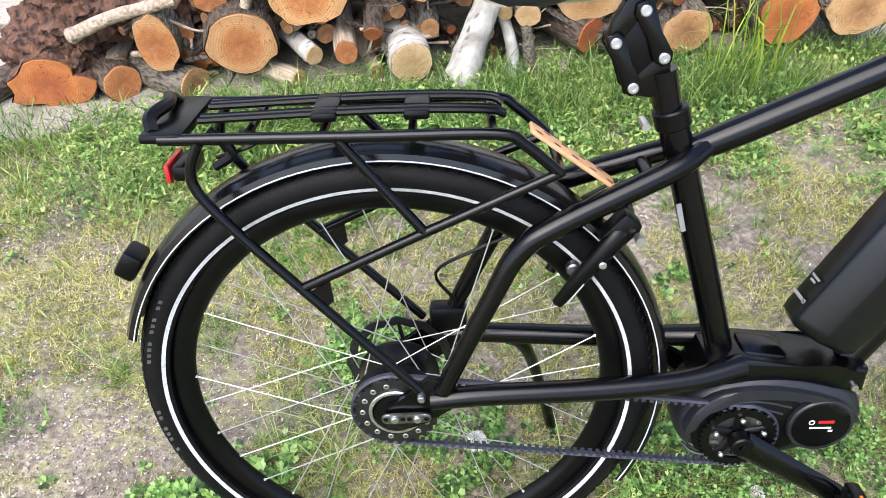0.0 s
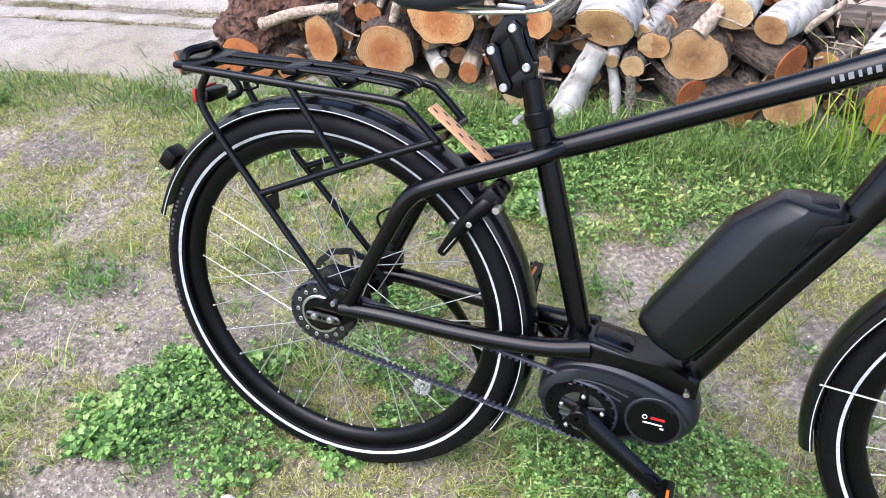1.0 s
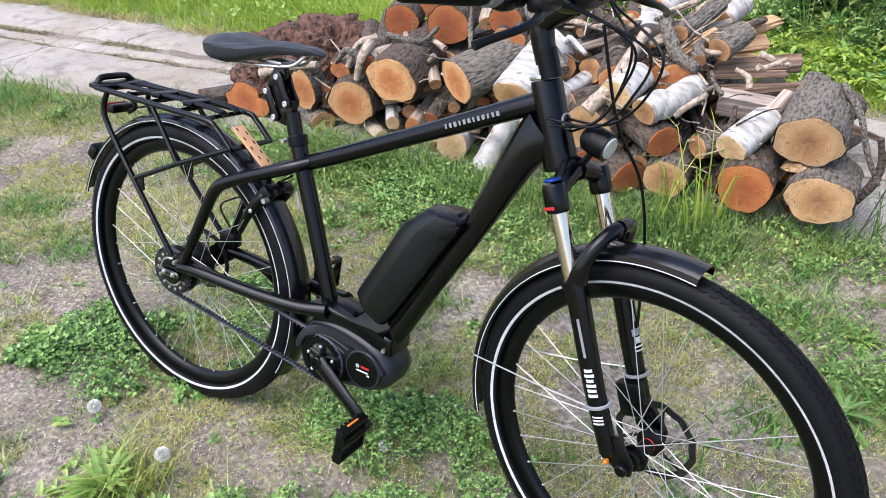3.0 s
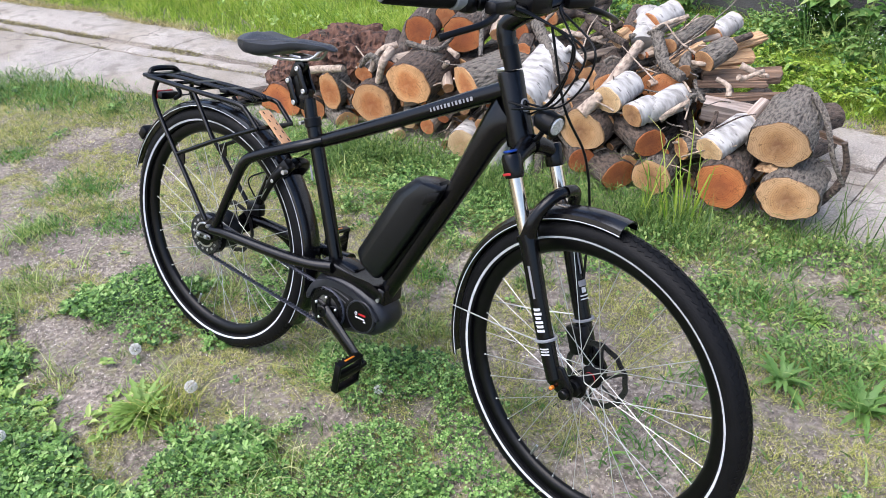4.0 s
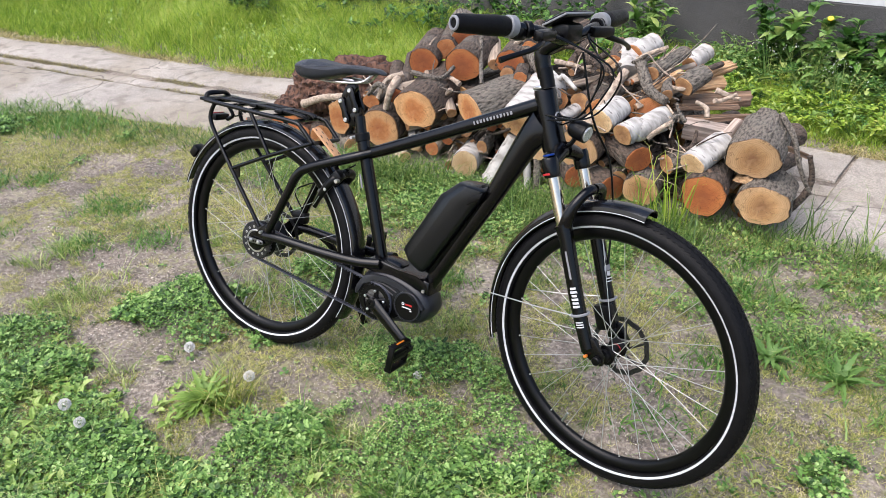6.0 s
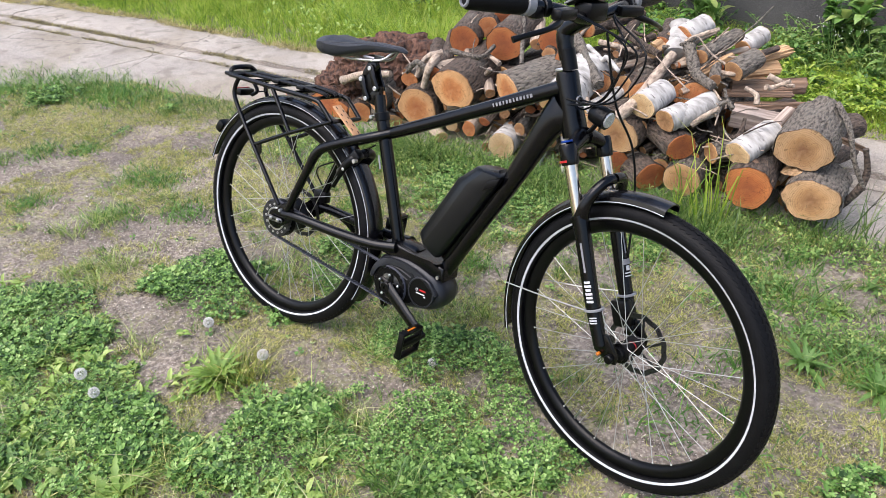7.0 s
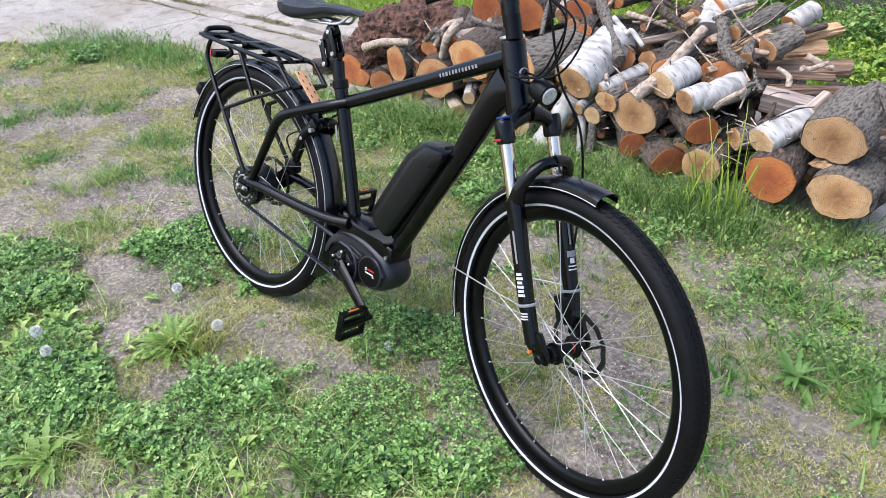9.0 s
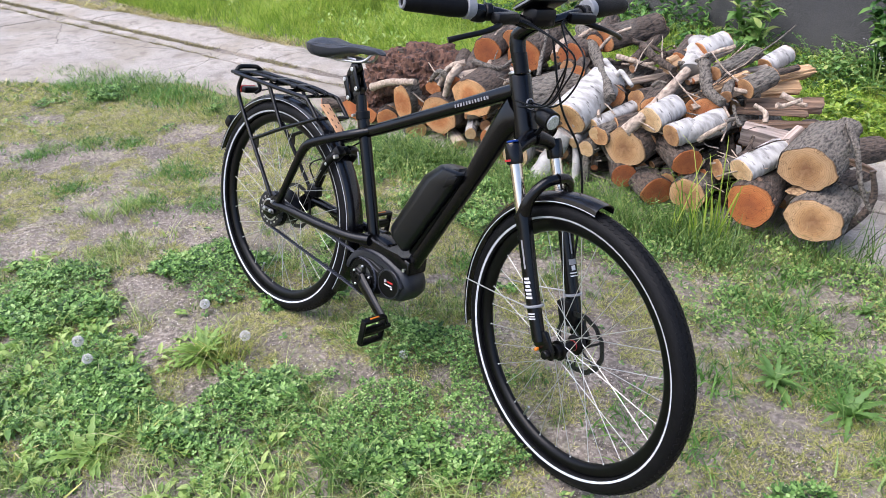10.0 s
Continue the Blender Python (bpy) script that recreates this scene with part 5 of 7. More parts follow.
def log(x, y, z, rx, rz, length, face="tan", bark="brown", yaw=0.0, pitch=8.0, rough=0.07):
    """A sawn log whose cut end stands at (x, y, z)."""
    log_count[0] += 1
    r = random.Random(log_count[0] * 17)
    n = 26 if rx > 0.04 else 14
    harm = [(k, r.uniform(-1, 1) * rough / k ** 0.5, r.uniform(0, 6.28)) for k in (3, 4, 5, 7, 9)]
    bumps = [r.uniform(-0.35, 0.35) * rough for _ in range(n)]
    stations = [0, 0.01, 0.06] + [0.06 + (length - 0.08) * k / 5 for k in range(1, 6)] + [length - 0.008, length]
    side = bmesh.new()
    rings = []
    bend = (r.uniform(-0.05, 0.05), r.uniform(-0.04, 0.04))
    for j, y0 in enumerate(stations):
        t = y0 / length
        ring = []
        for k in range(n):
            a = 6.28319 * k / n
            s = 1 + sum(h * math.cos(q * a + p + t * 0.7) for q, h, p in harm) + bumps[k] + r.uniform(-0.3, 0.3) * rough
            s *= 1 - 0.06 * t if j > 0 else 0.985
            ring.append(side.verts.new((s * rx * math.cos(a) + bend[0] * t * length, y0, s * rz * math.sin(a) + bend[1] * t * length)))
        rings.append(ring)
    for a, b in zip(rings, rings[1:]):
        for k in range(n):
            side.faces.new((a[k], a[(k + 1) % n], b[(k + 1) % n], b[k]))
    ends = []
    for ring, dy in ((rings[0], 0.0035), (rings[-1], -0.0035)):
        bm = bmesh.new()
        c = Vector((0, 0, 0))
        for v in ring:
            c += v.co / n
        outer = [bm.verts.new(c + (v.co - c) * 0.955 - Vector((0, dy, 0))) for v in ring]
        back = [bm.verts.new(c + (v.co - c) * 0.97 + Vector((0, dy * 3, 0))) for v in ring]
        mid = [bm.verts.new(c + (v.co - c) * 0.5 - Vector((0, dy * 1.1 + r.uniform(-0.0015, 0.0015), 0))) for v in ring]
        cv = bm.verts.new(c - Vector((0, dy, 0)))
        for k in range(n):
            j = (k + 1) % n
            bm.faces.new((outer[k], outer[j], mid[j], mid[k]))
            bm.faces.new((mid[k], mid[j], cv))
            bm.faces.new((outer[j], outer[k], back[k], back[j]))
        ends.append(bm)
    ob = part("log", side, BARKS[bark])
    size = "thick" if rx > 0.07 else "medium" if rx > 0.035 else "thin"
    tagged(ob, f"{size} sawn log with {WORDS[face]} end grain and {SKIN[bark]}", "log", "firewood pile")
    for bm in ends:
        part("cut_face", bm, FACES[face], ob, f"{WORDS[face]} sawn end")
    return place(ob, x, y, z, yaw, pitch)


def branch(points, r0, r1, bark="grey", face="pale", label="thin bent branch on the firewood pile"):
    p = curve(points, 5)
    rr = random.Random(int(abs(p[0].x) * 1000) + 3)
    rad = [(r0 + (r1 - r0) * i / (len(p) - 1)) * rr.uniform(0.9, 1.12) for i in range(len(p))]
    ob = part("branch", rod(p, rad, 14 if r0 > 0.016 else 9), BARKS[bark])
    return tagged(ob, label, "branch", "firewood pile")


def split(x, y, z, wide, high, length, yaw, pitch=0.0, roll=0.0, kind="wedge", material=None, label="split piece of firewood with pale torn grain"):
    """A split billet: three-sided or flat, with torn edges; its near end stands at (x, y, z)."""
    log_count[0] += 1
    r = random.Random(log_count[0] * 31)
    if kind == "wedge":
        sec = [(-wide / 2, -high / 2), (wide * 0.15, -high / 2), (wide / 2, -high * 0.3), (wide * 0.46, high * 0.1), (wide * 0.05, high / 2), (-wide * 0.2, high * 0.25)]
    else:
        sec = [(-wide / 2, -high / 2), (0, -high * 0.47), (wide / 2, -high / 2), (wide / 2, high / 2), (0, high * 0.52), (-wide / 2, high * 0.46)]
    tear = 0.14 if kind == "wedge" else 0.05
    dense = []
    for k, (a, b) in enumerate(sec):
        c = sec[(k + 1) % len(sec)]
        dense += [(a, b), ((2 * a + c[0]) / 3, (2 * b + c[1]) / 3), ((a + 2 * c[0]) / 3, (b + 2 * c[1]) / 3)]
    sec = dense
    groove = [1 + tear * r.uniform(-1, 0.7) for _ in sec]
    bend, twist = r.uniform(-0.05, 0.05) * length, r.uniform(-0.25, 0.25)
    ends = [(r.uniform(-0.012, 0.006), r.uniform(-0.006, 0.012)) for _ in sec]
    bm = bmesh.new()
    rings = []
    for j in range(11):
        f = j / 10
        taper = 1 - 0.12 * abs(f - 0.4) * r.uniform(0.5, 1.5)
        ring = []
        for k, (a, b) in enumerate(sec):
            m = groove[k] * taper * (1 + tear * 0.35 * r.uniform(-1, 1))
            c, n = math.cos(twist * f), math.sin(twist * f)
            ring.append(bm.verts.new(((a * c - b * n) * m + bend * f * f, length * f + (ends[k][0] * (f == 0) + ends[k][1] * (f == 1)) * tear * 6, (a * n + b * c) * m)))
        rings.append(ring)
    for a, b in zip(rings, rings[1:]):
        for k in range(len(sec)):
            j = (k + 1) % len(sec)
            bm.faces.new((a[k], a[j], b[j], b[k]))
    bm.faces.new(rings[0])
    bm.faces.new(rings[-1])
    bmesh.ops.bevel(bm, geom=[e for e in bm.edges if e.calc_face_angle(0) > 0.6], offset=0.002, segments=1, affect="EDGES")
    ob = part("split_wood", bm, material or SPLIT)
    tagged(ob, label, "firewood", "firewood pile")
    return place(ob, x, y, z, yaw, pitch, roll)


# left and middle of the pile, then its right part
log(-0.311, 1.329, 0.306, 0.118, 0.098, 0.36, "orange", "brown", 4, 8)
log(-0.515, 1.309, 0.177, 0.104, 0.102, 0.36, "orange", "brown", 14, 4)
log(-0.751, 1.285, 0.200, 0.059, 0.097, 0.32, "orange", "grey", 7, 6)
log(-0.405, 1.555, 0.467, 0.075, 0.072, 0.3, "red", "brown", 20, 6)
log(-0.338, 1.668, 0.511, 0.052, 0.055, 0.3, "orange", "brown", 22, 6)
log(-0.188, 1.573, 0.476, 0.092, 0.083, 0.34, "red", "brown", 14, 6)
log(-0.285, 1.750, 0.544, 0.074, 0.061, 0.3, "red", "grey", 30, 8)
log(0.024, 1.664, 0.495, 0.076, 0.063, 0.3, "red", "brown", 8, 6)
log(0.078, 1.760, 0.536, 0.047, 0.050, 0.3, "orange", "brown", 16, 6)
log(0.122, 1.575, 0.461, 0.033, 0.032, 0.26, "orange", "brown", 20, 6)
log(-0.023, 1.358, 0.344, 0.102, 0.085, 0.34, "orange", "grey", -26, 10)
log(-0.033, 1.327, 0.087, 0.065, 0.069, 0.3, "pale", "birch", 14, 2)
log(0.214, 1.381, 0.316, 0.097, 0.081, 0.3, "tan", "birch", -6, 24)
log(0.118, 1.786, 0.558, 0.070, 0.058, 0.3, "orange", "brown", -20, 8)
log(0.490, 1.409, 0.241, 0.105, 0.088, 0.34, "tan", "brown", -2, 5)
log(0.768, 1.437, 0.242, 0.069, 0.058, 0.3, "red", "brown", 52, 4)
log(0.668, 1.407, 0.088, 0.077, 0.065, 0.34, "red", "brown", 55, 2)
log(0.504, 1.410, 0.111, 0.058, 0.056, 0.3, "red", "brown", 40, 2)
log(0.795, 1.419, 0.109, 0.080, 0.076, 0.3, "tan", "grey", 4, 3)
log(0.993, 1.429, 0.271, 0.061, 0.051, 0.2, "pale", "birch", -22, 14)
log(0.690, 1.419, 0.346, 0.055, 0.046, 0.1, "tan", "birch", -25, 10)
log(0.573, 1.447, 0.374, 0.066, 0.056, 0.15, "pale", "birch", -12, 10)
log(0.368, 1.397, 0.267, 0.053, 0.044, 0.3, "tan", "grey", -6, 8)
log(0.312, 1.391, 0.193, 0.040, 0.039, 0.26, "pale", "grey", 0, 5)
log(0.326, 1.413, 0.301, 0.035, 0.029, 0.3, "pale", "birch", -20, 12)
log(0.570, 1.843, 0.559, 0.054, 0.056, 0.13, "orange", "birch", -24, 18)
log(0.745, 2.150, 0.462, 0.045, 0.046, 0.13, "tan", "birch", -20, 20)
log(0.841, 1.716, 0.496, 0.050, 0.041, 0.13, "tan", "grey", -26, 14)
log(0.686, 1.751, 0.521, 0.036, 0.031, 0.25, "tan", "grey", -14, 10)
log(0.791, 1.653, 0.467, 0.025, 0.027, 0.22, "tan", "grey", 20, 10)
log(0.496, 1.786, 0.538, 0.034, 0.032, 0.2, "orange", "brown", 10, 10)
log(0.679, 1.458, 0.126, 0.040, 0.035, 0.3, "tan", "grey", 20, 3)
log(0.872, 1.497, 0.221, 0.051, 0.043, 0.3, "tan", "grey", -40, 3)
log(-0.441, 1.356, 0.345, 0.041, 0.040, 0.3, "red", "brown", 30, 10)
log(-0.318, 1.328, 0.123, 0.029, 0.031, 0.26, "pale", "birch", 38, 2)
log(-0.224, 1.338, 0.124, 0.035, 0.042, 0.26, "orange", "bare", 10, 6)
log(-0.141, 1.346, 0.177, 0.030, 0.025, 0.24, "red", "brown", 4, 20)
log(-0.377, 1.322, 0.049, 0.034, 0.028, 0.26, "pale", "bare", 60, 2)
log(0.025, 1.393, 0.163, 0.029, 0.035, 0.3, "tan", "grey", 0, 12)
log(-0.142, 1.366, 0.038, 0.024, 0.026, 0.26, "tan", "bare", 20, 6)
log(0.245, 1.388, 0.205, 0.023, 0.026, 0.3, "pale", "birch", 0, 14)
log(0.348, 1.395, 0.274, 0.031, 0.029, 0.26, "pale", "grey", 6, 8)
log(0.192, 1.399, 0.138, 0.023, 0.029, 0.26, "tan", "grey", 10, 8)
log(-0.587, 1.351, 0.293, 0.048, 0.040, 0.3, "orange", "grey", 10, 8)
log(1.067, 1.380, 0.166, 0.092, 0.092, 0.36, "red", "brown", 6, 2)
log(1.214, 1.463, 0.333, 0.112, 0.086, 0.26, "tan", "grey", 2, 6, 0.1)
log(1.292, 1.415, 0.163, 0.108, 0.086, 0.2, "tan", "grey", 2, 2, 0.1)
log(-1.37, 1.235, 0.057, 0.045, 0.042, 0.36, "red", "brown", -40, 1)
# birch butt that widens away from its cut end, and an upright pale stub
branch([(0.700, 1.443, 0.332), (0.745, 1.493, 0.357), (0.807, 1.620, 0.382)], 0.036, 0.052, "birch", label="white birch butt on the firewood pile")
branch([(0.565, 1.795, 0.495), (0.55, 1.85, 0.54), (0.53, 1.91, 0.59)], 0.06, 0.05, "birch", label="thick pale stub standing up from the firewood pile")
for x, y, z, wd, hg, ln, yaw, pitch, roll in ((0.77, 1.96, 0.42, 0.11, 0.07, 0.19, -52, 4, 8), (0.82, 2.02, 0.455, 0.12, 0.06, 0.18, -40, 8, -24), (0.78, 1.93, 0.395, 0.05, 0.035, 0.18, -62, -4, 0), (0.70, 1.66, 0.47, 0.07, 0.055, 0.2, -20, 14, 20), (1.20, 1.47, 0.235, 0.1, 0.03, 0.25, -8, 2, 0), (0.47, 1.74, 0.52, 0.08, 0.08, 0.24, -10, 12, 15)):
    split(x, y, z, wd, hg, ln, yaw, pitch, roll)
split(0.82, 1.80, 0.40, 0.10, 0.075, 0.29, -62, 4, 14, "wedge", PLANK, "split brown billet on the firewood pile")
split(0.80, 1.76, 0.385, 0.06, 0.03, 0.27, -66, 2, 0, "wedge", PLANK, "split brown billet on the firewood pile")
split(0.87, 1.73, 0.345, 0.07, 0.018, 0.28, -66, 6, 0, "plank", PLANK, "sawn brown board among the firewood")
split(0.88, 1.66, 0.335, 0.07, 0.075, 0.22, -78, -5, 8, "plank", PALEBOARD, "weathered pale block of timber on the firewood")
split(1.02, 1.535, 0.265, 0.05, 0.02, 0.21, -34, 43, 0, "plank", PALEBOARD, "weathered pale board leaning on a log")
split(1.03, 1.45, 0.27, 0.025, 0.022, 0.14, -112, -30, 0, "plank", PLANK, "dark stick of sawn wood among the firewood")
split(1.27, 1.58, 0.37, 0.05, 0.02, 0.16, -50, -24, 0, "plank", PLANK, "sawn brown board among the firewood")
branch([(0.626, 1.769, 0.547), (0.674, 1.699, 0.507), (0.718, 1.644, 0.477), (0.800, 1.611, 0.453)], 0.026, 0.02, "grey")
branch([(0.490, 1.399, 0.318), (0.542, 1.478, 0.392), (0.556, 1.604, 0.449), (0.568, 1.740, 0.513)], 0.026, 0.02, "bare", label="long barkless branch leaning on the firewood pile")
branch([(-0.056, 1.839, 0.580), (0.121, 1.709, 0.515), (0.354, 1.492, 0.408)], 0.03, 0.022, "grey", label="long grey branch lying across the firewood pile")
branch([(0.197, 1.672, 0.506), (0.298, 1.620, 0.475), (0.320, 1.618, 0.489), (0.402, 1.578, 0.451)], 0.013, 0.009, "birch")
branch([(0.303, 1.813, 0.559), (0.400, 1.757, 0.534), (0.517, 1.719, 0.510)], 0.02, 0.015, "brown")
branch([(-0.030, 1.478, 0.435), (-0.108, 1.611, 0.502), (-0.189, 1.757, 0.572)], 0.011, 0.009, "grey")
branch([(0.705, 1.663, 0.484), (0.747, 1.800, 0.538), (0.809, 2.017, 0.612), (0.837, 2.155, 0.664)], 0.005, 0.0025, "grey")
branch([(1.256, 1.687, 0.455), (1.328, 1.599, 0.403), (1.382, 1.552, 0.296), (1.441, 1.554, 0.193)], 0.012, 0.008, "grey")
branch([(1.369, 1.530, 0.101), (1.420, 1.553, 0.183), (1.431, 1.573, 0.256), (1.405, 1.570, 0.347)], 0.017, 0.01, "brown", label="gnarled brown root piece on the firewood pile")
branch([(-0.468, 1.353, 0.350), (-0.533, 1.347, 0.392), (-0.598, 1.343, 0.330)], 0.016, 0.011, "grey")
branch([(-0.450, 1.400, 0.419), (-0.453, 1.335, 0.378), (-0.488, 1.333, 0.280)], 0.022, 0.014, "bare")
branch([(-0.443, 1.436, 0.433), (-0.507, 1.383, 0.406), (-0.538, 1.343, 0.320)], 0.015, 0.011, "bare")
branch([(-0.410, 1.455, 0.440), (-0.254, 1.472, 0.431), (-0.218, 1.543, 0.473)], 0.014, 0.01, "grey")
branch([(-0.988, 1.293, 0.230), (-0.838, 1.283, 0.290), (-0.668, 1.303, 0.320)], 0.022, 0.016, "bare")
branch([(0.109, 1.324, -0.002), (0.138, 1.356, 0.098), (0.197, 1.399, 0.238)], 0.055, 0.04, "birch", label="ragged white birch slab leaning on the pile")
branch([(0.275, 1.374, 0.002), (0.265, 1.393, 0.104), (0.236, 1.422, 0.196)], 0.02, 0.017, "birch")
branch([(0.324, 1.377, 0.021), (0.314, 1.396, 0.123), (0.295, 1.425, 0.215)], 0.018, 0.015, "grey")


def stump(x, y, z, size, seed, yaw):
    """A rotten lump of root wood, deeply torn."""
    bm = bmesh.new()
    bmesh.ops.create_icosphere(bm, subdivisions=5, radius=1.0)
    for v in bm.verts:
        p = v.co.copy()
        d = noise.fractal(p * 1.6 + Vector((seed, 0, 0)), 1.0, 2.0, 4) * 0.28 + noise.ridged_multi_fractal(p * 3.0 + Vector((seed, 2, 0)), 1.0, 2.0, 4, 1.0, 2.0) * 0.09 + noise.noise(Vector((p.x * 16, p.y * 16, p.z * 6))) * 0.09
        v.co = Vector((p.x * size[0], p.y * size[1], p.z * size[2])) * (0.9 + d)
    ob = tagged(part("root_stump", bm, BARKS["rough"]), "crumbling red-brown rotten root stump", "stump", "firewood pile")
    return place(ob, x, y, z, yaw, 0)


stump(-0.988, 1.463, 0.260, (0.2, 0.15, 0.13), 3.0, 10)
stump(-1.108, 1.413, 0.150, (0.16, 0.12, 0.11), 9.0, -20)
stump(-0.768, 1.533, 0.300, (0.22, 0.16, 0.14), 5.0, 30)
log(-0.955, 1.470, 0.330, 0.055, 0.075, 0.26, "red", "brown", -52, 4, 0.14)
log(-1.098, 1.273, 0.085, 0.125, 0.085, 0.3, "red", "rough", 6, 3, 0.2)
log(-0.898, 1.303, 0.065, 0.06, 0.06, 0.34, "orange", "brown", 42, 2)
log(-0.688, 1.313, 0.050, 0.06, 0.05, 0.34, "tan", "grey", 60, 2)


def front_y(x, z):
    return 1.33 + 0.1 * (x + 0.3) + 2.0 * max(0.0, z - 0.36)


PILE_X, PILE_TOP = [-1.05, -0.6, -0.2, 0.4, 0.7, 1.0, 1.3], [0.2, 0.34, 0.5, 0.52, 0.53, 0.45, 0.3]
# what fills the heap behind its face
fill = random.Random(77)
for k in range(150):
    x = -0.95 + 2.2 * fill.random()
    z = 0.04 + (float(np.interp(x, PILE_X, PILE_TOP)) - 0.05) * fill.random()
    if x > 0.78 and z > 0.24:
        continue
    y = front_y(x, z) + 0.05 + 0.08 * fill.random()
    r = fill.choice((0.016, 0.02, 0.026, 0.034))
    log(x, y, z, r, r * fill.uniform(0.8, 1.0), fill.uniform(0.25, 0.4), fill.choice(("tan", "orange", "tan", "red")), fill.choice(("grey", "brown", "brown", "bare")), fill.uniform(-45, 40), fill.uniform(-4, 14))
for k in range(70):
    x = -0.85 + 2.05 * fill.random()
    z = float(np.interp(x, PILE_X, PILE_TOP)) * fill.uniform(0.2, 0.7 if x > 0.75 else 0.95)
    r = fill.uniform(0.05, 0.08)
    log(x, front_y(x, z * 0.8) + fill.uniform(0.12, 0.5), z * 0.8, r, r * 0.9, 0.35, fill.choice(("tan", "orange")), fill.choice(("grey", "brown")), fill.uniform(-30, 30), fill.uniform(-3, 6))
for k in range(150):
    x = -0.8 + 1.8 * fill.random() if k < 100 else min(1.0, max(-0.6, fill.gauss(0.6, 0.22)))
    z = 0.03 + (float(np.interp(x, PILE_X, PILE_TOP)) + 0.02) * fill.random() ** (0.7 if x > 0.2 else 1.3)
    y = front_y(x, z) + fill.uniform(0.0, 0.06)
    ln, a, up = fill.uniform(0.06, 0.2), fill.uniform(0, 6.28), fill.uniform(-0.5, 0.8)
    d = Vector((math.cos(a) * ln, abs(math.sin(a)) * ln * 0.6, up * ln))
    o = Vector((x, y, z))
    r0 = fill.choice((0.0035, 0.005, 0.009, 0.013)) if k < 100 else fill.choice((0.0025, 0.0035, 0.005))
    branch([o, o + d * 0.5 + Vector((fill.gauss(0, 0.012), fill.gauss(0, 0.01), fill.gauss(0, 0.012))), o + d], r0, r0 * 0.6, fill.choice(("grey", "bare", "brown", "bare")), label="short broken stick on the firewood pile")

# ---- bucket ----
TUB = mat("blue printed tub wall", (0.03, 0.12, 0.42), 0.35, 0.0, 0.1, 20)
TUBW = mat("milky tub rim", (0.62, 0.62, 0.6), 0.4, 0.0, 0.06, 20)


def turned(rows, n=40):
    bm = bmesh.new()
    rings = [[bm.verts.new((r * math.cos(6.28319 * k / n), r * math.sin(6.28319 * k / n), z)) for k in range(n)] for r, z in rows]
    for a, b in zip(rings, rings[1:]):
        for k in range(n):
            bm.faces.new((a[k], a[(k + 1) % n], b[(k + 1) % n], b[k]))
    return bm


bucket = tagged(part("bucket", turned([(0.0, 0.0), (0.118, 0.0), (0.122, 0.006), (0.138, 0.2), (0.14, 0.245), (0.146, 0.246), (0.146, 0.262), (0.136, 0.262), (0.134, 0.22), (0.116, 0.008), (0.0, 0.008)]), TUBW), "milky plastic bucket with a blue printed band", "bucket")
part("printed_band", turned([(0.1238, 0.012), (0.1376, 0.18), (0.1388, 0.18), (0.125, 0.012)]), TUB, bucket, "blue printed band")
part("print_bar", turned([(0.1318, 0.09), (0.1335, 0.112), (0.1345, 0.112), (0.1328, 0.09)], 40), WHITE, bucket, "white print")
bucket.matrix_world = pose(1.855, 1.985, 0.018, 0, 0, 20)
part("bail_handle", rod(curve([(-0.146, 0, 0.235), (-0.12, -0.09, 0.17), (0, -0.15, 0.13), (0.12, -0.09, 0.17), (0.146, 0, 0.235)], 6), 0.003, 8), STEEL, bucket, "thin wire bail")

# ---- plants ----


def greens(name, rows, through=0.35, rough=0.5, spots=3.0, single=0.95):
    return leafy(stops(mat(name, (0.1, 0.2, 0.03), rough, 0, 0.2, spots, island=single), rows), through)


GRASS = greens("grass blades", [(0.14, (0.045, 0.1, 0.02)), (0.4, (0.12, 0.22, 0.045)), (0.65, (0.22, 0.33, 0.08)), (0.9, (0.42, 0.46, 0.17))], 0.35, 0.42, 3.0, 0.75)
# greens raised well up: the sunlight on the far meadow is in this colour
MEADOW = greens("meadow grass", [(0.1, (0.11, 0.22, 0.025)), (0.4, (0.27, 0.42, 0.045)), (0.7, (0.46, 0.58, 0.08)), (0.98, (0.64, 0.64, 0.2))], 0.5, 0.5, 1.2, 0.8)
CLOVER = greens("clover leaves", [(0.15, (0.024, 0.068, 0.011)), (0.4, (0.09, 0.2, 0.034)), (0.62, (0.18, 0.335, 0.068)), (0.82, (0.29, 0.455, 0.12)), (0.97, (0.44, 0.59, 0.22))], 0.25, 0.6, 4.0, 0.85)
MOSSY = greens("short yellow turf", [(0.1, (0.1, 0.14, 0.025)), (0.34, (0.28, 0.33, 0.065)), (0.56, (0.5, 0.5, 0.12)), (0.78, (0.64, 0.58, 0.24)), (0.95, (0.74, 0.65, 0.45))], 0.35, 0.55, 3.0, 0.75)
BROAD = greens("broad weed leaves", [(0.1, (0.075, 0.17, 0.03)), (0.45, (0.17, 0.3, 0.07)), (0.75, (0.3, 0.42, 0.12)), (0.95, (0.46, 0.52, 0.16))])
ROSETTE = greens("dandelion leaves", [(0.1, (0.16, 0.27, 0.05)), (0.5, (0.28, 0.42, 0.08)), (0.9, (0.45, 0.55, 0.17))])
SHRUB = greens("shrub leaves", [(0.1, (0.025, 0.075, 0.016)), (0.5, (0.06, 0.16, 0.028)), (0.9, (0.17, 0.33, 0.06))], 0.35, 0.4)
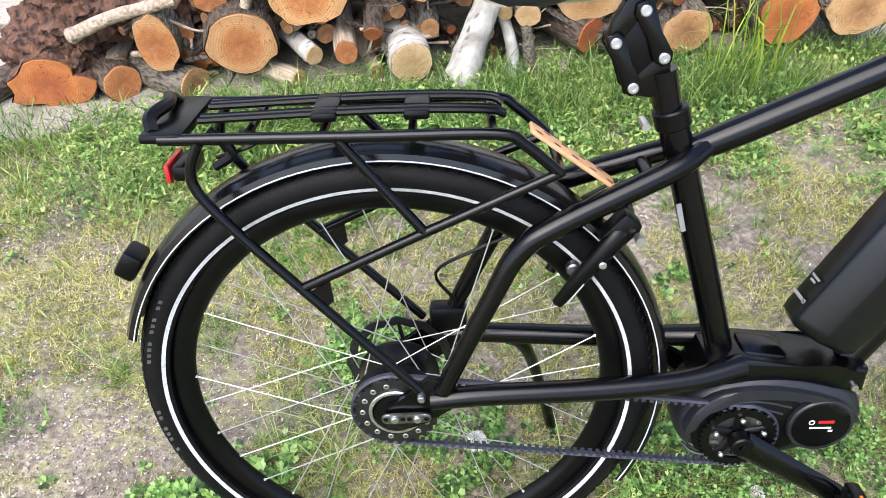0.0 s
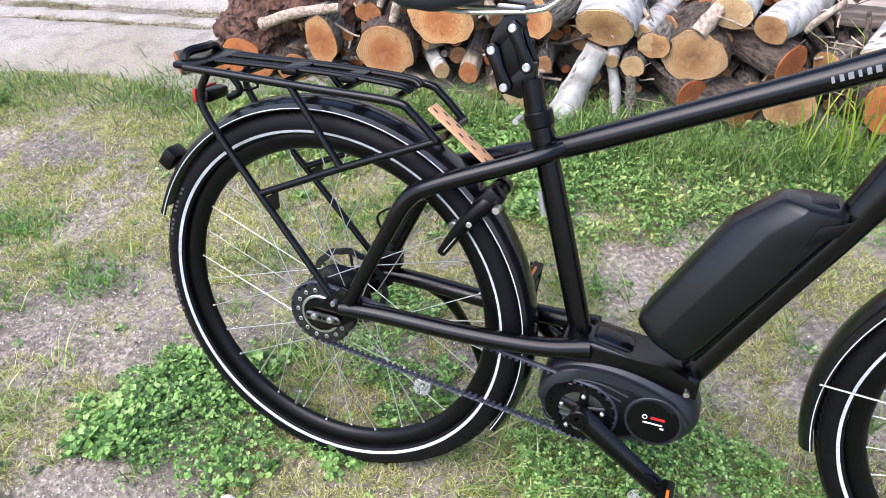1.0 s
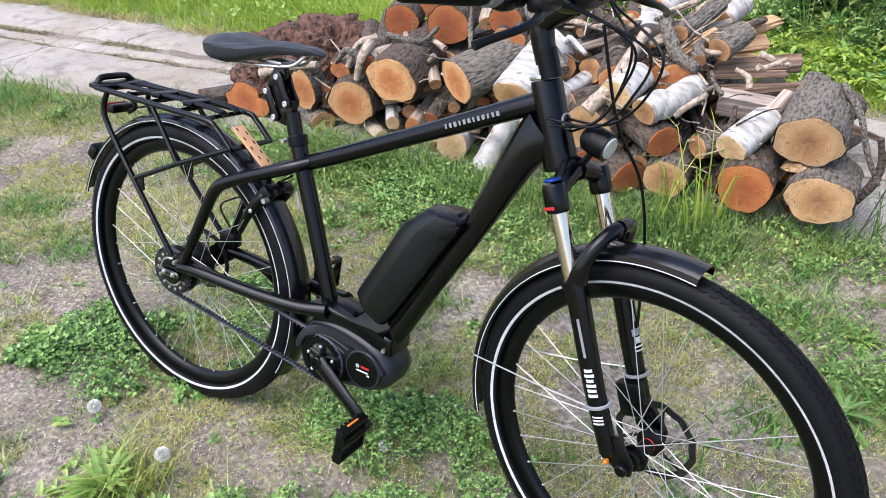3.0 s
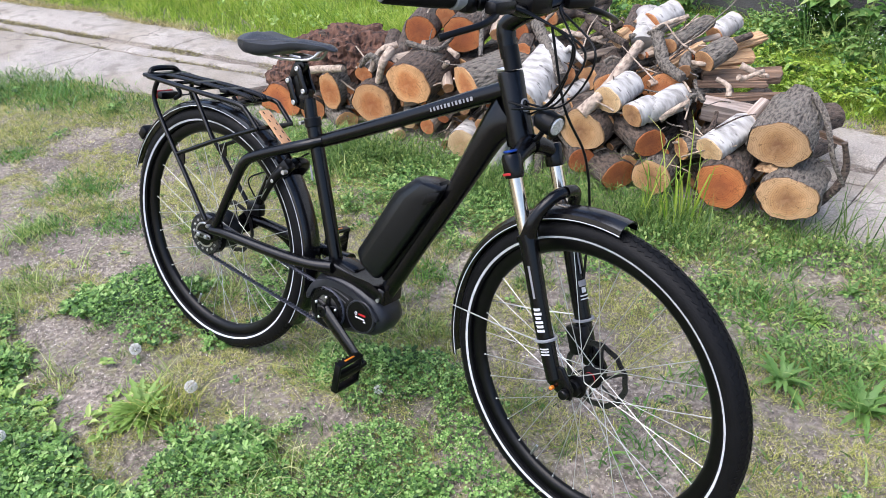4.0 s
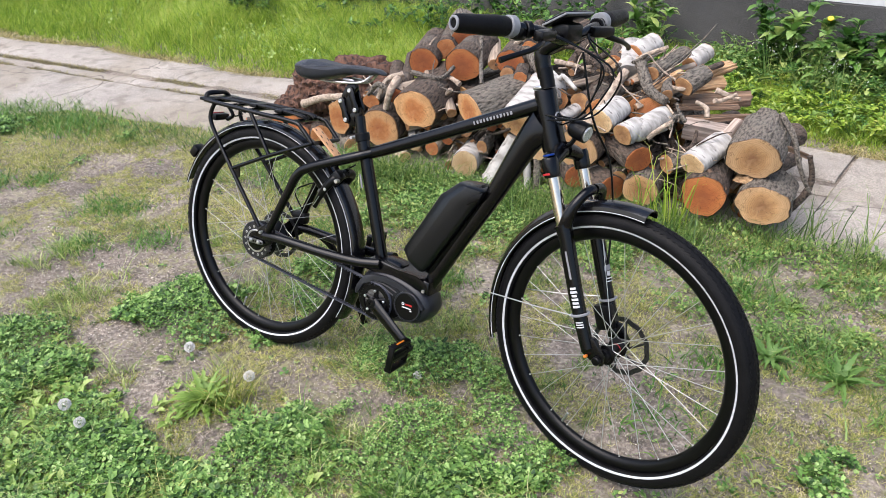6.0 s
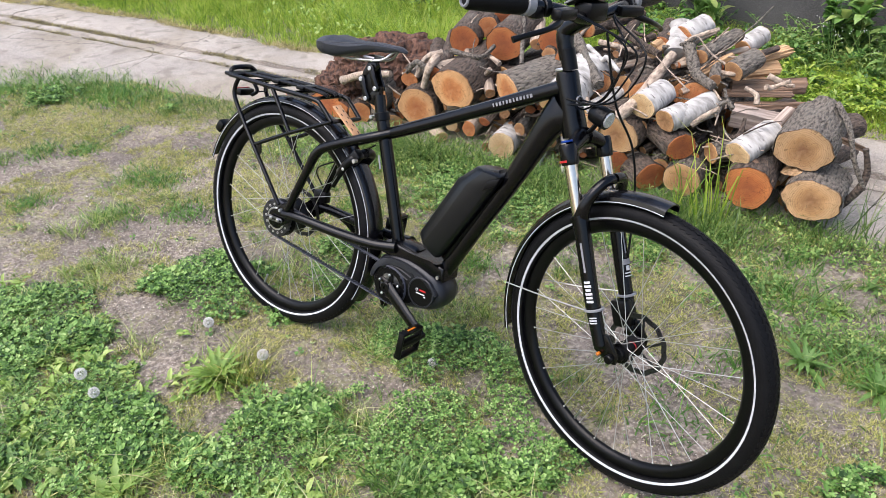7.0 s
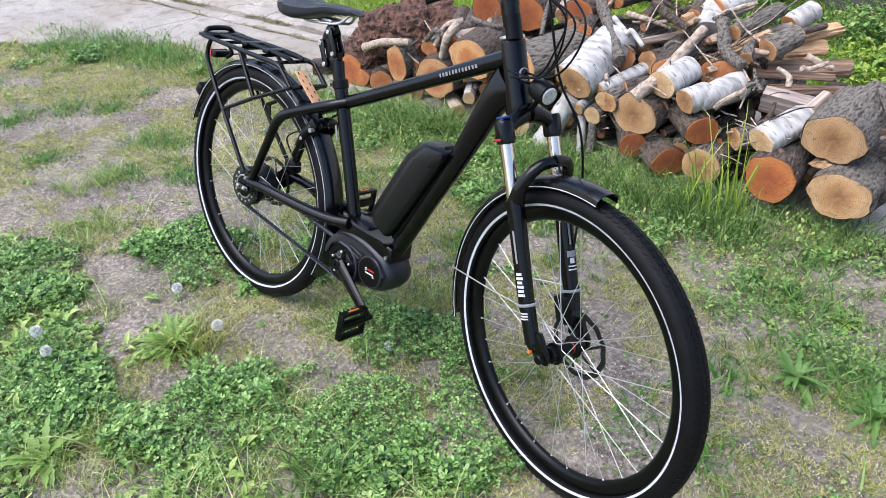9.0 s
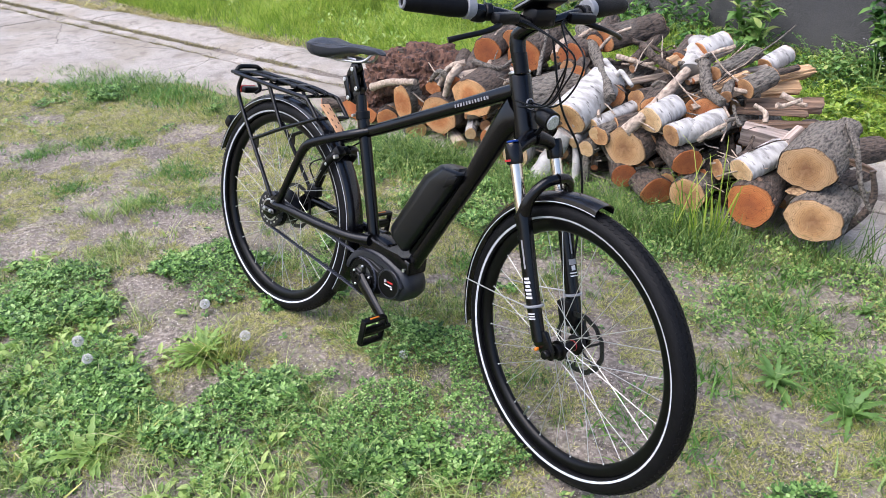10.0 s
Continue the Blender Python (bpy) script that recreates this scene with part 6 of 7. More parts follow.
JOINTMOSS = greens("brown joint moss", [(0.1, (0.07, 0.055, 0.03)), (0.45, (0.17, 0.14, 0.06)), (0.75, (0.27, 0.24, 0.09)), (0.95, (0.4, 0.36, 0.16))], 0.15, 0.7)
DRYTURF = greens("dry fringe grass", [(0.1, (0.14, 0.13, 0.04)), (0.4, (0.34, 0.3, 0.1)), (0.7, (0.5, 0.42, 0.18)), (0.95, (0.6, 0.52, 0.3))], 0.3, 0.6)
CUSHION = greens("dark cushion grass", [(0.1, (0.05, 0.13, 0.02)), (0.5, (0.11, 0.25, 0.04)), (0.9, (0.24, 0.4, 0.08))], 0.3, 0.45, 3.0, 0.8)
PALEGRASS = greens("pale grass blades", [(0.12, (0.1, 0.19, 0.03)), (0.4, (0.26, 0.37, 0.08)), (0.65, (0.42, 0.5, 0.15)), (0.9, (0.6, 0.58, 0.3))], 0.35, 0.42, 3.0, 0.85)
PUFF = mat("seed head fluff", (0.7, 0.68, 0.64), 0.9, 0, 0.08, 80)
BLOOM = mat("tiny white flowers", (0.8, 0.8, 0.76), 0.7, 0, 0.05, 80)
YELLOW = mat("yellow flower", (0.8, 0.5, 0.02), 0.6, 0, 0.1, 80)
STRAW = stops(mat("dry straw bits", (0.5, 0.42, 0.3), 0.8, 0, 0.2, 30, island=0.95), [(0.1, (0.05, 0.04, 0.034)), (0.35, (0.2, 0.16, 0.13)), (0.6, (0.4, 0.34, 0.27)), (0.85, (0.6, 0.53, 0.44)), (0.98, (0.74, 0.69, 0.62))])


def sheet(name, verts, faces, material, label, category, smooth=False):
    me = bpy.data.meshes.new(name)
    me.from_pydata(verts.tolist(), [], faces)
    if smooth:
        me.shade_smooth()
    me.materials.append(material)
    return tagged(new(name, me), label, category, kind="stuff")


def blades(x, y, z, height, width, lean, curl, seed, short=False):
    """Bent, tapering blades; short ones have one bend less."""
    g = np.random.default_rng(seed)
    n = len(x)
    az, tw = g.random(n) * 6.283, g.random(n) * 6.283
    ln = lean * (0.3 + g.random(n))
    dx, dy = np.cos(az), np.sin(az)
    sx, sy = np.cos(tw), np.sin(tw)
    base = np.stack([x, y, z - 0.003], 1)
    side = np.stack([sx, sy, np.zeros(n)], 1) * (width / 2)[:, None]
    mid = base + np.stack([dx * ln * 0.4 * height, dy * ln * 0.4 * height, height * 0.58], 1)
    hi = base + np.stack([dx * ln * 0.75 * height, dy * ln * 0.75 * height, height * 0.85], 1)
    tip = base + np.stack([dx * ln * (1 + curl) * height, dy * ln * (1 + curl) * height, height * (1 - 0.25 * curl * g.random(n))], 1)
    if short:
        v = np.stack([base - side, base + side, tip + side * 0.35, tip - side * 0.35], 1).reshape(-1, 3)
        k = np.arange(n) * 4
        return v, np.stack([k, k + 1, k + 2, k + 3], 1).tolist()
    v = np.stack([base - side, base + side, mid + side * 0.8, mid - side * 0.8, hi + side * 0.5, hi - side * 0.5, tip], 1).reshape(-1, 3)
    k = np.arange(n) * 7
    quads = np.concatenate([np.stack([k, k + 1, k + 2, k + 3], 1), np.stack([k + 3, k + 2, k + 4, k + 5], 1)]).tolist()
    return v, quads + np.stack([k + 5, k + 4, k + 6], 1).tolist()


def blob(x, y, rows):
    out = np.zeros(len(x))
    for cx, cy, rx, ry, k in rows:
        out += k * np.exp(-(((x - cx) / rx) ** 2 + ((y - cy) / ry) ** 2))
    return out


BARE = ((-0.29, -0.39, 0.14, 0.13, 1.6), (0.27, -0.2, 0.15, 0.09, 2.0), (0.2, -0.3, 0.1, 0.08, 0.8), (0.2, -0.56, 0.08, 0.07, 1.4), (0.64, -0.14, 0.07, 0.06, 1.0), (0.75, 0.3, 0.1, 0.14, 1.0), (0.96, -0.19, 0.06, 0.08, 1.5), (1.21, 0.4, 0.2, 0.33, 1.1), (1.61, 0.39, 0.15, 0.26, 1.1), (-1.51, 0.35, 0.2, 0.31, 0.8), (-0.73, 0.08, 0.19, 0.17, 1.0), (-1.78, 0.1, 0.18, 0.23, 0.8), (-0.04, -0.19, 0.06, 0.06, 1.2), (-0.54, -0.35, 0.1, 0.07, 1.1), (-0.97, -0.28, 0.13, 0.15, 1.0), (-1.24, 0.5, 0.17, 0.18, 0.6), (-0.36, 0.01, 0.11, 0.09, 0.8))
# thick clover before the bicycle, and under and beyond it: place, reach, strength
LUSH_NEAR = ((0.77, -0.24, 0.17, 0.15, 2.6), (-0.64, -0.61, 0.34, 0.27, 2.4), (-0.36, -0.13, 0.18, 0.17, 3.59), (0.83, -0.33, 0.18, 0.19, 1.6), (1.01, -0.13, 0.11, 0.13, 1.5), (-0.1, -0.69, 0.12, 0.1, 1.4), (-0.09, -0.9, 0.27, 0.24, 1.4), (0.32, -0.46, 0.12, 0.09, 1.3), (0.42, -0.2, 0.15, 0.16, 1.3), (1.14, -0.11, 0.1, 0.09, 1.3), (0.06, -0.72, 0.11, 0.09, 1.2), (0.27, -0.69, 0.14, 0.1, 1.2), (0.48, -0.64, 0.19, 0.24, 1.2), (0.3, -0.04, 0.09, 0.05, 1.0), (0.48, -0.47, 0.16, 0.16, 1.0), (0.11, -0.81, 0.13, 0.19, 0.9), (-0.02, -0.18, 0.09, 0.09, 0.9), (0.02, -0.11, 0.08, 0.08, 0.8))
LUSH_FAR = ((-0.02, 0.17, 0.19, 0.19, 1.5), (0.61, 0.08, 0.13, 0.13, 2.21), (-2.7, 0.59, 0.19, 0.22, 1.5), (0.45, 0.03, 0.12, 0.08, 2.39), (0.71, 0.1, 0.12, 0.09, 1.3), (0.34, 1.07, 0.36, 0.2, 1.3), (0.85, 0.14, 0.12, 0.1, 1.2), (0.08, 1.06, 0.23, 0.3, 1.2), (-0.09, 1.2, 0.27, 0.29, 1.2), (0.8, 0.89, 0.16, 0.17, 1.1), (1.72, 0.26, 0.12, 0.16, 1.1), (0.11, 0.06, 0.08, 0.09, 1.0), (0.3, 0.88, 0.16, 0.14, 0.9), (1.44, 1.16, 0.3, 0.28, 0.9), (0.89, 0.5, 0.1, 0.1, 0.8), (-0.18, 0.42, 0.16, 0.14, 0.75), (0.06, 0.6, 0.14, 0.12, 0.7), (-0.33, 0.78, 0.14, 0.12, 0.7), (0.6, 0.52, 0.1, 0.1, 0.7), (-2.01, 1.01, 0.21, 0.25, 0.6))


def scatter(n, x0, x1, y0, y1, seed, weight):
    g = np.random.default_rng(seed)
    x, y = x0 + (x1 - x0) * g.random(n), y0 + (y1 - y0) * g.random(n)
    keep = g.random(n) < weight(x, y)
    return x[keep], y[keep]


EDGE_X = np.linspace(-14, 14, 561)
NEAR_Y, FAR_Y = np.array([near_edge(a) for a in EDGE_X]), np.array([far_edge(a) for a in EDGE_X])


def off_slab(x, y, margin=0.0):
    u = x - 0.12 * (y - 1.4)
    return (y < np.interp(u, EDGE_X, NEAR_Y) + margin) | (y > np.interp(u, EDGE_X, FAR_Y) - margin)


def lush(x, y):
    """How thickly clover grows: patches with ragged edges."""
    ragged = 1.1 * (N2(x, y) - 0.5) + 0.9 * (N3(x, y) - 0.5)
    return np.clip(0.9 * (blob(x, y, LUSH_NEAR) + blob(x, y, LUSH_FAR)) - 0.9 * blob(x, y, BARE) + ragged, 0, 2.2)


def turf_weight(x, y):
    """Yellowish cushions with soil between them, thicker towards the path."""
    fade = np.clip((x + 3.7) * 1.4, 0, 1) * np.clip((2.7 - x) * 1.6, 0, 1) * np.clip((y + 1.35) * 2.5, 0, 1)
    field = 0.42 + 0.3 * np.clip((0.15 - x) * 2.5, 0, 1) * np.clip((y + 0.5) * 3, 0, 1) + 0.22 * (y > 0.45) * (x > -0.5) + 0.3 * np.clip((y - 0.62) * 3, 0, 1) * (x < -0.8)
    w = field + 1.5 * (N1(x, y) - 0.5) + 2.2 * (N2(x + 5, y) - 0.5) + 1.3 * (N3(x + 2, y) - 0.5) - 0.5 * blob(x, y, BARE)
    return np.where(off_slab(x, y), np.clip(1.9 * w, 0.02, 1) * fade, 0)


def clumps(n, x0, x1, y0, y1, seed, weight, per, spread):
    """Places of blades gathered in small clumps, with how strongly each clump grows."""
    g = np.random.default_rng(seed)
    cx, cy = scatter(n, x0, x1, y0, y1, seed, weight)
    k = g.integers(per[0], per[1], len(cx))
    size = np.repeat(g.uniform(0.6, 1.4, len(cx)), k)
    px = np.repeat(cx, k) + g.normal(0, spread, k.sum()) * size
    py = np.repeat(cy, k) + g.normal(0, spread, k.sum()) * size
    keep = off_slab(px, py, 0.015)
    return px[keep], py[keep], size[keep]


g = np.random.default_rng(11)
# tight cushions of short yellow-green grass
x, y, s = clumps(125000, -3.6, 2.6, -1.25, 1.75, 22, turf_weight, (9, 16), 0.0065)
v, f = blades(x, y, ground_height(x, y), s * g.uniform(0.005, 0.0135, len(x)), g.uniform(0.0016, 0.003, len(x)), 0.95, 0.5, 32, True)
sheet("yellow_turf", v, f, MOSSY, "thin yellowish turf in small clumps over soil", "grass")
x, y, s = clumps(15000, -3.6, 2.6, -1.25, 1.75, 21, lambda x, y: np.where(off_slab(x, y), np.clip(0.05 - 0.12 * (x < -0.6) + 0.3 * lush(x, y) + 1.5 * (N2(x + 7, y) - 0.6) - 0.5 * blob(x, y, BARE) + 0.25 * (y > 0.7) * (x > -0.3), 0.0, 1), 0), (8, 20), 0.011)
v, f = blades(x, y, ground_height(x, y), s * g.uniform(0.015, 0.045, len(x)), g.uniform(0.002, 0.0038, len(x)), 1.1, 0.6, 31)
sheet("short_grass", v, f, GRASS, "short uneven green grass over soil", "grass")

# pale grass standing through the clover
x, y, s = clumps(2300, -1.2, 1.5, -1.25, 0.3, 27, lambda x, y: np.clip(0.35 + 1.5 * (N2(x + 3, y) - 0.5) + 1.2 * (N3(x + 8, y) - 0.5) - 0.8 * blob(x, y, BARE) - 0.35 * (y > -0.3), 0, 1), (8, 16), 0.012)
v, f = blades(x, y, ground_height(x, y), s * g.uniform(0.03, 0.062, len(x)), g.uniform(0.0022, 0.0042, len(x)), 1.25, 0.6, 39)
sheet("pale_grass", v, f, PALEGRASS, "pale grass blades standing through the clover", "grass")


def clover_patch():
    """A closed canopy in the thick patches, single plants at their edges."""
    x, y = scatter(230000, -3.2, 2.4, -1.3, 1.45, 23, lambda x, y: np.where(off_slab(x, y), np.clip((lush(x, y) - 0.42 - 2.2 * np.clip(N3(x + 4, y) - 0.5, 0, 1) - 1.3 * np.clip(N2(x + 11, y) - 0.52, 0, 1)) * 1.3, 0.004, 1) * np.clip(1.15 - 0.55 * (y > 0.6), 0, 1), 0))
    g = np.random.default_rng(41)
    n = len(x)
    mound = np.clip(lush(x, y) - 0.3, 0.05, 1.2)
    z = ground_height(x, y) + 0.004 + 0.034 * mound * g.random(n) ** 0.7 + 0.012 * mound * N3(x + 9, y)
    size = g.uniform(0.0048, 0.0104, n) * (0.85 + 0.9 * np.clip((N2(x + 2, y + 6) - 0.45) * 4, 0, 1))
    turn = g.random(n) * 6.283
    tx, ty = g.normal(0, 0.33, n), g.normal(0, 0.33, n)
    out = []
    for leaf in range(3):
        a = turn + leaf * 2.0944
        ca, sa = np.cos(a), np.sin(a)
        pts = []
        for r, w, up in ((0.06, 0.0, 0.0), (0.55, -0.46, 0.16), (1.03, -0.33, 0.2), (0.97, 0.0, 0.04), (1.03, 0.33, 0.2), (0.55, 0.46, 0.16)):
            px, py = (ca * r - sa * w) * size, (sa * r + ca * w) * size
            pts.append(np.stack([x + px, y + py, z + up * size + px * tx + py * ty], 1))
        out.append(np.stack(pts, 1))
    v = np.stack(out, 1).reshape(-1, 3)
    k = np.arange(n * 3) * 6
    faces = np.stack([k, k + 1, k + 2, k + 3], 1).tolist() + np.stack([k, k + 3, k + 4, k + 5], 1).tolist()
    return sheet("clover", v, faces, CLOVER, "dense low clover with three-part leaves", "clover")


clover_patch()
# straw, petals and grit on bare soil
x, y = scatter(210000, -3.2, 2.5, -1.25, 1.5, 24, lambda x, y: np.where(off_slab(x, y), np.clip(0.3 + 0.7 * (x < -0.5) + 0.55 * blob(x, y, BARE) + 1.2 * (N2(x, y) - 0.5) + 1.2 * (N3(x, y) - 0.5), 0.2, 1), 0))
n = len(x)
a, ln, wd = g.random(n) * 6.283, g.uniform(0.0009, 0.0032, n) * g.uniform(0.5, 1.7, n), g.uniform(0.0005, 0.0014, n)
c = np.stack([x, y, ground_height(x, y) + g.uniform(0.001, 0.006, n)], 1)
d = np.stack([np.cos(a) * ln, np.sin(a) * ln, g.normal(0, 0.0008, n)], 1)
s = np.stack([-np.sin(a) * wd, np.cos(a) * wd, g.normal(0, 0.0004, n)], 1)
up = np.array([0, 0, 0.0014])
v = np.stack([c - d - s, c + d - s + up, c + d * 0.8 + s, c - d * 0.7 + s + up], 1).reshape(-1, 3)
k = np.arange(n) * 4
sheet("straw_bits", v, np.concatenate([np.stack([k, k + 1, k + 2], 1), np.stack([k, k + 2, k + 3], 1)]).tolist(), STRAW, "scattered pale straw bits and grit", "litter")

# the thin lawn goes on past what the path lies along
x, y, s = clumps(30000, -10.0, 9.0, -8.0, 2.0, 26, lambda x, y: np.where(off_slab(x, y) & ((x < -2.9) | (x > 2.1) | (y < -1.0)), np.clip(0.7 + 1.2 * (N1(x, y) - 0.5), 0, 1), 0), (4, 7), 0.03)
v, f = blades(x, y, ground_height(x, y), s * g.uniform(0.015, 0.035, len(x)), g.uniform(0.008, 0.016, len(x)), 1.6, 0.5, 36, True)
sheet("outer_turf", v, f, MOSSY, "thin yellowish turf further off", "grass")
# moss in the path's joints and over the narrow strip between them
x = g.uniform(-9, 1.2, 24000)
across = g.random(len(x))
y = np.interp(x, EDGE_X, np.array([middle(a) for a in EDGE_X])) - 0.005 + np.where(across < 0.45, g.normal(0, 0.022, len(x)), np.where(across < 0.65, -0.15 + g.normal(0, 0.012, len(x)), -0.15 * g.random(len(x))))
keep = N2(x, y) + 0.25 * (across < 0.65) > 0.5
x, y = x[keep], y[keep]
v, f = blades(x + 0.12 * (y - 1.4), y, np.full(len(x), 0.004), g.uniform(0.006, 0.016, len(x)), g.uniform(0.003, 0.006, len(x)), 1.6, 0.5, 37, True)
sheet("joint_moss", v, f, JOINTMOSS, "brown and olive moss in the joints of the path", "moss")
# dry fringe where the meadow meets the path
x = g.uniform(-9, 4, 24000)
y = np.interp(x, EDGE_X, FAR_Y) + np.abs(g.normal(0, 0.08, len(x))) - 0.05
keep = N2(x, y) > 0.42
x, y = x[keep], y[keep]
v, f = blades(x + 0.12 * (y - 1.4), y, ground_height(x, y) + 0.01, g.uniform(0.01, 0.035, len(x)), g.uniform(0.003, 0.006, len(x)), 1.4, 0.5, 38, True)
sheet("dry_fringe", v, f, DRYTURF, "dry yellow-brown grass along the path's edge", "grass")
# meadow beyond the path
x, y, s = clumps(60000, -9.0, 4.5, 1.9, 3.95, 25, lambda x, y: np.where(off_slab(x, y, -0.03) & (y > 1.6), np.clip(0.75 + (N1(x, y) - 0.5) * 0.8, 0, 1) * np.clip((y - np.interp(x, EDGE_X, FAR_Y)) * 5 + 0.35, 0, 1), 0), (5, 9), 0.014)
hh = s * np.clip((y - np.interp(x, EDGE_X, FAR_Y)) * 0.3 + 0.03, 0.025, 0.16) * np.interp(x, [-1.0, 0.4, 1.2], [1.0, 0.7, 0.5]) * g.uniform(0.5, 1.15, len(x)) * (0.6 + 0.8 * N1(x, y))
v, f = blades(x, y, ground_height(x, y), hh, g.uniform(0.003, 0.0065, len(x)), 0.75, 0.7, 33)
sheet("meadow_grass", v, f, MEADOW, "tall meadow grass beyond the path, sunlight put into its green", "grass")


def tuft(x, y, count, height, spread, seed, lean=0.5, width=0.006, material=None, label="tuft of long green grass", name="grass_tuft", category="grass"):
    g = np.random.default_rng(seed)
    px, py = x + g.normal(0, spread, count), y + g.normal(0, spread, count)
    v, f = blades(px, py, ground_height(px, py), height * g.uniform(0.5, 1.1, count), width * g.uniform(0.6, 1.2, count), lean, 0.7, seed + 1)
    v -= np.array([x, y, 0])
    me = bpy.data.meshes.new(name)
    me.from_pydata(v.tolist(), [], f)
    me.materials.append(material or GRASS)
    ob = tagged(new(name, me), label, category, kind="stuff")
    ob.location = (x, y, 0)
    return ob


def leaf_mesh(length, width, steps=6, fold=0.25, droop=0.5, lobes=0.0):
    """One broad leaf along +y, folded at its midrib and drooping at its tip."""
    pts = []
    for i in range(steps + 1):
        t = i / steps
        w = width * math.sin(math.pi * min(1, 0.12 + t * 0.9)) ** 0.8 * (1 + lobes * (0.5 if i % 2 else -0.5))
        if i == steps:
            w = 0.0006
        z = length * (0.5 * t - droop * t * t)
        pts.append(((-w, length * t, z + fold * w), (0, length * t, z), (w, length * t, z + fold * w)))
    return pts


def leaf_rows(bm, m, length, width, steps, fold, droop, lobes=0.0):
    rows = [[bm.verts.new(m @ Vector(q)) for q in row] for row in leaf_mesh(length, width, steps, fold, droop, lobes)]
    for a, b in zip(rows, rows[1:]):
        for j in range(2):
            bm.faces.new((a[j], a[j + 1], b[j + 1], b[j]))


def soil_at(x, y):
    return float(ground_height(np.array([x]), np.array([y]))[0])


def rosette(x, y, count, length, width, seed, name="weed", label="broad-leaved green weed in the grass", lift=0.55, lobes=0.0, material=None):
    """A rosette whose leaves are parts of it."""
    g = random.Random(seed)
    ob = tagged(new(name), label, "plant")
    ob.location = (x, y, soil_at(x, y))
    for k in range(count):
        sc = g.uniform(0.5, 1.1)
        bm = bmesh.new()
        m = Matrix.Rotation(k * 2.4 + g.uniform(-0.4, 0.4), 4, "Z") @ Matrix.Rotation(g.uniform(-0.1, lift), 4, "X") @ Matrix.Translation((0, 0.004, 0.002))
        leaf_rows(bm, m, length * sc, width * sc * g.uniform(0.45, 0.95), 11, 0.3, g.uniform(0.35, 0.8), lobes)
        part("leaf", bm, material or BROAD, ob)
    return ob


rosette(0.1, -0.442, 90, 0.115, 0.0105, 3, "dandelion_plant", "leafy dandelion rosette with jagged leaves", 0.95, 0.95, ROSETTE)
tuft(0.15, -0.39, 120, 0.1, 0.035, 224, 0.9, 0.004, MOSSY, "tuft of pale grass behind the dandelion")
rosette(-0.05, -0.99, 40, 0.085, 0.011, 4, lobes=0.6)
rosette(-0.03, -0.92, 34, 0.075, 0.009, 5, lobes=0.8)
for k, (x, y, n, ln, wd) in enumerate(((0.236, -0.875, 22, 0.11, 0.016), (0.268, -0.707, 20, 0.09, 0.008), (1.5, 0.64, 30, 0.1, 0.013), (1.5, 0.98, 26, 0.075, 0.009), (1.71, 0.64, 28, 0.11, 0.012), (1.46, 0.8, 22, 0.06, 0.009), (1.72, 0.9, 24, 0.075, 0.01), (1.86, 0.7, 24, 0.075, 0.01), (1.58, 1.2, 22, 0.06, 0.009), (0.62, -0.62, 14, 0.06, 0.007), (-0.42, -0.8, 16, 0.08, 0.012), (0.95, -0.6, 14, 0.07, 0.009))):
    rosette(x, y, n, ln, wd, 70 + k, "weed", "leafy green weed rosette in the grass", 0.8, 0.8 if k % 2 else 0.5, BROAD if k % 3 else ROSETTE)
tuft(0.8, -0.483, 150, 0.11, 0.05, 221, 0.9, 0.005, GRASS, "tuft of long grass with dry blades")
tuft(0.44, -0.387, 120, 0.08, 0.05, 222, 1.1, 0.004, GRASS, "tuft of long grass with dry blades")
tuft(0.3, -0.72, 90, 0.09, 0.07, 223, 1.2, 0.0035, MOSSY, "dry pale grass blades lying flat")


def weed_carpet(name, n, x0, x1, y0, y1, seed, weight, size, label, material, tall=0.06):
    """Many small leafy weeds that nobody could count."""
    g = random.Random(seed)
    xs, ys = scatter(n, x0, x1, y0, y1, seed, weight)
    bm_v, bm_f = [], []
    for x, y in zip(xs, ys):
        z = soil_at(x, y)
        for k in range(g.randint(5, 10)):
            ln = size * g.uniform(0.5, 1.25)
            m = Matrix.Translation((x + g.gauss(0, 0.012), y + g.gauss(0, 0.012), z + g.uniform(0, tall))) @ Matrix.Rotation(g.uniform(0, 6.28), 4, "Z") @ Matrix.Rotation(g.uniform(-0.2, 0.9), 4, "X")
            base = len(bm_v)
            rows = leaf_mesh(ln, ln * g.uniform(0.16, 0.34), 3, 0.3, g.uniform(0.3, 0.7))
            for row in rows:
                bm_v.extend(tuple(m @ Vector(q)) for q in row)
            for i in range(3):
                for j in range(2):
                    bm_f.append((base + 3 * i + j, base + 3 * i + j + 1, base + 3 * i + j + 4, base + 3 * i + j + 3))
    return sheet(name, np.array(bm_v), bm_f, material, label, "plants")


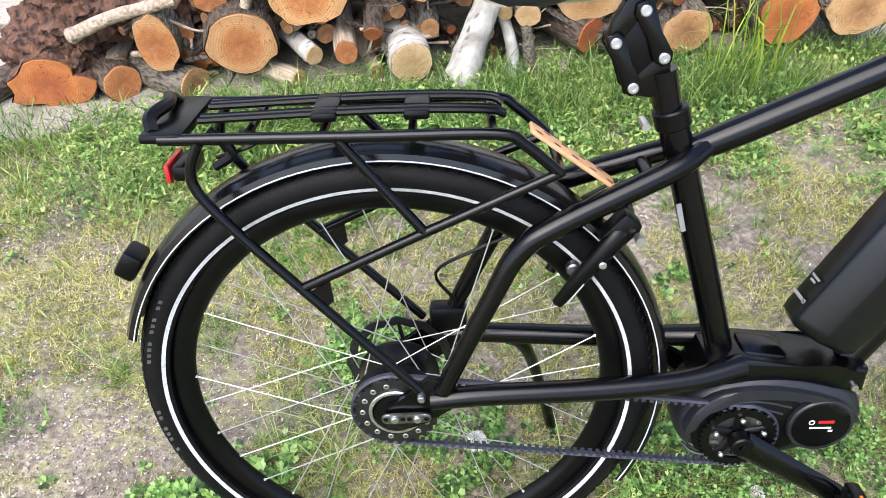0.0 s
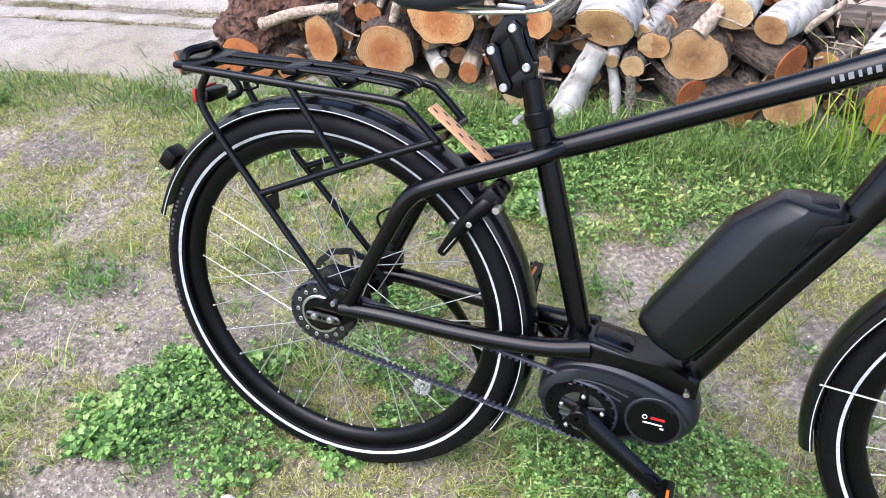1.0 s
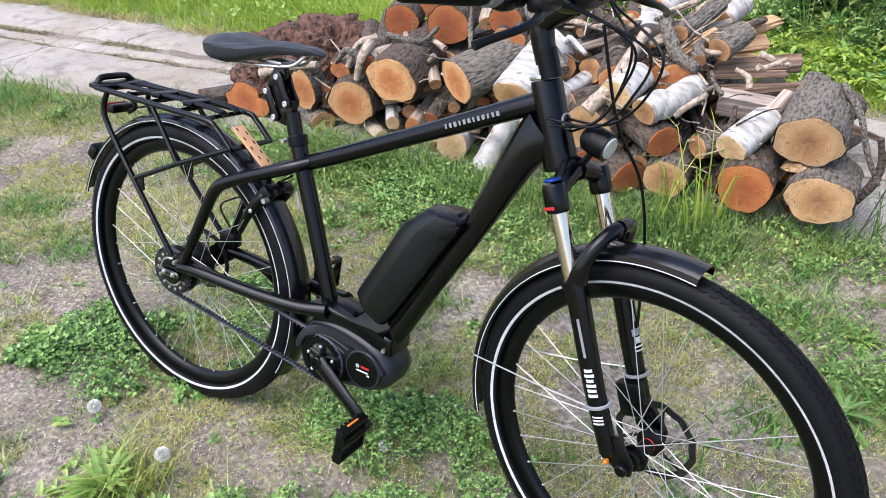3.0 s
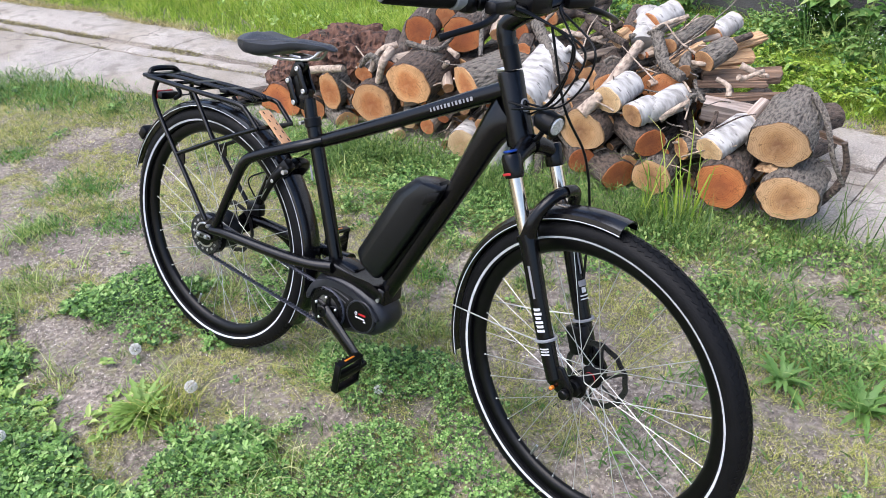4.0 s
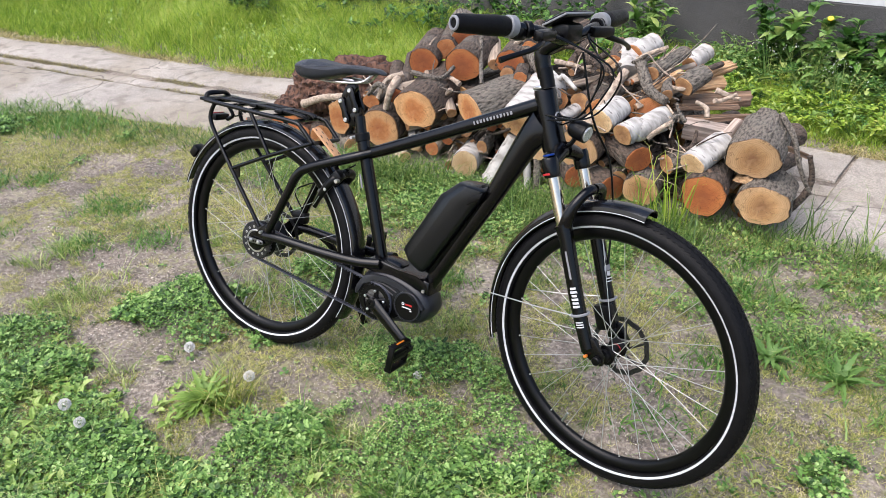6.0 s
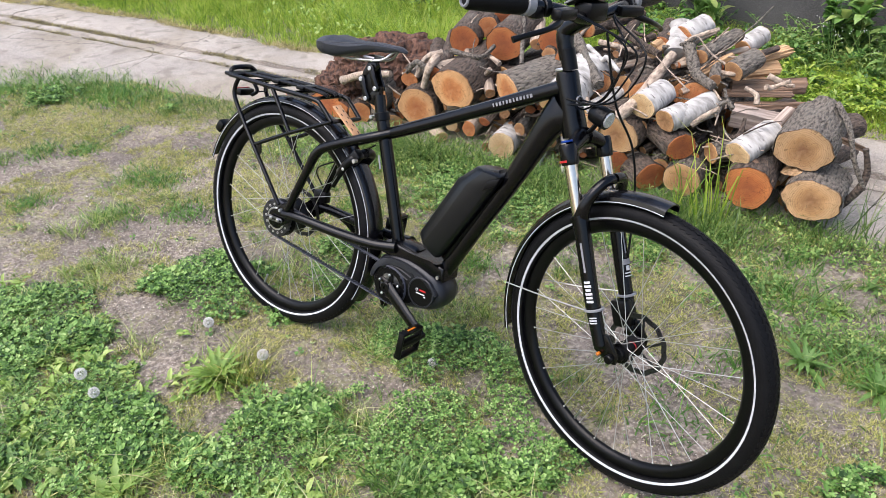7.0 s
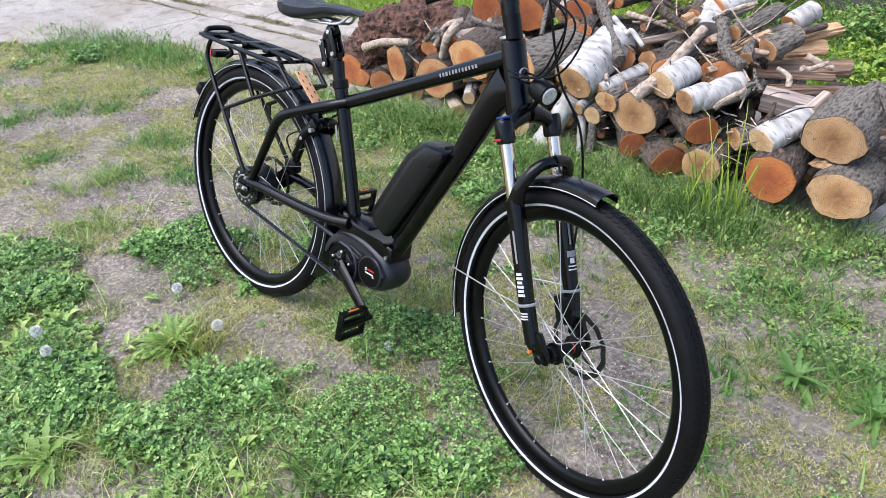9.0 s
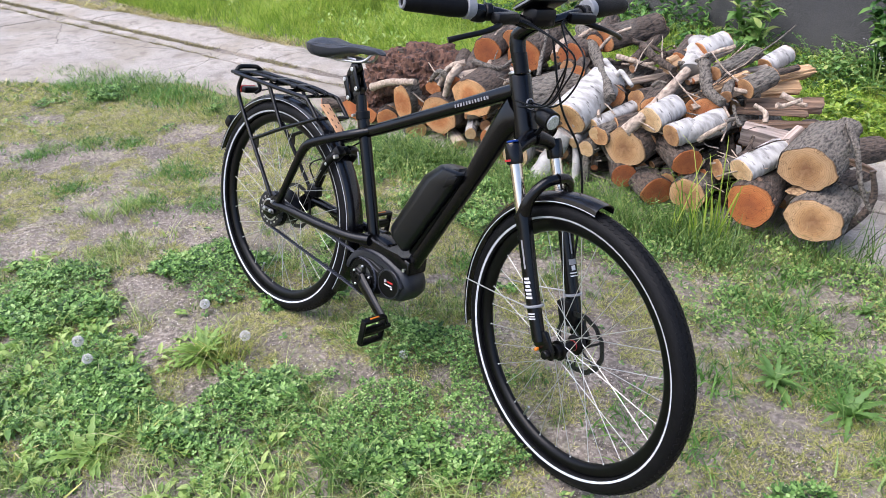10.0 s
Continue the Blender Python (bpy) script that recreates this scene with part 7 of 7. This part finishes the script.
weed_carpet("pile_weeds", 4600, -1.0, 1.9, 0.72, 1.5, 61, lambda x, y: np.where(off_slab(x, y, np.interp(x, [-0.9, -0.4, 0.6, 1.0], [0.02, 0.13, 0.06, 0.0])), np.clip(0.25 + 1.4 * (N2(x, y) - 0.4) + 0.5 * (x < 0.9) * (y > 0.85), 0, 1), 0), 0.016, "leafy green weeds before the firewood pile", BROAD)
weed_carpet("field_weeds", 2600, -3.2, 2.4, -1.2, 1.0, 62, lambda x, y: np.where(off_slab(x, y, 0.0), np.clip(0.12 + 1.5 * (N1(x + 3, y) - 0.55) + 0.9 * (N2(x + 1, y) - 0.5) + 0.35 * (x > 1.2) + 0.12 * lush(x, y) - 0.5 * blob(x, y, BARE), 0, 1), 0), 0.017, "small leafy weeds in the thin turf", BROAD, 0.02)
weed_carpet("jagged_weeds", 900, -1.0, 1.3, -1.15, -0.3, 64, lambda x, y: np.where(off_slab(x, y, 0.0), np.clip(0.3 + 1.3 * (N2(x + 9, y) - 0.5) + 0.2 * lush(x, y) - 0.7 * blob(x, y, BARE), 0, 1) * np.clip((-0.3 - y) * 3, 0, 1), 0), 0.034, "pale green narrow-leaved weeds in the clover", ROSETTE, 0.02)
weed_carpet("meadow_weeds", 1100, -5.0, 3.0, 2.15, 3.7, 63, lambda x, y: np.where(off_slab(x, y, -0.02), np.clip(0.3 + 1.6 * (N1(x + 3, y) - 0.45), 0, 1), 0), 0.034, "leafy weeds in the meadow grass", ROSETTE, 0.16)
# dark green cushions in the thin turf
for k, (x, y, r, h) in enumerate(((-2.01, 0.135, 0.06, 0.035), (-2.83, 0.69, 0.11, 0.07), (-2.27, 0.85, 0.13, 0.07), (-2.45, 0.8, 0.1, 0.05), (-1.34, 0.24, 0.07, 0.035), (-1.22, 0.3, 0.05, 0.03), (-1.13, -0.013, 0.055, 0.035), (-2.09, -0.118, 0.045, 0.03), (-0.894, 0.165, 0.06, 0.035), (-1.53, -0.172, 0.045, 0.03), (-1.847, 0.3, 0.045, 0.03), (-3.05, 0.5, 0.09, 0.05), (-0.32, 0.62, 0.06, 0.03), (0.35, 0.55, 0.05, 0.03))):
    tuft(x, y, 240 if h < 0.05 else 420, h, r, 240 + k, 1.2, 0.005, CUSHION, "low dark green cushion of grass in thin turf")
for k, (x, y) in enumerate(((-0.62, 1.12), (-0.5, 1.08), (-0.42, 1.06), (-0.55, 1.0), (-0.36, 1.12))):
    tuft(x, y, 200, 0.11, 0.07, 260 + k, 0.9, 0.006, GRASS, "thick clump of long green grass by the firewood")
for k, (x, y) in enumerate(((-1.0, 1.17), (-0.9, 1.12), (-1.15, 1.12), (-0.97, 0.95), (-0.75, 0.85), (-0.64, 0.92), (-1.3, 1.08), (-0.8, 1.05), (-1.45, 1.06))):
    tuft(x, y, 220, 0.055 if k % 2 else 0.075, 0.085, 280 + k, 1.0, 0.0045, PALEGRASS if k % 2 else GRASS, "yellow-green grass growing over the path's edge")
fr = random.Random(5)
for k in range(18):
    x = -0.4 + 2.6 * k / 17 + fr.uniform(-0.05, 0.05)
    tuft(x, near_edge(x) - 0.06 + fr.uniform(-0.08, 0.04), 90, fr.uniform(0.08, 0.15), 0.06, 100 + k, 0.7, 0.004)
for k in range(16):
    tuft(fr.uniform(1.25, 2.4), fr.uniform(0.15, 1.25), 110, fr.uniform(0.035, 0.07), 0.06, 140 + k, 1.2, 0.006, CUSHION if k % 3 else BROAD, "broad-bladed dark green grass clump")
for k in range(14):
    tuft(fr.uniform(-3.0, -0.7), fr.uniform(0.35, 0.85), 110, fr.uniform(0.02, 0.04), 0.06, 160 + k, 1.2, 0.004, MOSSY, "low yellow-green cushion of grass in thin turf")
for k in range(16):
    x = 0.1 + 1.0 * k / 15 + fr.uniform(-0.04, 0.04)
    tuft(x, 1.08 + 0.13 * x + fr.uniform(-0.05, 0.06), 80, fr.uniform(0.09, 0.17), 0.05, 180 + k, 0.7, 0.004, GRASS, "long grass growing up against the firewood")
tuft(0.97, 1.27, 22, 0.4, 0.03, 201, 0.35, 0.008, MEADOW, "tall grass stalks before the firewood pile")
tuft(0.86, 1.24, 14, 0.34, 0.025, 202, 0.35, 0.008, MEADOW, "tall grass stalks before the firewood pile")
tuft(1.52, 1.5, 26, 0.26, 0.06, 203, 0.5, 0.005, GRASS)
tuft(1.75, 1.5, 26, 0.26, 0.07, 204, 0.5, 0.005, GRASS)
for k, (x, y) in enumerate(((-2.75, 0.8), (-2.6, 0.86), (-3.1, 0.68), (-2.1, 0.94), (-1.92, 0.93), (-1.75, 0.97), (-3.4, 0.62))):
    tuft(x, y, 200, 0.075 if k < 3 else 0.05, 0.1, 210 + k, 1.1, 0.004)


def seed_head(x, y, z, r, label="white dandelion seed head on a thin stalk"):
    bm = bmesh.new()
    bmesh.ops.create_icosphere(bm, subdivisions=1, radius=r * 0.22, matrix=Matrix.Translation((0, 0, z)))
    ball = bmesh.new()
    bmesh.ops.create_icosphere(ball, subdivisions=3, radius=1.0)
    dirs = [v.co.copy() for v in ball.verts]
    ball.free()
    g = random.Random(int(x * 1000))
    for d in dirs:
        d = (d + Vector((g.uniform(-0.1, 0.1), g.uniform(-0.1, 0.1), g.uniform(-0.1, 0.1)))).normalized()
        t = d.orthogonal().normalized()
        u = d.cross(t)
        c = Vector((0, 0, z))
        for q in range(3):
            w = t * math.cos(q * 2.1) + u * math.sin(q * 2.1)
            bm.faces.new([bm.verts.new(c + d * r * 0.75 - w * 0.0004), bm.verts.new(c + d * r * g.uniform(0.85, 1.05) + w * r * 0.34), bm.verts.new(c + d * r * g.uniform(0.9, 1.1) + w * r * 0.14 + d.cross(w) * r * 0.06)])
    ob = tagged(part("seed_head", bm, PUFF), label, "flower")
    ob.location = (x, y, 0)
    part("stalk", rod([(0.01, 0, -0.002), (0.004, 0, z * 0.5), (0, 0, z)], 0.0015, 6), BROAD, ob, "thin green stalk")
    return ob


seed_head(0.183, -0.33, 0.076, 0.017)
seed_head(-0.127, -0.295, 0.039, 0.017)
seed_head(0.59, -0.02, 0.03, 0.0145)
seed_head(0.115, 0.088, 0.04, 0.0185)
seed_head(-0.152, -0.715, 0.107, 0.017)
seed_head(-0.082, -0.724, 0.08, 0.0155)


def leafy_plant(x, y, height, count, leaf, seed, material, label, name="shrub", spread=0.25):
    """Several stems with leaves set along them."""
    g = random.Random(seed)
    bm = bmesh.new()
    stems = bmesh.new()
    for k in range(count):
        top = Vector((g.gauss(0, spread), g.gauss(0, spread * 0.6), height * g.uniform(0.55, 1.1)))
        base = Vector((top.x * 0.35, top.y * 0.35, -0.01))
        line = curve([base, base.lerp(top, 0.5) + Vector((0, 0, 0.05)), top], 4)
        tube(stems, line, [0.004, 0.0015], 3)
        for j in range(g.randint(20, 30)):
            t = g.uniform(0.15, 1.0)
            c = line[min(len(line) - 1, int(t * len(line)))]
            ln = leaf * g.uniform(0.5, 1.15)
            m = Matrix.Translation(c) @ Matrix.Rotation(g.uniform(0, 6.28), 4, "Z") @ Matrix.Rotation(g.uniform(-0.4, 0.9), 4, "X")
            rows = [[bm.verts.new(m @ Vector(q)) for q in row] for row in leaf_mesh(ln, ln * g.uniform(0.2, 0.36), 3, 0.3, 0.55)]
            for a, b in zip(rows, rows[1:]):
                for q in range(2):
                    bm.faces.new((a[q], a[q + 1], b[q + 1], b[q]))
    ob = tagged(part(name, stems, BROAD), label, "plant")
    ob.location = (x, y, 0)
    part("leaves", bm, material, ob)
    return ob


for k in range(90):
    x = fr.uniform(-0.3, 3.2)
    y = fr.uniform(2.75, 3.8)
    near = (y - 2.75) / 1.1
    leafy_plant(x, y, 0.09 + (0.2 if x < 0.9 else 0.13) * near * fr.uniform(0.5, 1.2), fr.randint(9, 15), fr.uniform(0.022, 0.046), 300 + k, SHRUB if fr.random() < 0.12 + 0.4 * near else (MEADOW if near < 0.45 else BROAD), "leafy green bush before the plinth" if near > 0.5 else "bright green leafy weed in the meadow")
for k in range(44):
    x = fr.uniform(-5.5, -0.1)
    leafy_plant(x, fr.uniform(3.1, 3.8), fr.uniform(0.18, 0.42), 9, 0.055, 400 + k, SHRUB, "leafy green bush before the plinth")
for k, (x, y, h) in enumerate(((0.1, 3.6, 0.45), (0.9, 3.62, 0.5), (1.05, 3.55, 0.42), (1.3, 3.66, 0.36), (1.5, 3.6, 0.27), (2.3, 3.66, 0.3))):
    leafy_plant(x, y, h, 8, 0.1, 460 + k, SHRUB if k % 2 else BROAD, "tall broad-leaved bush against the plinth", spread=0.13)
# clouds of tiny white flowers
for k in range(5):
    x, y, h = fr.uniform(0.7, 1.6), fr.uniform(3.0, 3.6), fr.uniform(0.28, 0.42)
    stems, heads = bmesh.new(), bmesh.new()
    for j in range(10):
        a = Vector((fr.gauss(0, 0.1), fr.gauss(0, 0.08), h * fr.uniform(0.6, 1.0)))
        tube(stems, [(a.x * 0.2, a.y * 0.2, 0), (a.x * 0.6, a.y * 0.6, a.z * 0.6), a], [0.0025, 0.0012], 4)
        for q in range(3):
            bmesh.ops.create_icosphere(heads, subdivisions=1, radius=0.0027, matrix=Matrix.Translation(a + Vector((fr.gauss(0, 0.014), fr.gauss(0, 0.014), fr.gauss(0, 0.014)))))
    ob = tagged(part("flowering_weed", stems, BROAD), "tall weed with tiny white flowers", "plant", kind="stuff")
    ob.location = (x, y, 0)
    part("blossoms", heads, BLOOM, ob, "tiny white blossoms")
yf = leafy_plant(1.2, 3.2, 0.5, 3, 0.09, 500, BROAD, "tall weed with one yellow flower", "yellow_flower_weed", 0.03)
part("blossom", disc(bmesh.new(), (0.02, -0.02, 0.52), (0, -0.6, 0.8), 0.016, 0.01, 10), YELLOW, yf, "yellow blossom")
